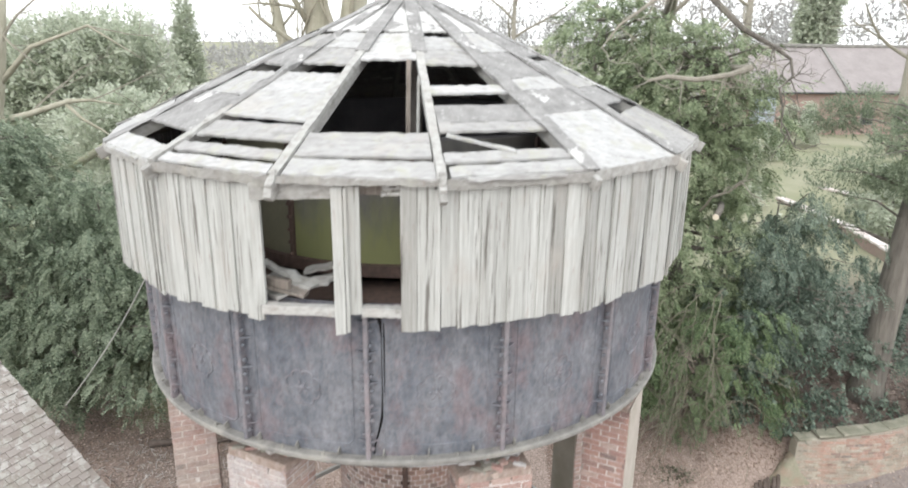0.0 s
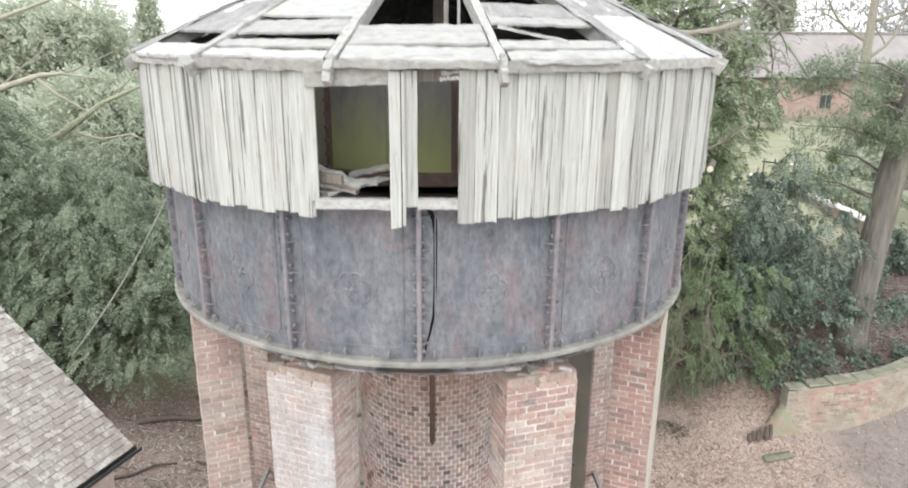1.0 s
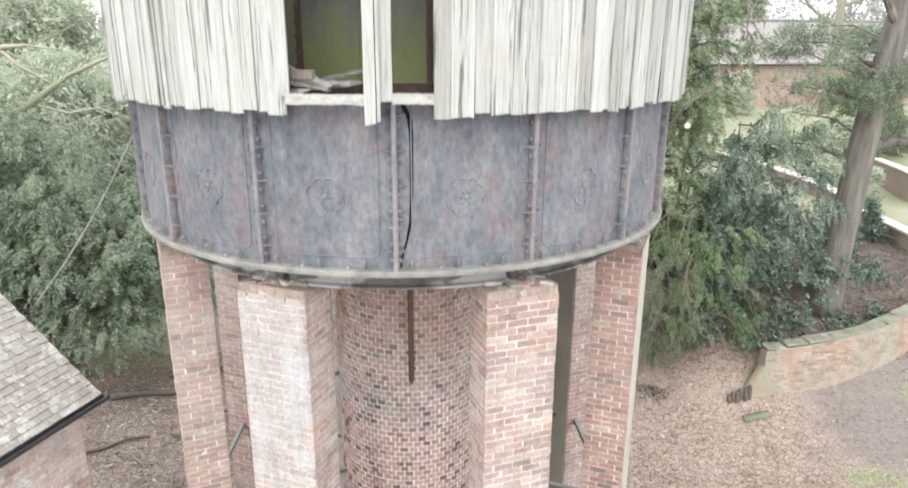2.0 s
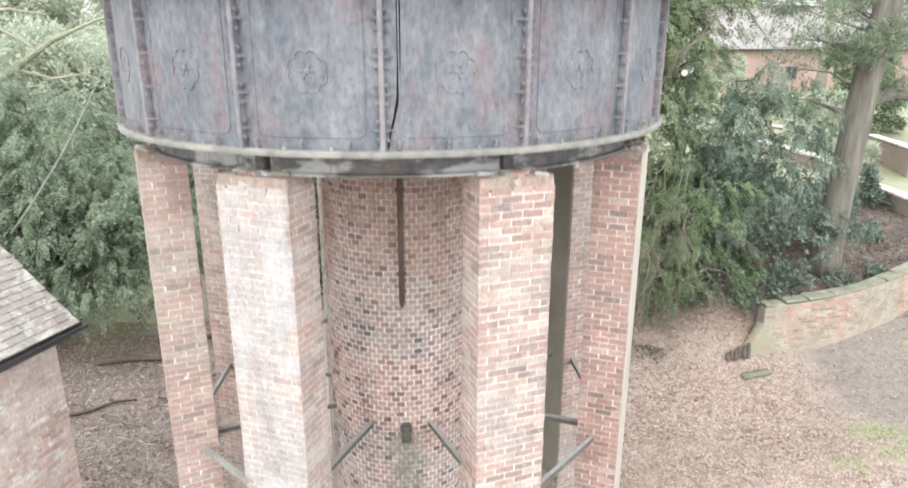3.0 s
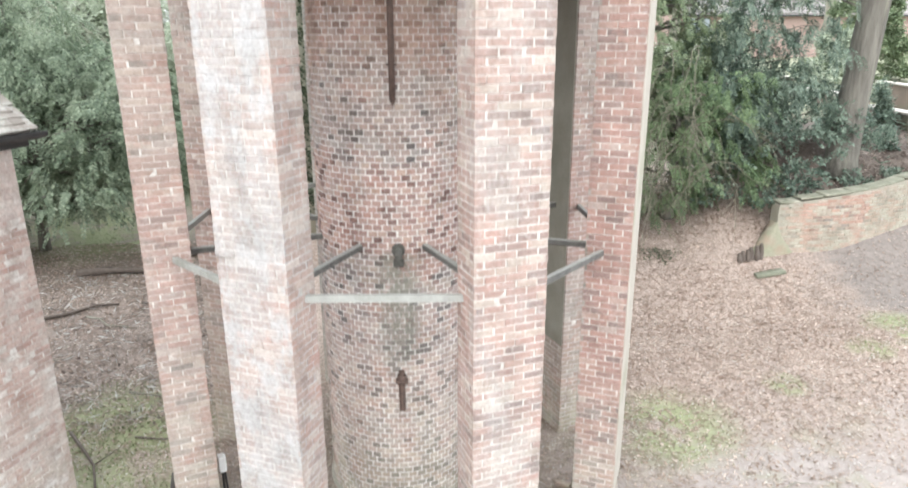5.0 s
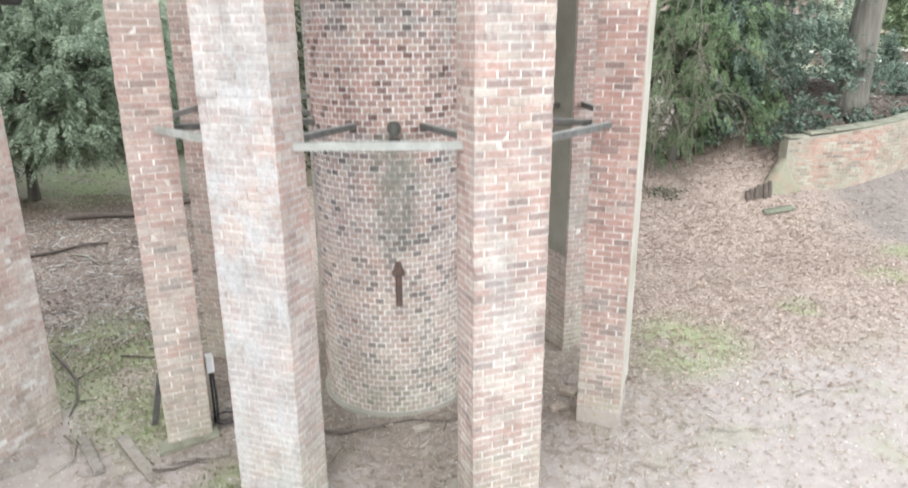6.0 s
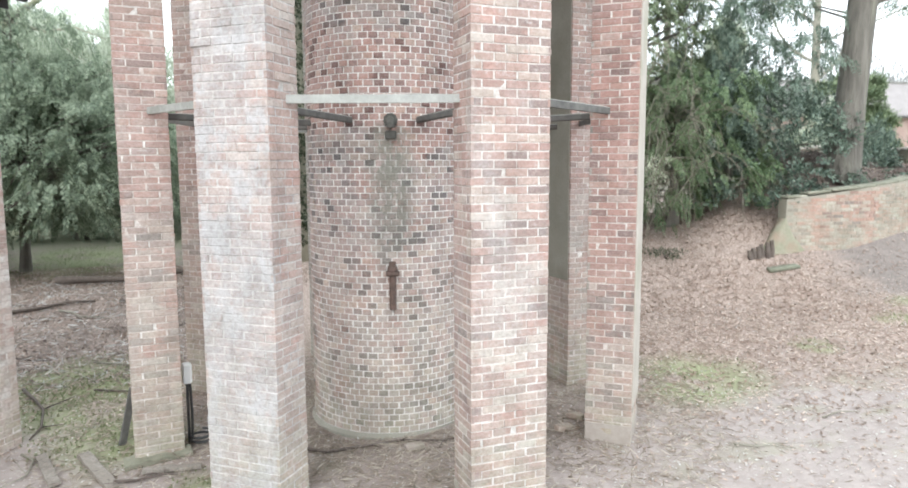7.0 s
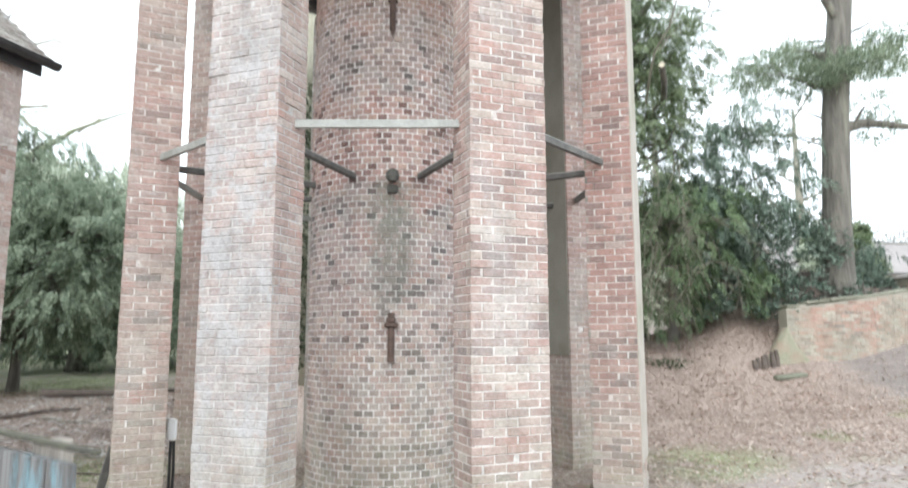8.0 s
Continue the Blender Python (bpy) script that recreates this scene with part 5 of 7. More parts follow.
def build_garden_wall():
    wall = thing("garden_wall", "old curved brick garden wall with stone coping and broken end", "garden wall", pose(8.2, 14.3, 0))
    off = Vector((8.2, 14.3, 0))
    bm = bmesh.new()
    ts = np.linspace(0, 8.5, 34)
    rows = []
    for t in ts:
        p = wall_line(t)
        d = (wall_line(t + 0.1) - wall_line(t - 0.1)).normalized()
        n = Vector((d.y, -d.x, 0))
        g = float(ground_height(p.x, p.y)) - 0.5
        top = wall_top(t)
        rows.append([bm.verts.new(p + n * s * 0.165 + Vector((0, 0, z)) - off) for s, z in ((1, g), (1, top), (-1, top), (-1, g))])
    for a, b in zip(rows, rows[1:]):
        for k in range(4):
            bm.faces.new((a[k], b[k], b[(k + 1) % 4], a[(k + 1) % 4]))
    bm.faces.new(rows[0][::-1])
    bm.faces.new(rows[-1])
    bmesh.ops.recalc_face_normals(bm, faces=bm.faces)
    body = part("wall_body", bm, M_WALLMORTAR, wall)
    spots = []
    for row in range(46):
        z = -0.1 + row * COURSE
        t = rng.normal(0.03, 0.02) + 0.117 * (row % 2)
        while t < 8.3:
            c = t + 0.113
            p = wall_line(c)
            g = float(ground_height(p.x, p.y - 0.4))
            d = (wall_line(c + 0.1) - wall_line(c - 0.1)).normalized()
            n = Vector((d.y, -d.x, 0))
            if g - 0.3 < z < wall_top(t) - 0.04:
                m = Matrix((d, -n, Vector((0, 0, 1)))).transposed().to_4x4()
                m.translation = p + n * 0.168 + Vector((0, 0, z)) - off
                spots.append((m @ jog(), 0.228))
            t += 0.235
    joined_bricks("brickwork", spots, M_WALLBRICK, body)
    # the foot: a slumped, mortared toe that spreads past the end
    bm = bmesh.new()
    rows = []
    for k in range(13):
        up = k / 12
        z = 0.6 + 1.3 * up
        out = 0.98 * (1 - up) ** 1.1 + 0.02 * math.sin(9 * up)
        lap = 0.012 + 0.07 * (1 - up)
        inn = 1.3 * (1 - up) ** 1.4 + 0.02
        rows.append([bm.verts.new(Vector((8.52 + x, y, z + rng.normal(0, 0.008))) - off)
                     for x, y in ((inn, 14.59), (inn * 0.6, 14.565 - lap * 0.35), (0.0, 14.56 - lap * 0.6), (-out * 0.7, 14.57 - lap * 0.5), (-out, 14.68), (-out * 0.8, 14.85), (0.02, 14.88))])
    for a, b in zip(rows, rows[1:]):
        for k in range(6):
            bm.faces.new((a[k], a[k + 1], b[k + 1], b[k]))
    bm.faces.new(rows[-1])
    bmesh.ops.recalc_face_normals(bm, faces=bm.faces)
    part("wall_foot", bm, M_WALLFOOT, wall, "pale green mossy mortared foot", smooth=True)
    for k, (x, z) in enumerate(((8.5, 1.62), (8.36, 1.5), (8.47, 1.7), (8.22, 1.28))):
        part("broken_end_brick", boxed(pose(x - off.x, 14.76 - off.y, z, 4 * k, 6 - 5 * k, 20 * k), 0.2, 0.11, 0.07, 0.012), M_WALLBRICK_ONE, wall)
    t = 0.0
    while t < 8.3:
        length = rng.uniform(0.48, 0.8)
        p = wall_line(t + length / 2)
        d = (wall_line(t + length) - wall_line(t)).normalized()
        yaw = math.degrees(math.atan2(d.y, d.x)) + rng.normal(0, 2.0)
        proud = 0.03 if 0.5 < t < 1.7 else 0.0
        part("coping_stone", boxed(pose(p.x - off.x, p.y - off.y, wall_top(t + length / 2) + 0.028 + proud + rng.normal(0, 0.007), rng.normal(0, 3), rng.normal(-6, 2.0), yaw), length - 0.008, 0.36 + rng.uniform(-0.03, 0.03), 0.062, 0.022), M_STONE, wall)
        t += length


WALL_STOPS = [(0.0, (0.2, 0.165, 0.14)), (0.25, (0.38, 0.2, 0.14)), (0.5, (0.44, 0.26, 0.19)), (0.75, (0.37, 0.3, 0.23)), (1.0, (0.44, 0.39, 0.31))]
M_WALLBRICK = brick_material("brickwork_garden_wall", False, 0.62, WALL_STOPS, (0.33, 0.325, 0.25), 0.9)
M_WALLFOOT = plain("mossy_mortared_foot", (0.36, 0.335, 0.265), (0.28, 0.285, 0.2), 5.0, 0.95, third=(0.36, 0.27, 0.21), fine=18, relief=0.7, depth=0.012)
M_WALLBRICK_ONE = brick_material("brick_garden_wall", True, 0.9, WALL_STOPS, (0.29, 0.29, 0.21), 0.8)
M_WALLMORTAR = plain("mossy_mortar", (0.31, 0.295, 0.24), (0.38, 0.355, 0.3), 2.0, 0.95, third=(0.38, 0.22, 0.16))
build_garden_wall()


M_DAMPSTONE = plain("damp_mossy_stone", (0.25, 0.25, 0.195), (0.16, 0.17, 0.12), 9, 0.95, third=(0.32, 0.31, 0.25), fine=25, relief=0.7, depth=0.012)


def build_fallen_stone():
    x, y = 8.17, 14.02
    bm = boxed(pose(0, 0, 0), 0.74, 0.22, 0.09, 0.03)
    for v in bm.verts:
        v.co += Vector((0, 0.05 * math.sin(5 * v.co.x), 0.03 * v.co.x)) + Vector(rng.normal(0, 0.012, 3))
    ob = part("fallen_stone", bm, M_DAMPSTONE, None, smooth=True)
    ob.matrix_world = pose(x, y, float(ground_height(x, y)) + 0.012, 5, -3, -3)
    tagged(ob, "long mossy coping stone fallen before the wall", "stone")


build_fallen_stone()


def build_weed():
    x, y = 5.85, 14.95
    g = float(ground_height(x, y))
    weed = thing("weed", "low dark green bramble growing through the dead leaves", "plant", pose(x, y, g))
    r = np.random.default_rng(71)
    p = np.column_stack([r.normal(0, 0.3, 70), r.normal(0, 0.22, 70), r.uniform(0.02, 0.2, 70)])
    part("leaves", quads("leaves", sprays(p, unit(p + np.array([0, 0, 0.2])), 0.06, 0.02, 4, 0.2, 0.9), M_IVY), None, weed)
    for k in range(5):
        q = k * 1.3
        part("stem", tube(bmesh.new(), [(0, 0, -0.03), (0.12 * math.cos(q), 0.1 * math.sin(q), 0.2), (0.3 * math.cos(q), 0.24 * math.sin(q), 0.16)], [0.007, 0.006, 0.003], 5), M_LOG, weed)


def build_log_edging():
    x, y = 7.95, 14.5
    g = float(ground_height(x, y))
    edging = thing("log_edging", "short rotten logs standing at the wall's broken end", "logs", pose(x, y, g))
    for k in range(6):
        p = Vector((-0.28 + 0.105 * k, 0.03 * (k % 2), -0.1))
        top = p + Vector((rng.normal(-0.03, 0.02), 0.02, 0.28 + 0.045 * k))
        part("log", tube(bmesh.new(), [p, p.lerp(top, 0.6) + Vector((0.01, 0, 0)), top], [0.055, 0.06, 0.042], 8), M_LOG, edging)


build_log_edging()


# ---- plants ----
def unit(v):
    return v / np.maximum(1e-9, np.linalg.norm(v, axis=-1, keepdims=True))


def sprays(centres, ways, leaf, width, per, droop, spread):
    """Leaf quads round twigs: centres N x 3, ways N x 3 -> (N per) x 4 x 3."""
    n = len(centres)
    ways = unit(ways + np.array([0, 0, -droop]))
    side = unit(np.cross(ways, rng.normal(size=(n, 3))))
    t = np.linspace(0, 1, per)
    base = centres[:, None] + ways[:, None] * (t[None, :, None] * leaf * per * 0.28)
    sign = np.where(np.arange(per) % 2 == 0, 1.0, -1.0)
    d = unit(ways[:, None] * 0.75 + side[:, None] * sign[None, :, None] * spread + rng.normal(size=(n, per, 3)) * 0.22)
    across = unit(np.cross(d, rng.normal(size=(n, per, 3)) * 0.5 + np.array([0, 0, 1.0])))
    size = leaf * rng.uniform(0.65, 1.25, (n, per, 1))
    tip = base + d * size
    w = across * (width * rng.uniform(0.7, 1.3, (n, per, 1)))
    mid = base + d * size * 0.5
    q = np.stack([base, mid + w, tip, mid - w], axis=2)
    return q.reshape(-1, 4, 3)


def fronds(centres, ways, leaf, width, per, droop):
    """Flat feathery sprays: pinnate leaflets along a drooping twig, faces turned up."""
    n = len(centres)
    ways = unit(ways + np.array([0, 0, -droop]) * rng.uniform(0.4, 1.6, (n, 1)))
    up = unit(np.array([0, 0, 1.0]) + rng.normal(0, 0.3, (n, 3)))
    side = unit(np.cross(ways, up))
    t = np.arange(per) // 2 / max(1, per // 2 - 1)
    step = leaf * 0.36
    sag = -0.12 * (t ** 2) * step * per
    base = centres[:, None] + ways[:, None] * (t[None, :, None] * step * per * 0.5)
    base[:, :, 2] += sag[None]
    sign = np.where(np.arange(per) % 2 == 0, 1.0, -1.0)
    size = leaf * (1.1 - 0.65 * t[None, :, None]) * rng.uniform(0.75, 1.2, (n, per, 1))
    d = unit(ways[:, None] * 0.8 + side[:, None] * sign[None, :, None] + rng.normal(size=(n, per, 3)) * 0.1 + np.array([0, 0, -0.15]))
    across = unit(np.cross(d, np.cross(side, ways)[:, None] + rng.normal(size=(n, per, 3)) * 0.25))
    mid = base + d * size * 0.45
    w = across * width
    return np.stack([base, mid + w, base + d * size, mid - w], axis=2).reshape(-1, 4, 3)


def crown_points(blobs, count, ragged=0.35, inner=0.25):
    """Places and outward ways on the outer skins of several ellipsoids (x, y, z, rx, ry, rz)."""
    blobs = np.array(blobs, float)
    area = (blobs[:, 3] * blobs[:, 4] + blobs[:, 3] * blobs[:, 5] + blobs[:, 4] * blobs[:, 5])
    pick = rng.choice(len(blobs), count, p=area / area.sum())
    d = unit(rng.normal(size=(count, 3)))
    lump = np.sin(5 * d[:, 0] + 3 * pick) * np.sin(4 * d[:, 1] + 1.7 * pick) * np.sin(6 * d[:, 2] + pick)
    r = 1.0 + ragged * 0.5 * lump - ragged * rng.random(count) ** 2
    r = np.where(rng.random(count) < inner, rng.uniform(0.4, 0.95, count), r)
    p = blobs[pick, :3] + d * blobs[pick, 3:] * r[:, None]
    return p, d


def limbs(bm, start, ends, r0):
    for e in ends:
        s, e = Vector(start), Vector(e)
        mid = s.lerp(e, 0.5) + Vector((rng.normal(0, 0.15), rng.normal(0, 0.15), rng.normal(0.2, 0.15)))
        tube(bm, [s, s.lerp(mid, 0.5), mid, e], [r0, r0 * 0.75, r0 * 0.5, r0 * 0.12], 6)


def scatter_blobs(box_, n, size, seed):
    """Ellipsoids strewn through a block (x0, x1, y0, y1, z0, z1) that narrows upward."""
    r = np.random.default_rng(seed)
    x0, x1, y0, y1, z0, z1 = box_
    out = []
    for k in range(n):
        t = (k + r.random()) / n
        z = z0 + (z1 - z0) * t
        s = 1.0 - 0.6 * max(0.0, t - 0.35) ** 1.4 / 0.55
        x = (x0 + x1) / 2 + (x1 - x0) / 2 * s * r.uniform(-1, 1)
        y = (y0 + y1) / 2 + (y1 - y0) / 2 * s * r.uniform(-1, 1)
        w = size * r.uniform(0.7, 1.25)
        out.append((x, y, z, w, w, w * 0.62))
    return out


def evergreen(name, label, base, top, trunk_r, crown, mat, leaf=0.13, width=0.028, per=7, droop=0.4, spread=0.8, category="tree", branches=(), feathery=False):
    """A trunk, limbs and a crown: crown is an array pair of places and outward ways."""
    bx, by = base
    g = float(ground_height(bx, by)) - 0.15
    tree = thing(name, label, category, pose(bx, by, g))
    bm = bmesh.new()
    hgt = top - g
    tube(bm, [(0, 0, 0), (0.03, 0, hgt * 0.1), (0.08, 0.05, hgt * 0.45), (0.05, 0, hgt * 0.95)], [trunk_r * 1.35, trunk_r, trunk_r * 0.7, trunk_r * 0.1], 10)
    part("trunk", bm, M_BARK, tree, smooth=True)
    for line in branches:
        pts = [Vector(map(float, p)) - Vector((bx, by, g)) for p in line]
        part("limb", tube(bmesh.new(), pts, [float(trunk_r * q) for q in np.linspace(0.2, 0.04, len(pts))], 5), M_BARK, tree)
    p, d = crown
    keep = p[:, 2] > ground_height(p[:, 0], p[:, 1]) + 0.05
    if feathery:
        q = fronds(p[keep], d[keep], leaf, width, per, droop)
    else:
        q = sprays(p[keep], d[keep], leaf, width, per, droop, spread)
    q = q - np.array([bx, by, g])
    part("crown", quads("crown", q, mat), None, tree)
    return tree


def boughs(base, z0, z1, reach, n, sprays_each, seed, sag=0.35, flat=0.22, skew=(0, 0), fill=0.0):
    """Drooping layered boughs round a trunk: reach(t) is their length from foot (0) to top (1)."""
    r = np.random.default_rng(seed)
    ps, ds, lines = [], [], []
    for k in range(n):
        t = (k + r.random()) / n
        z = z0 + (z1 - z0) * t
        q = 2.39996 * k + r.normal(0, 0.3)
        length = reach(t) * r.uniform(0.65, 1.15)
        way = np.array([math.cos(q), math.sin(q), 0.0])
        side = np.array([-way[1], way[0], 0.0])
        start = np.array([base[0] + skew[0] * t, base[1] + skew[1] * t, z])
        s = 1 - (1 - fill) * (1 - r.random(sprays_each) ** 0.6) if fill else 0.22 + 0.78 * r.random(sprays_each) ** 0.75
        lift = 0.25 * s - sag * s * s * 1.6
        wide = 0.34 * length * np.sin(np.pi * np.clip(s, 0.08, 0.97)) ** 0.8
        off = r.normal(0, 0.55, sprays_each) * wide
        p = start + way * (s * length)[:, None] + side * off[:, None]
        p[:, 2] += lift * length + r.normal(0, flat, sprays_each) * 0.6 - 0.12 * np.abs(off)
        d = way * 0.9 + side * (off / np.maximum(0.1, wide) * 0.8)[:, None] + r.normal(0, 0.25, (sprays_each, 3))
        ps.append(p)
        ds.append(d)
        lines.append([start + way * (u * length) + np.array([0, 0, (0.25 * u - sag * u * u * 1.6) * length]) for u in (0, 0.3, 0.6, 0.9)])
    return (np.concatenate(ps), unit(np.concatenate(ds))), lines


def clumps(base, blobs, n, per, size, seed, sag=0.3, deep=0.45, hollow=0.62):
    """Small layered sprays of leaves over the skins of ellipsoids (x, y, z, rx, ry, rz), with the limbs that carry them."""
    r = np.random.default_rng(seed)
    blobs = np.array(blobs, float)
    skin = blobs[:, 3] * blobs[:, 4] + blobs[:, 3] * blobs[:, 5] + blobs[:, 4] * blobs[:, 5]
    pick = r.choice(len(blobs), n, p=skin / skin.sum())
    d = unit(r.normal(size=(n, 3)))
    c = blobs[pick, :3] + d * blobs[pick, 3:] * (1.05 - deep * r.random(n) ** 1.7)[:, None]
    near = np.min(np.linalg.norm((c[:, None] - blobs[None, :, :3]) / blobs[None, :, 3:], axis=2), axis=1)
    c, d = c[near > hollow], d[near > hollow]
    n = len(c)
    way = unit(d * np.array([1, 1, 0.3]) + r.normal(0, 0.3, (n, 3)) + np.array([0, 0, -sag]))
    side = unit(np.cross(way, np.array([0, 0, 1.0])))
    s, o = r.uniform(-0.55, 0.8, (n, per)), r.normal(0, 0.32, (n, per))
    wide = size * r.uniform(0.55, 1.4, (n, 1))
    p = c[:, None] + way[:, None] * (1.3 * s * wide)[..., None] + side[:, None] * (o * wide)[..., None]
    p[..., 2] += (-0.3 * np.maximum(s, 0) ** 2 - 0.35 * o * o) * wide + r.normal(0, 0.09, (n, per)) * wide
    out = way[:, None] * 0.9 + side[:, None] * (1.5 * o)[..., None] + r.normal(0, 0.3, (n, per, 3))
    lines = []
    for k in range(0, n, 7):
        a = np.array([base[0], base[1], c[k, 2] - 0.25 * np.hypot(c[k, 0] - base[0], c[k, 1] - base[1])])
        lines.append([a, a + (c[k] - a) * 0.35 + r.normal(0, 0.12, 3), a + (c[k] - a) * 0.7 + r.normal(0, 0.12, 3), c[k]])
    return (p.reshape(-1, 3), unit(out.reshape(-1, 3))), lines


def taper(foot, belly, top):
    return lambda t: (foot + (belly - foot) * min(1, t / 0.3)) if t < 0.3 else belly + (top - belly) * ((t - 0.3) / 0.7) ** 1.2


# to the right of the tower
c, ln = clumps((6.1, 18.0), [(6.1, 17.8, 3.9, 2.3, 2.1, 1.8), (5.9, 17.8, 6.3, 2.0, 2.0, 2.0), (5.8, 17.9, 8.6, 2.1, 2.0, 1.7), (6.0, 18.0, 10.6, 1.9, 1.7, 1.6), (7.3, 17.6, 9.9, 1.3, 1.2, 1.2), (7.2, 17.4, 8.3, 0.9, 0.9, 0.9), (7.2, 17.4, 4.6, 1.2, 1.2, 1.2),
                           (4.5, 17.8, 9.4, 1.3, 1.3, 1.3)], 1050, 9, 0.5, 3, 0.35, 0.6, 0.5)
evergreen("yew_tree", "tall green yew tree with drooping sprays", (6.1, 18.0), 10.8, 0.33, c, M_YEW, 0.13, 0.021, 12, 0.4, branches=ln, feathery=True)
c, ln = clumps((3.9, 19.8), [(3.9, 19.8, 5.0, 1.9, 1.9, 2.4), (3.9, 19.8, 8.4, 1.9, 1.9, 2.0), (3.8, 19.9, 10.8, 1.4, 1.4, 1.4), (4.2, 19.6, 11.7, 1.5, 1.4, 1.1), (5.7, 18.7, 11.5, 1.3, 1.2, 0.9)], 620, 11, 0.52, 33, 0.35)
evergreen("yew_tree", "green yew tree behind the tower", (3.9, 19.8), 12.6, 0.3, c, M_YEW, 0.14, 0.023, 12, 0.4, branches=ln[::2], feathery=True)
c, ln = clumps((9.2, 17.0), [(8.6, 16.7, 2.9, 1.5, 1.5, 1.5), (9.9, 16.7, 3.1, 1.4, 1.4, 1.4), (9.3, 16.9, 4.4, 1.5, 1.3, 1.2), (8.0, 17.0, 4.4, 1.2, 1.2, 1.2), (10.6, 17.2, 3.9, 1.0, 1.1, 1.3)], 480, 9, 0.46, 5, 0.25)
evergreen("holly_bush", "dense dark bluish green holly bush", (9.2, 17.0), 5.6, 0.15, c, M_HOLLY, 0.1, 0.03, 8, 0.2, category="bush", branches=ln[::2])
c, ln = clumps((8.6, 17.6), [(7.6, 17.0, 6.2, 1.3, 1.1, 1.3), (9.0, 16.8, 6.2, 1.5, 1.0, 0.9), (10.2, 16.6, 5.6, 1.1, 0.9, 1.0), (8.7, 16.5, 7.25, 1.1, 0.6, 0.22), (9.3, 16.5, 7.9, 1.0, 0.5, 0.2), (10.2, 16.4, 6.5, 0.7, 0.5, 0.25), (12.2, 15.9, 3.9, 0.6, 0.4, 0.12), (8.2, 16.8, 7.0, 0.8, 0.8, 0.5), (7.8, 16.3, 4.6, 1.3, 1.0, 1.1), (8.8, 16.2, 4.8, 1.0, 0.9, 0.9)], 190, 8, 0.4, 6, 0.6, 0.85, 0.15)
evergreen("hemlock_tree", "thin open evergreen with dark hanging sprays", (8.6, 17.6), 8.0, 0.13, c, M_HOLLY, 0.13, 0.02, 12, 0.9, branches=ln, feathery=True)
c, ln = clumps((6.6, 16.4), [(6.2, 16.3, 3.2, 1.6, 1.4, 1.1), (6.3, 16.3, 4.4, 1.5, 1.3, 1.0), (7.8, 15.9, 3.2, 1.0, 0.9, 0.9), (7.3, 15.7, 5.0, 0.8, 0.8, 0.6)], 190, 11, 0.46, 8, 0.5)
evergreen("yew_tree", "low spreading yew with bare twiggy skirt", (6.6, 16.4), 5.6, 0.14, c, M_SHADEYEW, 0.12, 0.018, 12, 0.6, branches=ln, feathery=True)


def hang_twigs(name, label, spots, seed, mat):
    """Bare, hanging, forking twigs."""
    r = np.random.default_rng(seed)
    tw = thing(name, label, "branch", pose(*spots[0]))
    o = Vector(spots[0])
    for k, s in enumerate(spots):
        for j in range(5):
            bm = bmesh.new()
            p = Vector(s) - o
            d = Vector((r.normal(-0.2, 0.7), r.normal(-0.4, 0.5), r.uniform(-0.9, 0.3)))
            pts, rad = [p], [0.01]
            for q in range(7):
                d = (d + Vector((r.normal(0, 0.3), r.normal(0, 0.3), -0.12 + r.normal(0, 0.2)))).normalized()
                pts.append(pts[-1] + d * r.uniform(0.16, 0.34))
                rad.append(0.0095 * (1 - q / 8))
                if q in (2, 4, 5):
                    e_ = (d + Vector(r.normal(0, 0.6, 3))).normalized()
                    tube(bm, [pts[-1], pts[-1] + e_ * 0.3, pts[-1] + e_ * 0.55 + Vector((0, 0, -0.12))], [0.007, 0.005, 0.003], 4)
            tube(bm, pts, rad, 5)
            part("twig", bm, mat, tw)
    return tw


hang_twigs("bare_branch", "bare pale twigs hanging under the yew", [(5.2, 15.3, 4.4), (5.7, 15.0, 3.9), (6.4, 14.9, 4.2), (5.0, 15.6, 5.3), (7.1, 15.2, 4.6), (5.6, 15.2, 3.1), (4.8, 15.2, 3.6), (6.0, 14.7, 3.3), (5.3, 14.9, 2.6), (6.8, 14.6, 3.4)], 61, M_DULLTWIG)


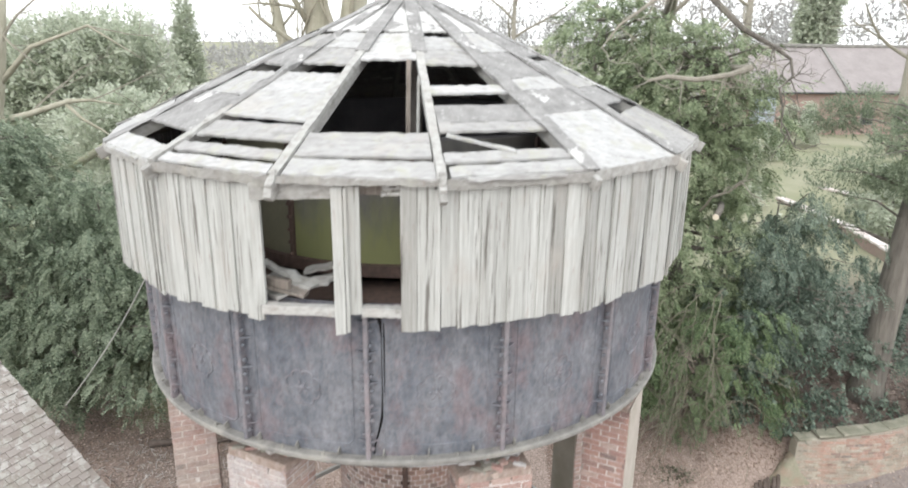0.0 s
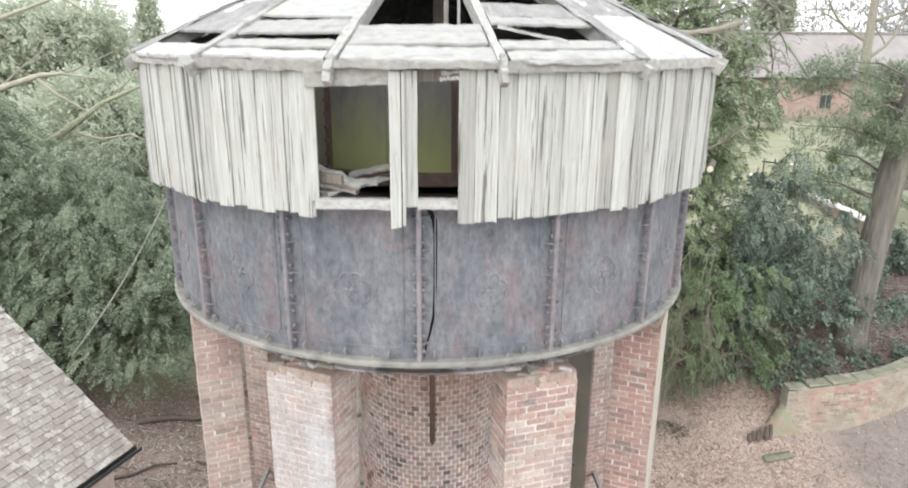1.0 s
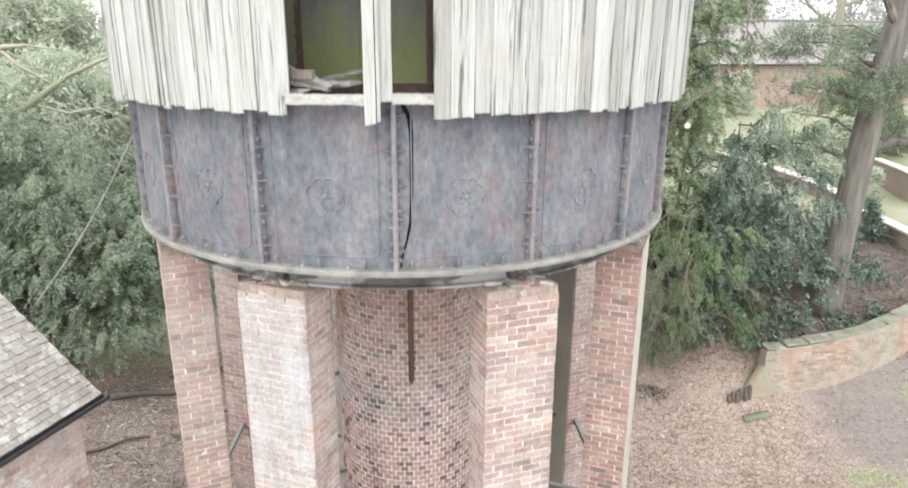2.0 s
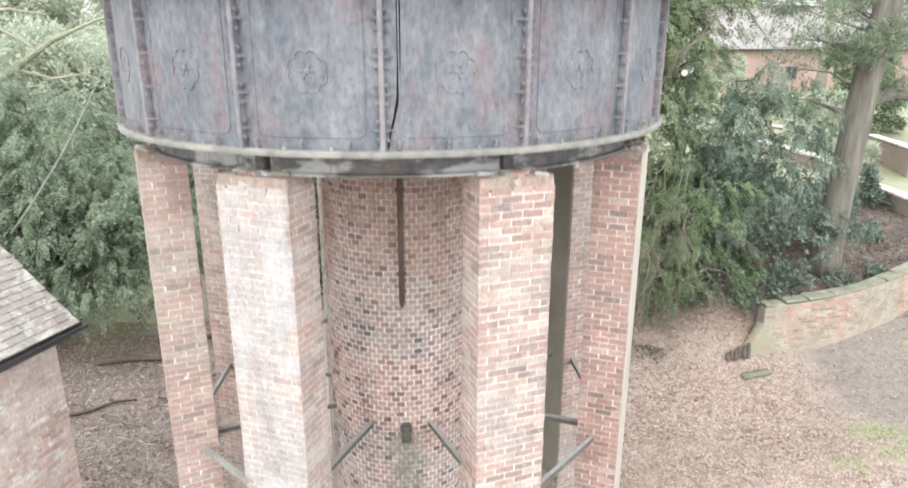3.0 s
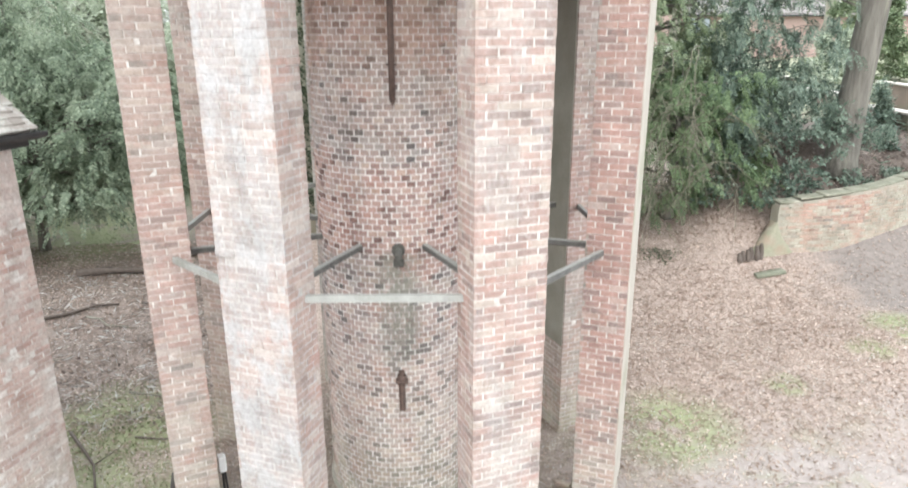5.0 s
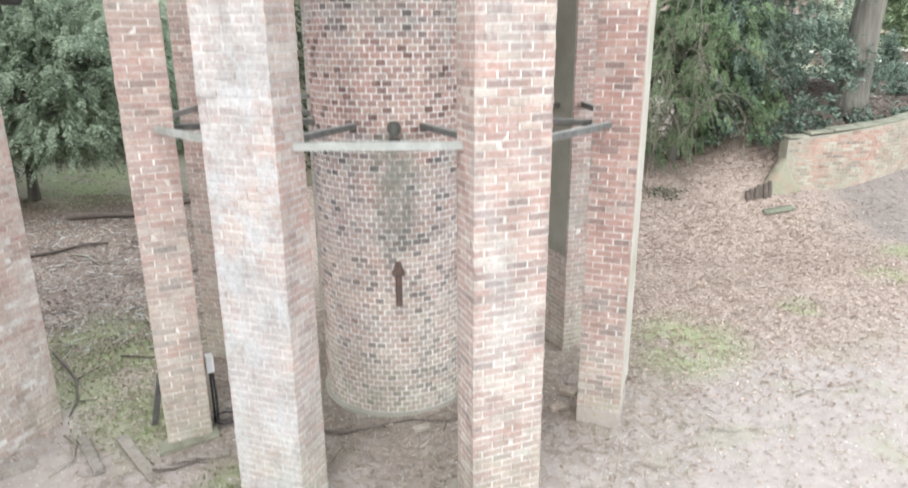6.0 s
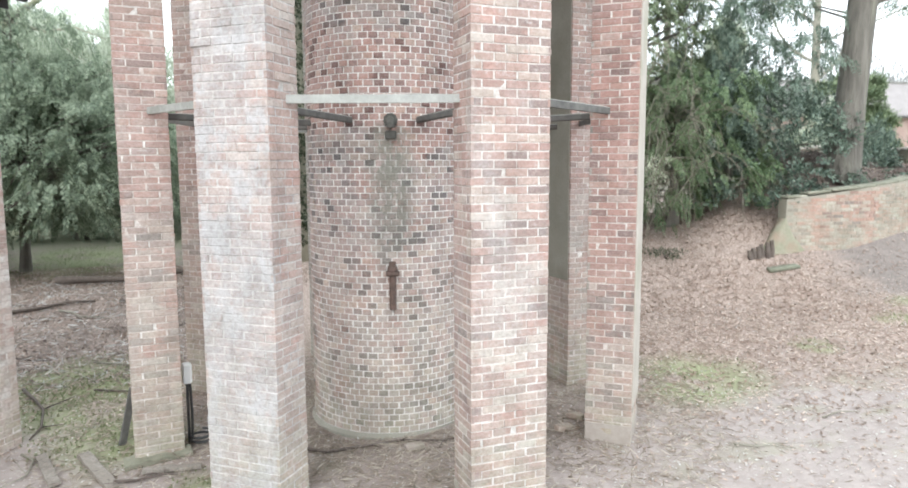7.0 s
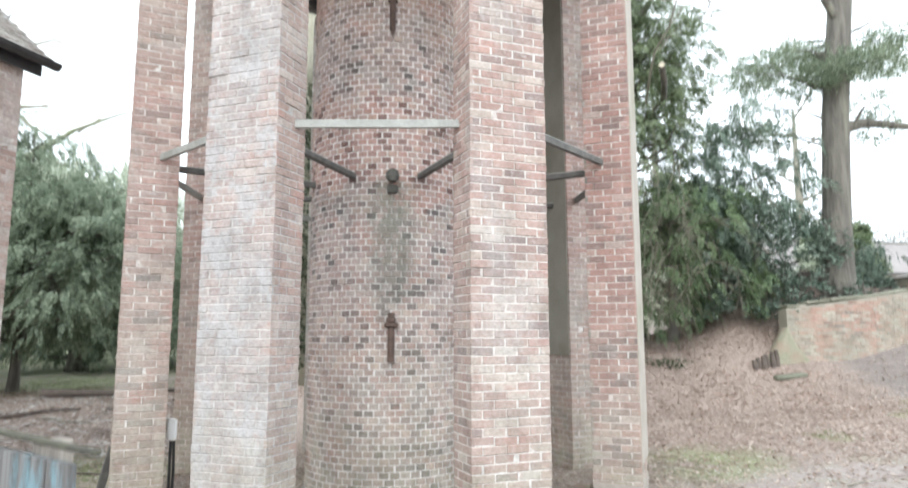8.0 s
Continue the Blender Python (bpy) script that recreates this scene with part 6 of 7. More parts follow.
def arching_boughs():
    """Long bare boughs that spring from the yew's skirt, arch over and hang."""
    r = np.random.default_rng(64)
    o = Vector((6.3, 16.2, 4.5))
    ob = thing("bare_branch", "long pale bare boughs arching from the yew's skirt", "branch", pose(*o))
    for k in range(24):
        a = Vector((r.uniform(5.6, 7.4), r.uniform(15.2, 16.0), r.uniform(2.6, 6.3)))
        way = Vector((r.normal(-0.75, 0.45), r.normal(-0.75, 0.3), 0)).normalized()
        length, lift = r.uniform(1.0, 2.3), r.uniform(0.0, 0.35)
        pts = [a + way * (length * q) + Vector((r.normal(0, 0.03), r.normal(0, 0.03), lift * q * 2 - (0.9 + 0.5 * r.random()) * q * q * length * 0.8)) - o for q in np.linspace(0, 1, 8)]
        bm = bmesh.new()
        tube(bm, pts, [float(v) for v in np.linspace(0.016, 0.004, 8)], 5)
        for j in range(3, 8):
            e = Vector((r.normal(-0.3, 0.4), r.normal(-0.3, 0.3), r.uniform(-0.8, 0.1))) * r.uniform(0.3, 0.7)
            tube(bm, [pts[j], pts[j] + e * 0.5 + Vector((0, 0, 0.04)), pts[j] + e + Vector((0, 0, -0.1))], [0.009, 0.006, 0.003], 4)
        part("bough", bm, M_DULLTWIG, ob)


arching_boughs()


def build_pine():
    bx, by = 11.25, 16.3
    g = float(ground_height(bx, by)) - 0.2
    tree = thing("pine_tree", "tall pine with bare trunk and pale green high branches", "tree", pose(bx, by, g))
    bm = bmesh.new()
    tube(bm, [(-0.25, 0, 0), (-0.15, 0, 0.5), (-0.08, 0, 2.0), (0.12, 0, 5), (0.55, 0.0, 8.5), (0.9, 0.1, 11), (1.2, 0.2, 15)], [0.55, 0.4, 0.35, 0.33, 0.3, 0.26, 0.16], 14)
    part("trunk", bm, M_BARK, tree, "grey fissured trunk", smooth=True)
    part("limb", tube(bmesh.new(), [(0.2, 0, 4.6), (0.9, -0.1, 4.75), (2.2, -0.2, 4.65), (3.6, -0.2, 5.0)], [0.17, 0.12, 0.09, 0.04], 8), M_BARK, tree)
    part("limb", tube(bmesh.new(), [(0.5, 0, 7.4), (-0.2, -0.3, 8.2), (-0.6, -0.4, 9.4)], [0.12, 0.1, 0.04], 8), M_BARK, tree)
    r = np.random.default_rng(77)
    blobs = []
    # (x, y and z ranges, number of tufts) of each bough
    for x0, x1, y0, y1, z0, z1, n in ((10.0, 12.2, 15.4, 16.9, 8.4, 9.5, 8), (10.0, 12.8, 18.0, 19.5, 9.6, 10.2, 8), (12.2, 14.4, 15.8, 17.2, 8.4, 10.2, 6), (12.1, 12.9, 16.0, 17.0, 7.4, 7.9, 2), (9.2, 10.6, 16.8, 18.0, 6.6, 8.0, 3)):
        for k in range(n):
            w = r.uniform(0.4, 0.75)
            blobs.append((r.uniform(x0, x1), r.uniform(y0, y1), r.uniform(z0, z1), w, w, w * 0.34))
    for k in range(5):
        x = 8.7 + 0.55 * k
        blobs.append((x, 16.5 + r.normal(0, 0.2), 8.7 + 0.36 * (x - 8.6), 0.4, 0.3, 0.13))
    for b in blobs:
        start = (0.2 + 0.06 * (b[2] - 5), 0.0, b[2] - g - r.uniform(0.2, 0.9))
        bm = bmesh.new()
        limbs(bm, start, [(b[0] - bx, b[1] - by, b[2] - g)], 0.045)
        part("limb", bm, M_BARK, tree)
    p, d = crown_points(blobs, 3100, 0.7, 0.6)
    part("crown", quads("crown", sprays(p, d, 0.12, 0.014, 9, 0.1, 0.9) - np.array([bx, by, g]), M_PINE), None, tree)


build_pine()



def build_sawn_limb():
    """A bare limb of the yew, sawn off, and a dead bough above it."""
    o = Vector((6.67, 16.5, 7.81))
    limb = thing("sawn_limb", "sawn-off grey yew limb with a pale cut face", "branch", pose(*o))
    tip = Vector((5.775, 14.47, 8.01)) - o
    part("limb", tube(bmesh.new(), [Vector((0, 0, 0)), tip * 0.5 + Vector((0.05, 0, 0.06)), tip], [0.085, 0.075, 0.07], 10), M_BARK, limb, smooth=True)
    way = tip.normalized()
    part("cut_face", tube(bmesh.new(), [tip, tip + way * 0.012], [0.069, 0.064], 14), M_CUT, limb, "pale sawn wood")
    bm = bmesh.new()
    bough = [Vector(p) - o for p in ((6.1, 16.3, 7.7), (5.8, 15.2, 8.1), (5.7, 14.65, 8.42), (5.75, 13.9, 8.7), (5.65, 13.2, 9.05), (5.6, 12.5, 9.25))]
    tube(bm, bough, [0.03, 0.028, 0.025, 0.021, 0.016, 0.008], 7)
    for k in (2, 3, 4):
        bare_branch(bm, bough[k], (0.5 - 0.3 * (k % 2), -0.5, 0.3), 0.8, 0.014, 1, 640 + k, 0.8)
    part("bough", bm, M_TWIG, limb)


# to the left of the tower
c, ln = clumps((-11.9, 19.4), [(-9.4, 18.9, 3.6, 2.8, 1.7, 1.6), (-8.0, 18.6, 4.1, 1.8, 1.5, 1.1), (-7.2, 18.8, 3.2, 1.2, 1.1, 1.0), (-11.6, 18.8, 3.7, 1.6, 1.4, 1.4), (-11.5, 18.2, 2.5, 1.5, 1.3, 1.1), (-10.6, 19.2, 5.2, 1.8, 1.6, 1.0), (-8.3, 17.1, 2.75, 1.6, 0.7, 0.6)], 800, 11, 0.55, 11, 0.4)
evergreen("yew_tree", "broad bluish green yew tree with feathery drooping sprays", (-11.9, 19.4), 6.6, 0.4, c, M_FIR, 0.14, 0.023, 12, 0.45, branches=ln, feathery=True)
c, ln = clumps((-10.6, 19.8), [(-9.8, 19.2, 6.0, 2.0, 1.5, 1.2), (-8.3, 18.9, 5.3, 1.3, 1.2, 0.7), (-10.8, 19.4, 7.3, 1.2, 1.2, 0.6)], 120, 10, 0.55, 19, 0.5, 0.8, 0.2)
evergreen("hemlock_tree", "open feathery evergreen rising above the yew", (-10.6, 19.8), 7.9, 0.14, c, M_FIR, 0.14, 0.021, 12, 0.8, branches=ln, feathery=True)
c, ln = clumps((-14.6, 20.8), [(-14.6, 20.5, 3.8, 3.4, 2.8, 2.2), (-14.4, 20.4, 6.4, 3.0, 2.6, 1.8), (-14.4, 20.6, 8.3, 1.9, 1.8, 1.1)], 760, 11, 0.62, 12, 0.4)
evergreen("yew_tree", "dark evergreen tree behind the outbuilding", (-14.6, 20.8), 9.4, 0.4, c, M_FIR, 0.16, 0.027, 12, 0.45, branches=ln, feathery=True)
c, ln = clumps((-11.8, 26.6), [(-11.8, 26.6, 3.0, 4.0, 1.8, 2.0), (-11.8, 26.6, 4.6, 3.2, 2.2, 1.6), (-6.6, 26.6, 2.6, 2.6, 1.8, 1.8)], 520, 11, 0.65, 17, 0.4)
evergreen("yew_tree", "dark evergreen tree at the back of the yard", (-11.8, 26.6), 6.2, 0.35, c, M_FIR, 0.17, 0.029, 12, 0.45, branches=ln[::2], feathery=True)
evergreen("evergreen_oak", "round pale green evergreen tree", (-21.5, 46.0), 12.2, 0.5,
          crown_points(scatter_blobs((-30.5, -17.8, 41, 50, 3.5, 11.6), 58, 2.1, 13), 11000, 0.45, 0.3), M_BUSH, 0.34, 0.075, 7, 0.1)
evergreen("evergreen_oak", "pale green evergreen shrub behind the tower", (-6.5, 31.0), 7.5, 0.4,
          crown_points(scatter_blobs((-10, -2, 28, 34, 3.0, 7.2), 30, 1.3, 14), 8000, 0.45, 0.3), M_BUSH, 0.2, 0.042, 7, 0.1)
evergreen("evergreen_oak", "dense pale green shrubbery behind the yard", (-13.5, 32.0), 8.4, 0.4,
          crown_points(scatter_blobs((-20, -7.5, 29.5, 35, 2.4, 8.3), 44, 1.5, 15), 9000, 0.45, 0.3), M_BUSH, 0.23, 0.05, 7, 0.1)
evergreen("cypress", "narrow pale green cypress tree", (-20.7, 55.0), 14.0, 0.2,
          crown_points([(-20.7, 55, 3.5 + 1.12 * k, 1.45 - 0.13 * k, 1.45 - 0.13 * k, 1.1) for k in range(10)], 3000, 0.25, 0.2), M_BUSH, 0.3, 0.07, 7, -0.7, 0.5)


def bare_branch(bm, p, d, length, r, depth, seed, bend=0.35, twig=0.62):
    """A forking bare branch; deterministic by seed."""
    rr = np.random.default_rng(seed)
    pts, rad = [Vector(p)], [r]
    d = Vector(d).normalized()
    n = 6
    for k in range(n):
        d = (d + Vector(rr.normal(0, bend * 0.35, 3))).normalized()
        pts.append(pts[-1] + d * length / n)
        rad.append(r * (1 - 0.65 * (k + 1) / n))
    tube(bm, pts, rad, 7 if r > 0.05 else 4)
    if depth:
        for j in range(3 if depth > 1 else 4):
            k = int(rr.integers(2, n + 1))
            way = (d + Vector(rr.normal(0, 0.75, 3))).normalized()
            bare_branch(bm, pts[k], way, length * twig * rr.uniform(0.7, 1.1), rad[k] * 0.65, depth - 1, seed * 7 + j + 1, bend, twig)


def bare_tree(label, x, y, hgt, r, seed, mat, lean=(0, 0), ways=6, first=0.35, depth=3):
    g = float(ground_height(x, y)) - 0.1
    tree = thing("bare_tree", label, "tree", pose(x, y, g))
    bm = bmesh.new()
    top = Vector((lean[0], lean[1], hgt))
    tube(bm, [Vector((0, 0, 0)), top * 0.2 + Vector((0.1, 0, 0)), top * 0.6, top], [r * 1.3, r, r * 0.75, r * 0.3], 10)
    part("trunk", bm, mat, tree, smooth=True)
    rr = np.random.default_rng(seed)
    for k in range(ways):
        bm = bmesh.new()
        t = first + (1 - first) * (k + 0.5) / ways
        q = 2.4 * k + rr.random()
        bare_branch(bm, top * t, (math.cos(q), math.sin(q), rr.uniform(0.3, 1.0)), hgt * 0.38 * rr.uniform(0.7, 1.2), r * 0.42 * (1.2 - 0.6 * t), depth, seed * 13 + k)
        part("branch", bm, mat, tree)
    return tree


def build_twisted_tree():
    """A bare tree whose crooked, lichened boughs hang over the yew."""
    tree = bare_tree("bare tree with crooked lichened boughs over the yew", 6.2, 22.2, 13.5, 0.24, 22, M_TWIG, (0.3, -0.5), 5, 0.6, 2)
    o = Vector((6.2, 22.2, float(ground_height(6.2, 22.2)) - 0.1))
    lines = [([(6.4, 21.8, 12.4), (5.9, 19.0, 13.4), (5.2, 15.4, 12.8), (6.1, 15.1, 11.95), (6.75, 15.0, 11.6), (7.15, 15.0, 11.35), (7.2, 14.9, 11.0), (6.95, 14.9, 10.75), (7.1, 14.9, 10.3), (7.05, 14.8, 10.05), (7.35, 14.8, 9.7)],
              [0.12, 0.1, 0.075, 0.06, 0.045, 0.035, 0.03, 0.026, 0.022, 0.016, 0.008], M_BARK, 11),
             ([(6.4, 21.8, 10.6), (6.9, 18.6, 11.0), (6.5, 15.4, 11.15), (5.9, 15.1, 11.0), (5.2, 15.0, 10.9), (4.6, 15.1, 10.95), (4.2, 15.2, 10.85)],
              [0.11, 0.09, 0.07, 0.06, 0.055, 0.05, 0.035], M_TWIG, 12),
             ([(6.4, 21.8, 11.6), (5.6, 18.0, 13.2), (4.6, 15.8, 12.7), (3.6, 15.6, 12.0), (3.2, 15.5, 11.5)], [0.1, 0.07, 0.05, 0.03, 0.01], M_TWIG, 13)]
    for pts, rad, mat, seed in lines:
        bm = bmesh.new()
        pts = [Vector(p) - o for p in pts]
        tube(bm, pts, rad, 7)
        rr = np.random.default_rng(seed)
        for k in range(2, len(pts)):
            for j in range(3):
                way = Vector((rr.normal(0, 0.7), rr.normal(-0.2, 0.4), rr.normal(-0.35, 0.6)))
                bare_branch(bm, pts[k - 1].lerp(pts[k], rr.random()), way, rr.uniform(0.5, 1.1), 0.016, 1, seed * 50 + 5 * k + j, 0.9, 0.6)
        part("branch", bm, mat, tree)


build_twisted_tree()
build_weed()
build_sawn_limb()
bare_tree("bare tree far behind the garden", 18.0, 44.0, 14.0, 0.3, 23, M_TWIG, (0, 0), 8, 0.3, 3)
bare_tree("bare tree by the barn", 31.0, 48.0, 15.0, 0.35, 24, M_TWIG, (0, 0), 8, 0.3, 3)
bare_tree("bare tree in the far garden", 3.5, 42.0, 13.0, 0.25, 26, M_TWIG, (0, 0), 9, 0.35, 3)
bare_tree("bare tree beyond the yard", -6.0, 46.0, 11.0, 0.25, 27, M_TWIG, (0, 0), 9, 0.35, 3)


def build_forked_tree():
    """A thick many-stemmed bare tree behind the tower."""
    x, y = -3.6, 21.0
    g = float(ground_height(x, y)) - 0.1
    tree = thing("bare_tree", "large bare grey tree with thick forked stems", "tree", pose(x, y, g))
    part("trunk", tube(bmesh.new(), [(0, 0, 0), (0.05, 0, 1.5), (0, 0, 4.5), (0, 0, 8.0), (0, 0, 9.6)], [0.9, 0.7, 0.65, 0.7, 0.6], 14), M_PALEBARK, tree, smooth=True)
    stems = [((-0.05, 0, 8.6), (-0.35, 0.1, 10.6), (-0.5, 0.1, 13.5), 0.5), ((0.1, 0, 8.6), (0.45, 0.1, 10.6), (0.85, 0.1, 13.5), 0.52), ((-0.2, 0, 7.8), (-1.15, 0, 9.8), (-1.75, 0.1, 12.8), 0.22),
             ((0.3, 0, 8.2), (1.5, 0.2, 10.6), (2.2, 0.3, 13.0), 0.16)]
    turn, up = rng.uniform(0, 2 * math.pi, 2600), rng.uniform(0.6, 9.2, 2600)
    way = np.column_stack([np.cos(turn), np.sin(turn), np.zeros(2600)])
    spots = way * (0.72 + 0.16 * rng.random((2600, 1))) + np.column_stack([np.zeros((2600, 2)), up])
    part("ivy", quads("ivy", sprays(spots, way, 0.11, 0.045, 5, 0.5, 0.9), M_IVY), None, tree, "dark ivy round the trunk")
    for k, (a, b, c, r) in enumerate(stems):
        bm = bmesh.new()
        tube(bm, [a, b, c], [r, r * 0.85, r * 0.6], 10)
        for j in range(3):
            bare_branch(bm, Vector(b).lerp(Vector(c), 0.3 * j), (0.5 * (k - 1.5) + 0.3 * j, -0.3, 0.7), 2.6, r * 0.22, 2, 900 + 10 * k + j)
        part("stem", bm, M_PALEBARK, tree, smooth=True)


build_forked_tree()


def build_left_tree():
    """The leaning tree at the edge of the yard with a long mossy limb."""
    x, y = -16.8, 23.5
    g = float(ground_height(x, y)) - 0.1
    tree = thing("bare_tree", "leaning bare grey tree with a long mossy limb", "tree", pose(x, y, g))

    def at(px, pz, py=0.0):
        return (px - x, py, pz - g)
    part("trunk", tube(bmesh.new(), [(0, 0, 0), at(-16.6, 4.0), at(-15.9, 7.9), at(-15.2, 10.8), at(-14.6, 13.5)], [0.5, 0.4, 0.34, 0.3, 0.2], 12), M_PALEBARK, tree, smooth=True)
    line = [at(-16.7, 4.7), at(-15.2, 5.75), at(-13.8, 6.75, -0.2), at(-12.3, 7.7, -0.3), at(-11.0, 8.6, -0.3), at(-9.6, 9.2, -0.3), at(-8.4, 9.45, -0.2)]
    limb = part("limb", tube(bmesh.new(), line, [0.24, 0.2, 0.16, 0.125, 0.075, 0.045, 0.02], 9), M_MOSSBARK, tree, "mossy grey limb", smooth=True)
    fluff = np.concatenate([np.array([Vector(a).lerp(Vector(b), q) for q in rng.random(110)]) for a, b in zip(line[:4], line[1:5])])
    ivy = sprays(fluff + rng.normal(0, 0.12, fluff.shape), rng.normal(size=fluff.shape), 0.07, 0.02, 5, 0.2, 0.9)
    part("moss", quads("moss", ivy, M_BUSH), None, limb, "tufts of moss and ivy")
    part("limb", tube(bmesh.new(), [at(-16.0, 8.6), at(-14.4, 9.0), at(-13.0, 9.45), at(-12.3, 9.5), at(-11.2, 9.35)], [0.13, 0.11, 0.09, 0.05, 0.02], 7), M_PALEBARK, tree, smooth=True)
    part("limb", tube(bmesh.new(), [at(-13.1, 9.35), at(-12.6, 8.85), at(-12.0, 8.5), at(-11.6, 8.2)], [0.07, 0.055, 0.04, 0.02], 6), M_PALEBARK, tree, smooth=True)
    part("limb", tube(bmesh.new(), [at(-15.6, 9.6), at(-14.0, 11.2), at(-12.0, 11.9), at(-10.4, 10.9)], [0.12, 0.08, 0.05, 0.015], 6), M_PALEBARK, tree, smooth=True)
    part("limb", tube(bmesh.new(), [at(-12.3, 7.7, -0.3), at(-11.2, 7.4, -0.3), at(-10.3, 7.55, -0.2), at(-9.4, 7.2, -0.2)], [0.06, 0.045, 0.03, 0.012], 6), M_PALEBARK, tree, smooth=True)
    for k, (p, d, s) in enumerate(((at(-14.4, 9.0), (0.7, 0.2, 0.6), 0.05), (at(-12.3, 9.5), (0.9, 0.1, 0.2), 0.035), (at(-15.2, 10.8), (0.6, 0, 0.6), 0.07), (at(-11.0, 8.6), (0.7, 0.1, 0.7), 0.035), (at(-12.0, 11.9), (0.7, 0, -0.2), 0.03), (at(-11.2, 7.4), (0.5, 0, -0.6), 0.02))):
        bm = bmesh.new()
        bare_branch(bm, p, d, 2.6, s, 3, 700 + k)
        part("branch", bm, M_TWIG, tree)


build_left_tree()


# ---- barn and far woods ----
def build_barn():
    m = pose(24.4, 58.0, 0, 0, 0, 4)
    barn = thing("barn", "long red brick barn with grey slate roof", "barn", m)
    part("wall", boxed(pose(16, 4.5, 5.0), 32, 9, 5.2), M_BARNWALL, barn)
    for x0, x1, lift in ((-0.4, 8.6, 0.0), (8.62, 32.4, 0.12)):
        roof = bmesh.new()
        for x in (x0, x1):
            roof.faces.new([roof.verts.new((x, y, z + lift)) for y, z in ((-0.5, 7.45), (4.5, 10.9), (9.5, 7.45), (9.5, 7.6), (4.5, 11.1), (-0.5, 7.6))])
        bmesh.ops.bridge_loops(roof, edges=roof.edges)
        bmesh.ops.recalc_face_normals(roof, faces=roof.faces)
        part("roof", roof, M_SLATE, barn)
    part("verge", beam((8.6, -0.5, 7.72), (8.6, 4.5, 11.2), 0.3, 0.1), M_RIM, barn, "pale roof verge")
    part("ridge", boxed(pose(16, 4.5, 11.25), 32.8, 0.4, 0.25, 0.05), M_RIM, barn, "pale ridge tiles")
    part("gutter", boxed(pose(16, -0.55, 7.5), 32.8, 0.14, 0.14, 0.04), M_GUTTER, barn)
    part("door", boxed(pose(1.6, -0.04, 5.6), 2.1, 0.1, 3.4, 0.02), M_BLUE, barn, "pale blue barn door")
    for x in (5.6, 10.8, 15.5, 20, 25, 29.5):
        win = part("window", boxed(pose(x, -0.03, 5.5), 1.2, 0.1, 1.3, 0.02), M_TIE, barn)
        for sx in (-0.28, 0.28):
            part("pane", boxed(pose(x + sx, -0.1, 5.5), 0.46, 0.04, 1.1), M_GUTTER, win)


M_BARNWALL = plain("barn_brick", (0.4, 0.28, 0.25), (0.45, 0.335, 0.3), 1.2, 0.9, fine=12)
M_SLATE = plain("barn_slate", (0.27, 0.245, 0.24), (0.34, 0.31, 0.305), 1.0, 0.8, fine=8)
M_BLUE = plain("blue_paint", (0.42, 0.48, 0.56), (0.48, 0.53, 0.59), 2, 0.6)
build_barn()


M_OLDWALL = plain("old_wall_brick", (0.34, 0.25, 0.22), (0.26, 0.21, 0.18), 1.5, 0.95, fine=14, third=(0.3, 0.3, 0.22))


def terrace_wall(a, b, top, label):
    """A garden wall with a pale coping, from a to b."""
    a, b = Vector((*a, 0)), Vector((*b, 0))
    za, zb = float(ground_height(a.x, a.y)) - 0.3, float(ground_height(b.x, b.y)) - 0.3
    wall = thing("garden_wall", label, "garden wall", pose(a.x, a.y, za))
    d = b - a
    low = min(za, zb) - za
    high = top - za - low
    part("wall_body", beam((0, 0, low + high / 2), (d.x, d.y, low + high / 2), 0.35, high, 0.01), M_OLDWALL, wall)
    n = max(2, round(d.length / 1.1))
    for k in range(n):
        p, q = d * (k / n), d * ((k + 0.985) / n)
        z = top - za + 0.045 + rng.normal(0, 0.008)
        part("coping_stone", beam((p.x, p.y, z), (q.x, q.y, z), 0.5, 0.09, 0.015), M_MORTAR, wall)


terrace_wall((17.1, 34.8), (17.6, 29.5), 3.8, "brick terrace wall with pale stone coping")
terrace_wall((17.62, 29.4), (17.2, 24.0), 3.8, "curving brick terrace wall with pale coping")
terrace_wall((20.7, 37.6), (22.0, 34.2), 3.8, "short brick garden wall with pale coping")
terrace_wall((24.6, 33.2), (23.4, 28.6), 3.75, "far brick garden wall with pale coping")
terrace_wall((16.9, 23.4), (16.3, 18.5), 3.6, "brick garden wall with broad pale coping")
c, ln = boughs((20.5, 31.0), 2.6, 6.0, taper(1.5, 1.9, 0.7), 16, 160, 71, 0.2, 0.3)
evergreen("evergreen_bush", "rounded green garden bush", (20.5, 31.0), 6.0, 0.1, c, M_BUSH, 0.16, 0.04, 7, 0.1, category="bush", branches=ln[::3])
c, ln = boughs((25.5, 36.0), 2.8, 8.0, taper(2.2, 2.6, 1.2), 20, 200, 72, 0.2, 0.3)
evergreen("evergreen_bush", "tall dark green garden bush before the barn", (25.5, 36.0), 8.0, 0.15, c, M_YEW, 0.2, 0.045, 7, 0.1, category="bush", branches=ln[::3])
c, ln = boughs((13.6, 27.0), 2.2, 4.6, taper(1.3, 1.6, 0.7), 14, 150, 73, 0.2, 0.3)
evergreen("evergreen_bush", "pale green garden shrub", (13.6, 27.0), 4.6, 0.1, c, M_BUSH, 0.15, 0.035, 7, 0.1, category="bush", branches=ln[::3])


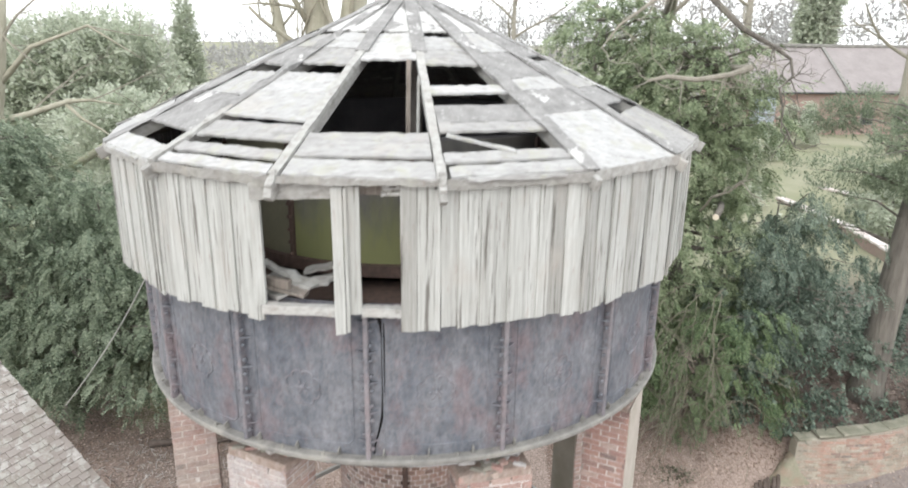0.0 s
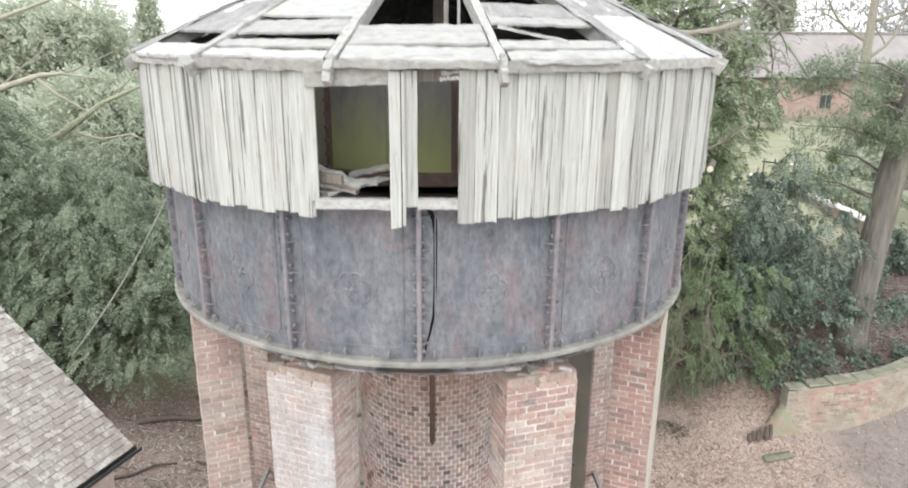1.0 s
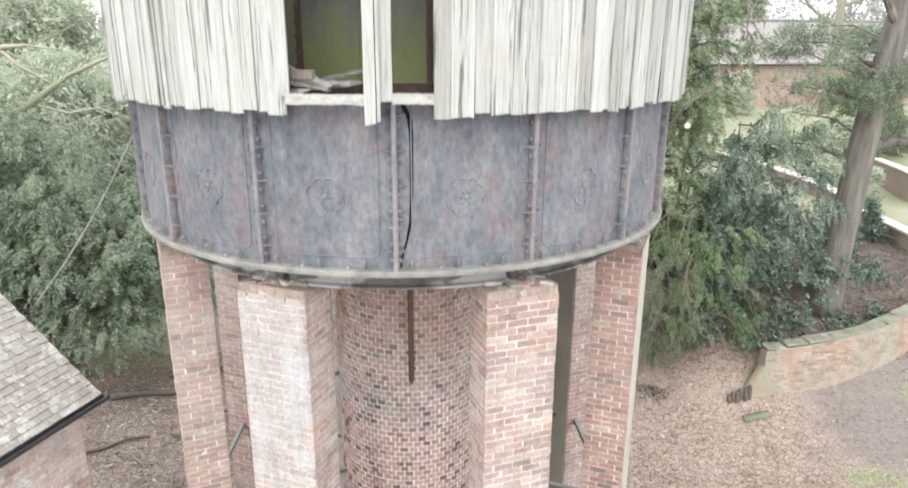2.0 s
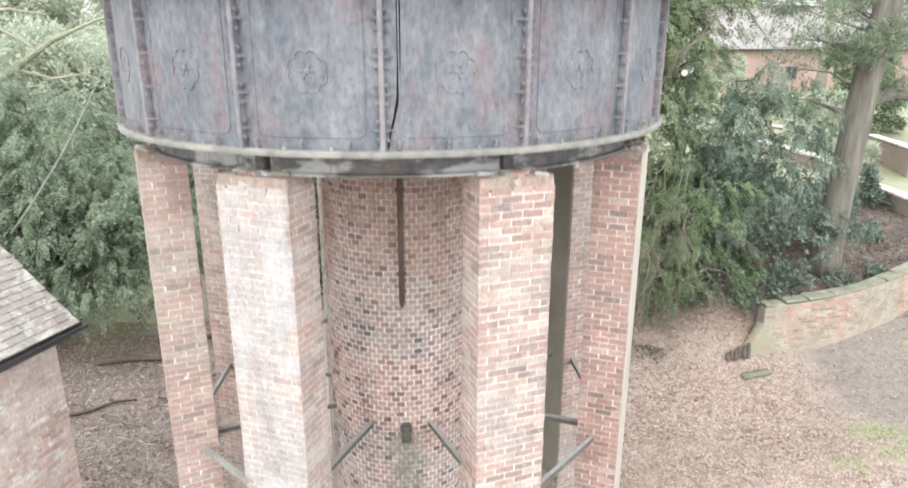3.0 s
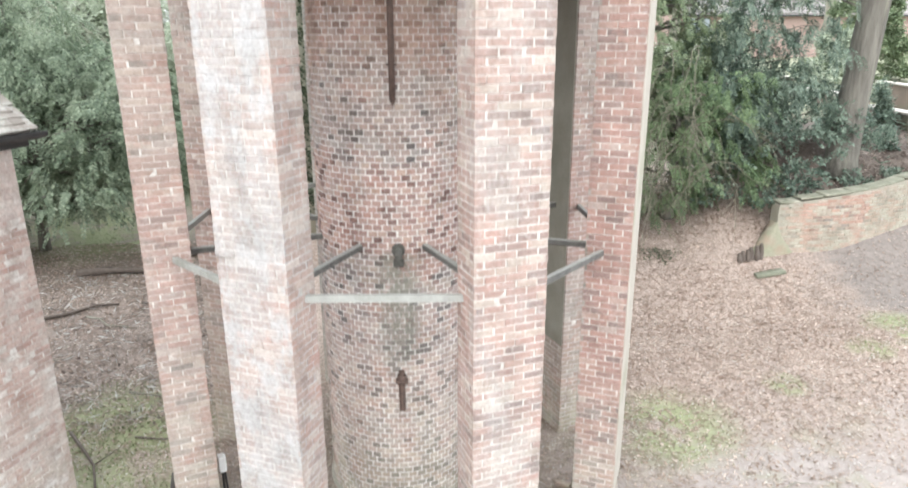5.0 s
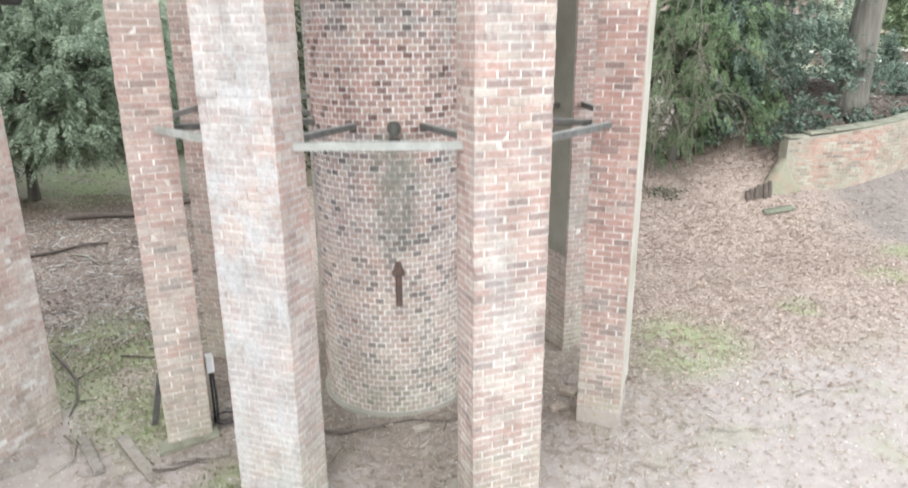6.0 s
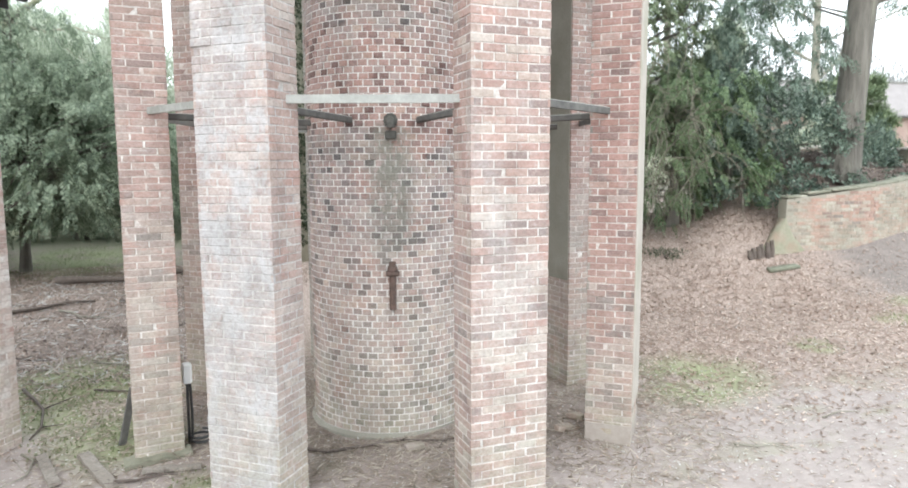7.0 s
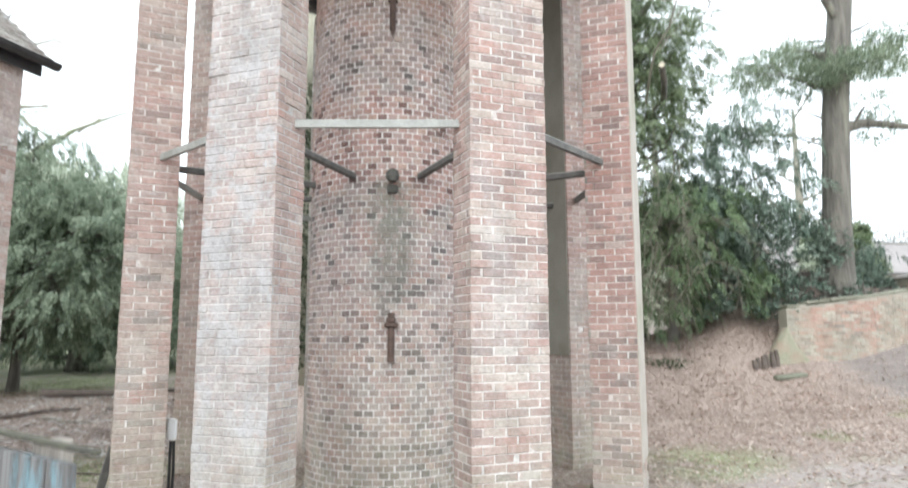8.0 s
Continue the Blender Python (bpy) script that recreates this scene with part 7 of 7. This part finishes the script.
evergreen("ivy_clad_tree", "dark ivy-clad tree beyond the barn", (39.5, 78.0), 19.0, 0.5,
          crown_points([(39.5 + rng.normal(0, 0.4), 78, 9 + 1.3 * k, 1.5, 1.5, 1.2) for k in range(8)], 2500, 0.4, 0.3), M_BUSH, 0.5, 0.12, 7, 0.1)


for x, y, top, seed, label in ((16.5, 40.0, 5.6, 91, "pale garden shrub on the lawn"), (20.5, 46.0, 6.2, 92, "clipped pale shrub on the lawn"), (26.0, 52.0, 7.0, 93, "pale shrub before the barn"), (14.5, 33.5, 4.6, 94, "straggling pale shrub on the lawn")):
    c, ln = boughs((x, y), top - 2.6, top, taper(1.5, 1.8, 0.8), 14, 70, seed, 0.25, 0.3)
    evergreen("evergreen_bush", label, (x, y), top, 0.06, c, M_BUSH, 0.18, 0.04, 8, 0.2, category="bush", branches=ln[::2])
for x, y, top, seed, label in ((9.9, 19.6, 3.9, 85, "dark evergreen undergrowth under the trees"), (13.4, 19.6, 3.9, 81, "low dark evergreen undergrowth behind the wall"), (15.6, 21.8, 4.4, 82, "dark evergreen shrub on the bank"), (12.4, 23.0, 4.2, 83, "green shrub on the leafy bank"), (11.9, 16.3, 2.7, 86, "low green undergrowth at the foot of the pine"), (13.0, 18.0, 3.3, 87, "dark straggling undergrowth behind the wall")):
    c, ln = boughs((x, y), top - 2.0, top, taper(1.1, 1.3, 0.5), 14, 70, seed, 0.25, 0.3)
    evergreen("evergreen_bush", label, (x, y), top, 0.06, c, M_HOLLY, 0.12, 0.03, 8, 0.2, category="bush", branches=ln[::2])


def build_far_woods():
    r = np.random.default_rng(31)
    blobs = []
    for k in range(110):
        x = -150 + 300 * (k + r.random()) / 110
        y = r.uniform(85, 125)
        h = r.uniform(4, 8) + (6.0 if x > 28 else 3.2 if x > 0 else 0.0)
        blobs.append((x, y, 4 + h * 0.55, r.uniform(3, 6), 3, h * 0.62))
    p, d = crown_points(blobs, 15000, 0.5, 0.3)
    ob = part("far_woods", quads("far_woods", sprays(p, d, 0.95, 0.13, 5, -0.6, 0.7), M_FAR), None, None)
    tagged(ob, "hazy grey-brown bare winter woodland", "woodland", kind="stuff")


build_far_woods()


# ---- yard clutter ----
def build_cable():
    pts = []
    a, b = Vector((-3.86, 9.5, 9.45)), Vector((-6.02, 9.5, 6.12))
    for k in range(13):
        t = k / 12
        p = a.lerp(b, t)
        p.z -= 0.22 * math.sin(math.pi * t)
        pts.append(p - a)
    cable = part("cable", tube(bmesh.new(), pts, 0.01, 6), M_TIE, None)
    cable.location = a
    tagged(cable, "thin pale cable from the tank to the outbuilding", "cable")


build_cable()


def build_meter_box():
    x, y = -3.05, 8.06
    g = float(ground_height(x, y))
    meter = thing("meter_box", "white plastic meter box on a post beside a brick pillar", "meter box", pose(x, y, g, 0, 0, 21))
    part("post", boxed(pose(0.0, 0, 0.44), 0.03, 0.04, 0.88, 0.004), M_GUTTER, meter, "black conduit post")
    part("case", boxed(pose(0, 0, 0.87), 0.09, 0.12, 0.24, 0.01), M_WHITE, meter)
    part("lid", boxed(pose(0.05, 0, 0.87), 0.012, 0.108, 0.22, 0.005), M_WHITE, meter)
    loop = [(0.03, -0.02, 0.74), (0.04, -0.03, 0.4), (0.03, -0.05, 0.06)] + [(0.14 + 0.13 * math.cos(q), -0.08 + 0.13 * math.sin(q), 0.03 + 0.008 * q) for q in np.linspace(2.6, 14, 26)]
    part("hose", tube(bmesh.new(), loop, 0.016, 6), M_GUTTER, meter, "coiled black hose")


build_meter_box()


def build_fence():
    a, b = Vector((-2.75, 2.75, 0)), Vector((-1.40, 1.66, 0))
    z0 = float(ground_height(-2.0, 2.2))
    fence = thing("board_fence", "weathered board fence with flaking blue paint", "fence", pose(a.x, a.y, z0))
    d = b - a
    yaw = math.degrees(math.atan2(d.y, d.x))
    n, high = 13, 1.40 - z0
    for k in range(n):
        p = d * ((k + 0.5) / n) * 0.93
        part("board", boxed(pose(p.x, p.y, high / 2 + 0.04 * (1 - k / n) - 0.02, 0, rng.normal(0, 0.4), yaw), 0.121, 0.02 + 0.004 * (k % 3), high - 0.04, 0.003), M_FLAKED, fence)
    off = Vector((-d.y, d.x, 0)).normalized() * 0.02
    part("top_rail", beam(Vector((0, 0, high + 0.055)), d * 0.99 + Vector((0, 0, high - 0.002)), 0.028, 0.016, 0.006), M_MOSSRAIL, fence, "dark mossy top rail")
    part("lower_rail", beam(Vector((0, 0, 0.4)) + off * 2, d * 0.86 + Vector((0, 0, 0.4)) + off * 2, 0.04, 0.08, 0.006), M_TIMBER, fence)
    for t in (0.03, 0.8):
        p = d * t + off * 3
        part("post", boxed(pose(p.x, p.y, high / 2, 0, 0, yaw), 0.08, 0.08, high, 0.006), M_TIMBER, fence)


def flaked_material():
    m, nt, b = material("flaked_blue_paint", 0.85)
    wood = blend(nt, grey(nt, noise_of(nt, 24, 6, (1, 1, 0.06)), 0.35, 0.65), (0.06, 0.057, 0.055), (0.19, 0.187, 0.185))
    c = blend(nt, grey(nt, noise_of(nt, 3.2, 6, (1, 1, 0.35), 0.65), 0.52, 0.6), wood, (0.16, 0.26, 0.3))
    nt.links.new(c, b.inputs["Base Color"])
    bump(nt, b, noise_of(nt, 24, 6, (1, 1, 0.06)), 0.6, 0.006)
    return m


M_FLAKED = flaked_material()
build_fence()


def stick(label, pts, r, mat, name="dead_branch"):
    """A dead branch lying along ground points (x, y)."""
    o = Vector((*pts[0], float(ground_height(*pts[0]))))
    bm = bmesh.new()
    line = [Vector((x, y, float(ground_height(x, y)) + r * 0.8 + 0.015)) - o for x, y in pts]
    tube(bm, line, [float(r * q) for q in np.linspace(1, 0.35, len(line))], 7)
    for k in range(2, len(line)):
        tube(bm, [line[k - 1], line[k - 1] + Vector((rng.normal(0, 0.15), rng.normal(0, 0.15), 0.05))], [r * 0.4, r * 0.15], 5)
    ob = part(name, bm, mat, None, smooth=True)
    ob.location = o
    tagged(ob, label, "branch", "dead branches on the ground")


stick("dark dead branch lying on leaf litter", [(-9.3, 14.6), (-8.7, 14.9), (-8.0, 15.0), (-7.5, 15.3), (-7.0, 15.35)], 0.06, M_LOG)
stick("dark rotten log lying at the foot of the bank", [(-8.6, 17.1), (-7.8, 17.3), (-7.0, 17.2), (-6.2, 17.5)], 0.11, M_LOG)
stick("dark dead branch lying near the trees", [(-7.4, 18.4), (-6.6, 18.5), (-5.9, 18.7), (-5.2, 18.6)], 0.09, M_LOG)
for k in range(9):
    x0, y0, q = rng.uniform(-9.5, -4.8), rng.uniform(11.5, 16.5), rng.uniform(-0.7, 0.7)
    stick("thin dead stick on the leafy bank", [(x0 + 0.35 * j * math.cos(q), y0 + 0.35 * j * math.sin(q) + rng.normal(0, 0.05)) for j in range(5)], rng.uniform(0.015, 0.035), M_LOG if k % 3 else M_TWIG)
stick("pale stick lying on moss", [(-6.6, 9.1), (-6.1, 9.0), (-5.6, 9.05)], 0.02, M_TWIG)
stick("pale bent stick lying on moss", [(-6.0, 8.3), (-5.75, 8.1), (-5.7, 7.8), (-5.4, 7.5)], 0.025, M_TWIG)
stick("long thin twig lying by the outbuilding", [(-6.3, 9.6), (-6.0, 9.2), (-5.75, 8.7), (-5.7, 8.2)], 0.022, M_LOG)
stick("dark twig lying by the pillar", [(-5.0, 10.2), (-4.5, 10.1), (-4.1, 10.25)], 0.02, M_LOG)
stick("twisted root at the foot of the shaft", [(-1.9, 7.75), (-1.35, 7.6), (-0.85, 7.72), (-0.5, 7.78), (0.0, 7.7), (0.6, 7.9)], 0.022, M_LOG)


def lay_plank(label, x, y, yaw, length, wide, thick, mat, lift=0.0):
    g = float(ground_height(x, y))
    ob = part("old_plank", worn_beam(Vector((-length / 2, 0, 0)), Vector((length / 2, 0, 0)), wide, thick, 0.006, 12), mat, None)
    ob.matrix_world = pose(x, y, g + thick / 2 + 0.02 + lift, rng.normal(0, 2), rng.normal(0, 3), yaw)
    tagged(ob, label, "plank", "loose boards on the ground")


lay_plank("mossy brown plank lying on moss", -4.43, 7.5, -57, 0.9, 0.12, 0.03, M_TIMBER)
lay_plank("rotten brown plank lying by the pillar", -3.78, 7.28, -53, 1.3, 0.13, 0.05, M_TIMBER)
lay_plank("grey plank lying on bare soil", -5.5, 7.1, 35, 1.1, 0.16, 0.04, M_TIMBER)
lay_plank("short broken plank beside the pillar", -3.0, 7.2, 10, 0.6, 0.1, 0.04, M_TIMBER)
prop = part("old_plank", beam((0, 0, 0), (0.12, 0.12, 0.68), 0.09, 0.025, 0.004, up=(1, -1, 0)), M_STRUT, None)
prop.location = (-3.85, 8.1, float(ground_height(-3.85, 8.1)))
tagged(prop, "dark board leaning on a brick pillar", "plank", "loose boards on the ground")
stick("dark curved root running down the moss", [(-6.19, 10.58), (-5.75, 10.0), (-5.4, 9.5), (-5.15, 8.9), (-5.1, 8.5)], 0.028, M_LOG)
stick("thin forked twig by the planks", [(-4.95, 8.0), (-4.7, 7.75), (-4.6, 7.4), (-4.75, 7.1)], 0.016, M_TWIG)
stick("short rotten branch by the mossy kerb stone", [(-3.55, 7.05), (-3.3, 7.0), (-3.05, 7.1), (-2.9, 7.05)], 0.019, M_LOG)
stick("broken twig on trodden soil", [(3.3, 7.0), (3.55, 6.9), (3.75, 6.95), (3.95, 6.8)], 0.012, M_TWIG)
stick("dry twig on trodden soil", [(4.8, 7.6), (5.1, 7.7), (5.3, 7.6)], 0.012, M_TWIG)


def loose_brick(label, x, y, yaw, mat, size=(0.225, 0.105, 0.07)):
    g = float(ground_height(x, y))
    ob = part("loose_brick", boxed(pose(0, 0, 0), *size, 0.01), mat, None)
    ob.matrix_world = pose(x, y, g + size[2] / 2, rng.normal(0, 6), rng.normal(0, 6), yaw)
    tagged(ob, label, "brick", "loose bricks on the ground")


for x, y, yaw in ((1.5, 7.75, 20), (1.75, 8.1, -40), (1.35, 8.35, 70), (-0.35, 7.55, 15)):
    loose_brick("loose worn brick lying on the soil", x, y, yaw, M_BRICK)
part_slab = part("kerb_stone", worn_beam(Vector((-0.36, 0, 0)), Vector((0.36, 0, 0)), 0.24, 0.1, 0.008, 12), M_STONE, None)
part_slab.matrix_world = pose(-3.27, 7.6, float(ground_height(-3.27, 7.6)) + 0.01, 2, -2, 22)
tagged(part_slab, "long mossy kerb stone at the foot of a pillar", "kerb stone")


def litter(name, label, n, area, size, mat, seed, stalk=False):
    """Flat leaves or chips strewn over the ground; area(r, n) gives places."""
    r = np.random.default_rng(seed)
    xy = area(r, n)
    p = np.column_stack([xy, ground_height(xy[:, 0], xy[:, 1]) + 0.008 + 0.015 * r.random(len(xy))])
    q = r.uniform(0, 2 * np.pi, len(p))
    d = np.column_stack([np.cos(q), np.sin(q), r.normal(0, 0.22, len(p))])
    w = np.column_stack([-np.sin(q), np.cos(q), r.normal(0, 0.3, len(p))])
    s = size * r.uniform(0.6, 1.4, (len(p), 1))
    k = 0.07 if stalk else 0.36
    v = np.stack([p - d * s, p + w * s * k, p + d * s, p - w * s * k], axis=1)
    v[:, :, 2] += 0.25 * size * r.random((len(p), 4))
    ob = part(name, quads(name, v, mat), None, None)
    tagged(ob, label, "leaf litter", kind="stuff")


def bank(r, n):
    x = np.concatenate([r.uniform(2.6, 13, n * 6 // 10), r.uniform(-14, -2.5, n - n * 6 // 10)])
    y = 20 - 12.5 * r.random(n) ** 1.25
    keep = r.random(n) < np.clip((y - 6.5) / 6.0, 0.12, 1)
    keep &= (x < 9.5) | (y < 14.9) | (r.random(n) < 0.12)
    keep &= (x + r.normal(0, 0.4, n) < 9.2) | (y > 14.8) | (r.random(n) < 0.22)
    far = np.column_stack([r.uniform(12, 21, n // 80), r.uniform(12, 28, n // 80)])
    return np.concatenate([np.column_stack([x, y])[keep], far])


def under(r, n):
    q, d = r.uniform(0, 2 * np.pi, n), r.uniform(1.15, 4.4, n)
    return np.column_stack([AXIS[0] + d * np.cos(q), AXIS[1] + d * np.sin(q)])


litter("dead_leaves", "scattered brown dead leaves on the ground", 110000, bank, 0.036, M_DEADLEAF, 51)
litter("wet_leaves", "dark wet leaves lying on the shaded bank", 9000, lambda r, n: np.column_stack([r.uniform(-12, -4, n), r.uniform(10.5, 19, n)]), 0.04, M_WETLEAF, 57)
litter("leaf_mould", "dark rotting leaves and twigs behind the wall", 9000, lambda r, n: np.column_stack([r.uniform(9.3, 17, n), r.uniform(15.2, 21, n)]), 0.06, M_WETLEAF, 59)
litter("wood_chips", "pale straw and wood chips under the tower", 22000, under, 0.065, M_CHIP, 52, True)
litter("pale_flecks", "pale stones and flecks strewn on bare soil", 13000, lambda r, n: np.column_stack([r.uniform(-7, 11, n), r.uniform(3.5, 13, n)]), 0.02, M_WHITEISH, 53)

litter("twig_litter", "short dry twigs and straw strewn on the soil", 9000, lambda r, n: np.column_stack([r.uniform(-8, 11, n), r.uniform(3.5, 14, n)]), 0.055, M_CHIP, 55, True)
litter("pale_sticks", "pale broken sticks strewn over the shaded bank", 1500, lambda r, n: np.column_stack([r.uniform(-10.5, -3.4, n), r.uniform(10.4, 17.5, n)]), 0.12, M_WHITEISH, 58, True)
litter("yard_leaves", "curled brown leaves strewn over the yard", 7500, lambda r, n: np.column_stack([r.uniform(1.5, 11, n), 3.5 + 8.5 * r.random(n) ** 0.6]), 0.03, M_DEADLEAF, 56)


def tufts():
    r = np.random.default_rng(54)
    ps = []
    for x, y, rad in MOSSY:
        n = int((70 if x > 0 else 420) * rad)
        q, d = r.uniform(0, 2 * np.pi, n), rad * r.random(n) ** 0.7
        ps.append(np.column_stack([x + d * np.cos(q), y + d * np.sin(q)]))
    xy = np.concatenate(ps)
    p = np.column_stack([xy, ground_height(xy[:, 0], xy[:, 1])])
    up = np.column_stack([r.normal(0, 0.5, len(p)), r.normal(0, 0.5, len(p)), np.ones(len(p))])
    ob = part("grass_tufts", quads("grass_tufts", sprays(p, up, 0.02, 0.008, 6, -0.1, 0.9), M_GRASS), None, None)
    tagged(ob, "short green grass and moss tufts", "grass", kind="stuff")


tufts()


# ---- single pieces ----
def lay_tiles():
    """Stone tiles on the outbuilding's near slope."""
    shapes = {}

    def tile(wide):
        key = round(wide, 2)
        if key not in shapes:
            w, l, t = key / 2, 0.24, 0.016
            v = [(-w, 0, 0), (w, 0, 0), (w, l, 0), (-w, l, 0), (-w + 0.004, 0.004, t), (w - 0.004, 0.004, t), (w, l, t * 0.6), (-w, l, t * 0.6)]
            f = [(3, 2, 1, 0), (4, 5, 6, 7), (0, 1, 5, 4), (1, 2, 6, 5), (2, 3, 7, 6), (3, 0, 4, 7)]
            shapes[key] = (v, f, raw("roof_tile", v, f, M_TILE_ONE))
        return shapes[key]
    for slab, m, run in SLOPES:
        single, vs, fs, n = 0, [], [], 0
        rows = int(run / 0.105)
        for row in range(rows):
            x = -0.06 + (0.09 if row % 2 else 0)
            while x < 4.6:
                wide = 0.15 + 0.01 * int(rng.integers(0, 4))
                tm = m @ pose(x + wide / 2, row * 0.105 - 0.04, 0.0 + rng.normal(0, 0.003), -4.5 + rng.normal(0, 0.8), rng.normal(0, 0.8), rng.normal(0, 1.2))
                v, f, me = tile(wide - 0.003)
                if x < 2.2 and row < 22:
                    ob = new("roof_tile", me)
                    ob.parent = slab
                    ob.matrix_basis = tm
                    single += 1
                else:
                    a = np.array(tm)
                    vs.append(np.array(v) @ a[:3, :3].T + a[:3, 3])
                    fs.extend(tuple(i + n for i in q) for q in f)
                    n += len(v)
                x += wide
        tagged(part("tiling", raw("tiling", np.concatenate(vs), fs, M_TILE_ALL), None, slab), kind="stuff")


def tile_material(name, single):
    m, nt, b = material(name, 0.95)
    c = ramp(nt, chance(nt, single), [(0.0, (0.27, 0.24, 0.215)), (0.5, (0.31, 0.28, 0.255)), (1.0, (0.35, 0.32, 0.295))])
    c = blend(nt, times(nt, grey(nt, noise_of(nt, 6, 8, rough=0.74), 0.5, 0.58), 0.8), c, (0.55, 0.54, 0.515))
    c = blend(nt, times(nt, grey(nt, noise_of(nt, 3, 5), 0.5, 0.7), 0.5), c, (0.25, 0.235, 0.19))
    f = noise_of(nt, 45, 5)
    nt.links.new(c, b.inputs["Base Color"])
    bump(nt, b, f, 0.6, 0.008)
    return m


M_TILE_ONE, M_TILE_ALL = tile_material("stone_tile", True), tile_material("stone_tiling", False)
lay_tiles()


def lay_bricks():
    for holder, spots, mat in LATER:
        for m, length in spots:
            ob = new("brick", brick_mesh(length, mat))
            ob.parent = holder
            ob.matrix_basis = m


lay_bricks()
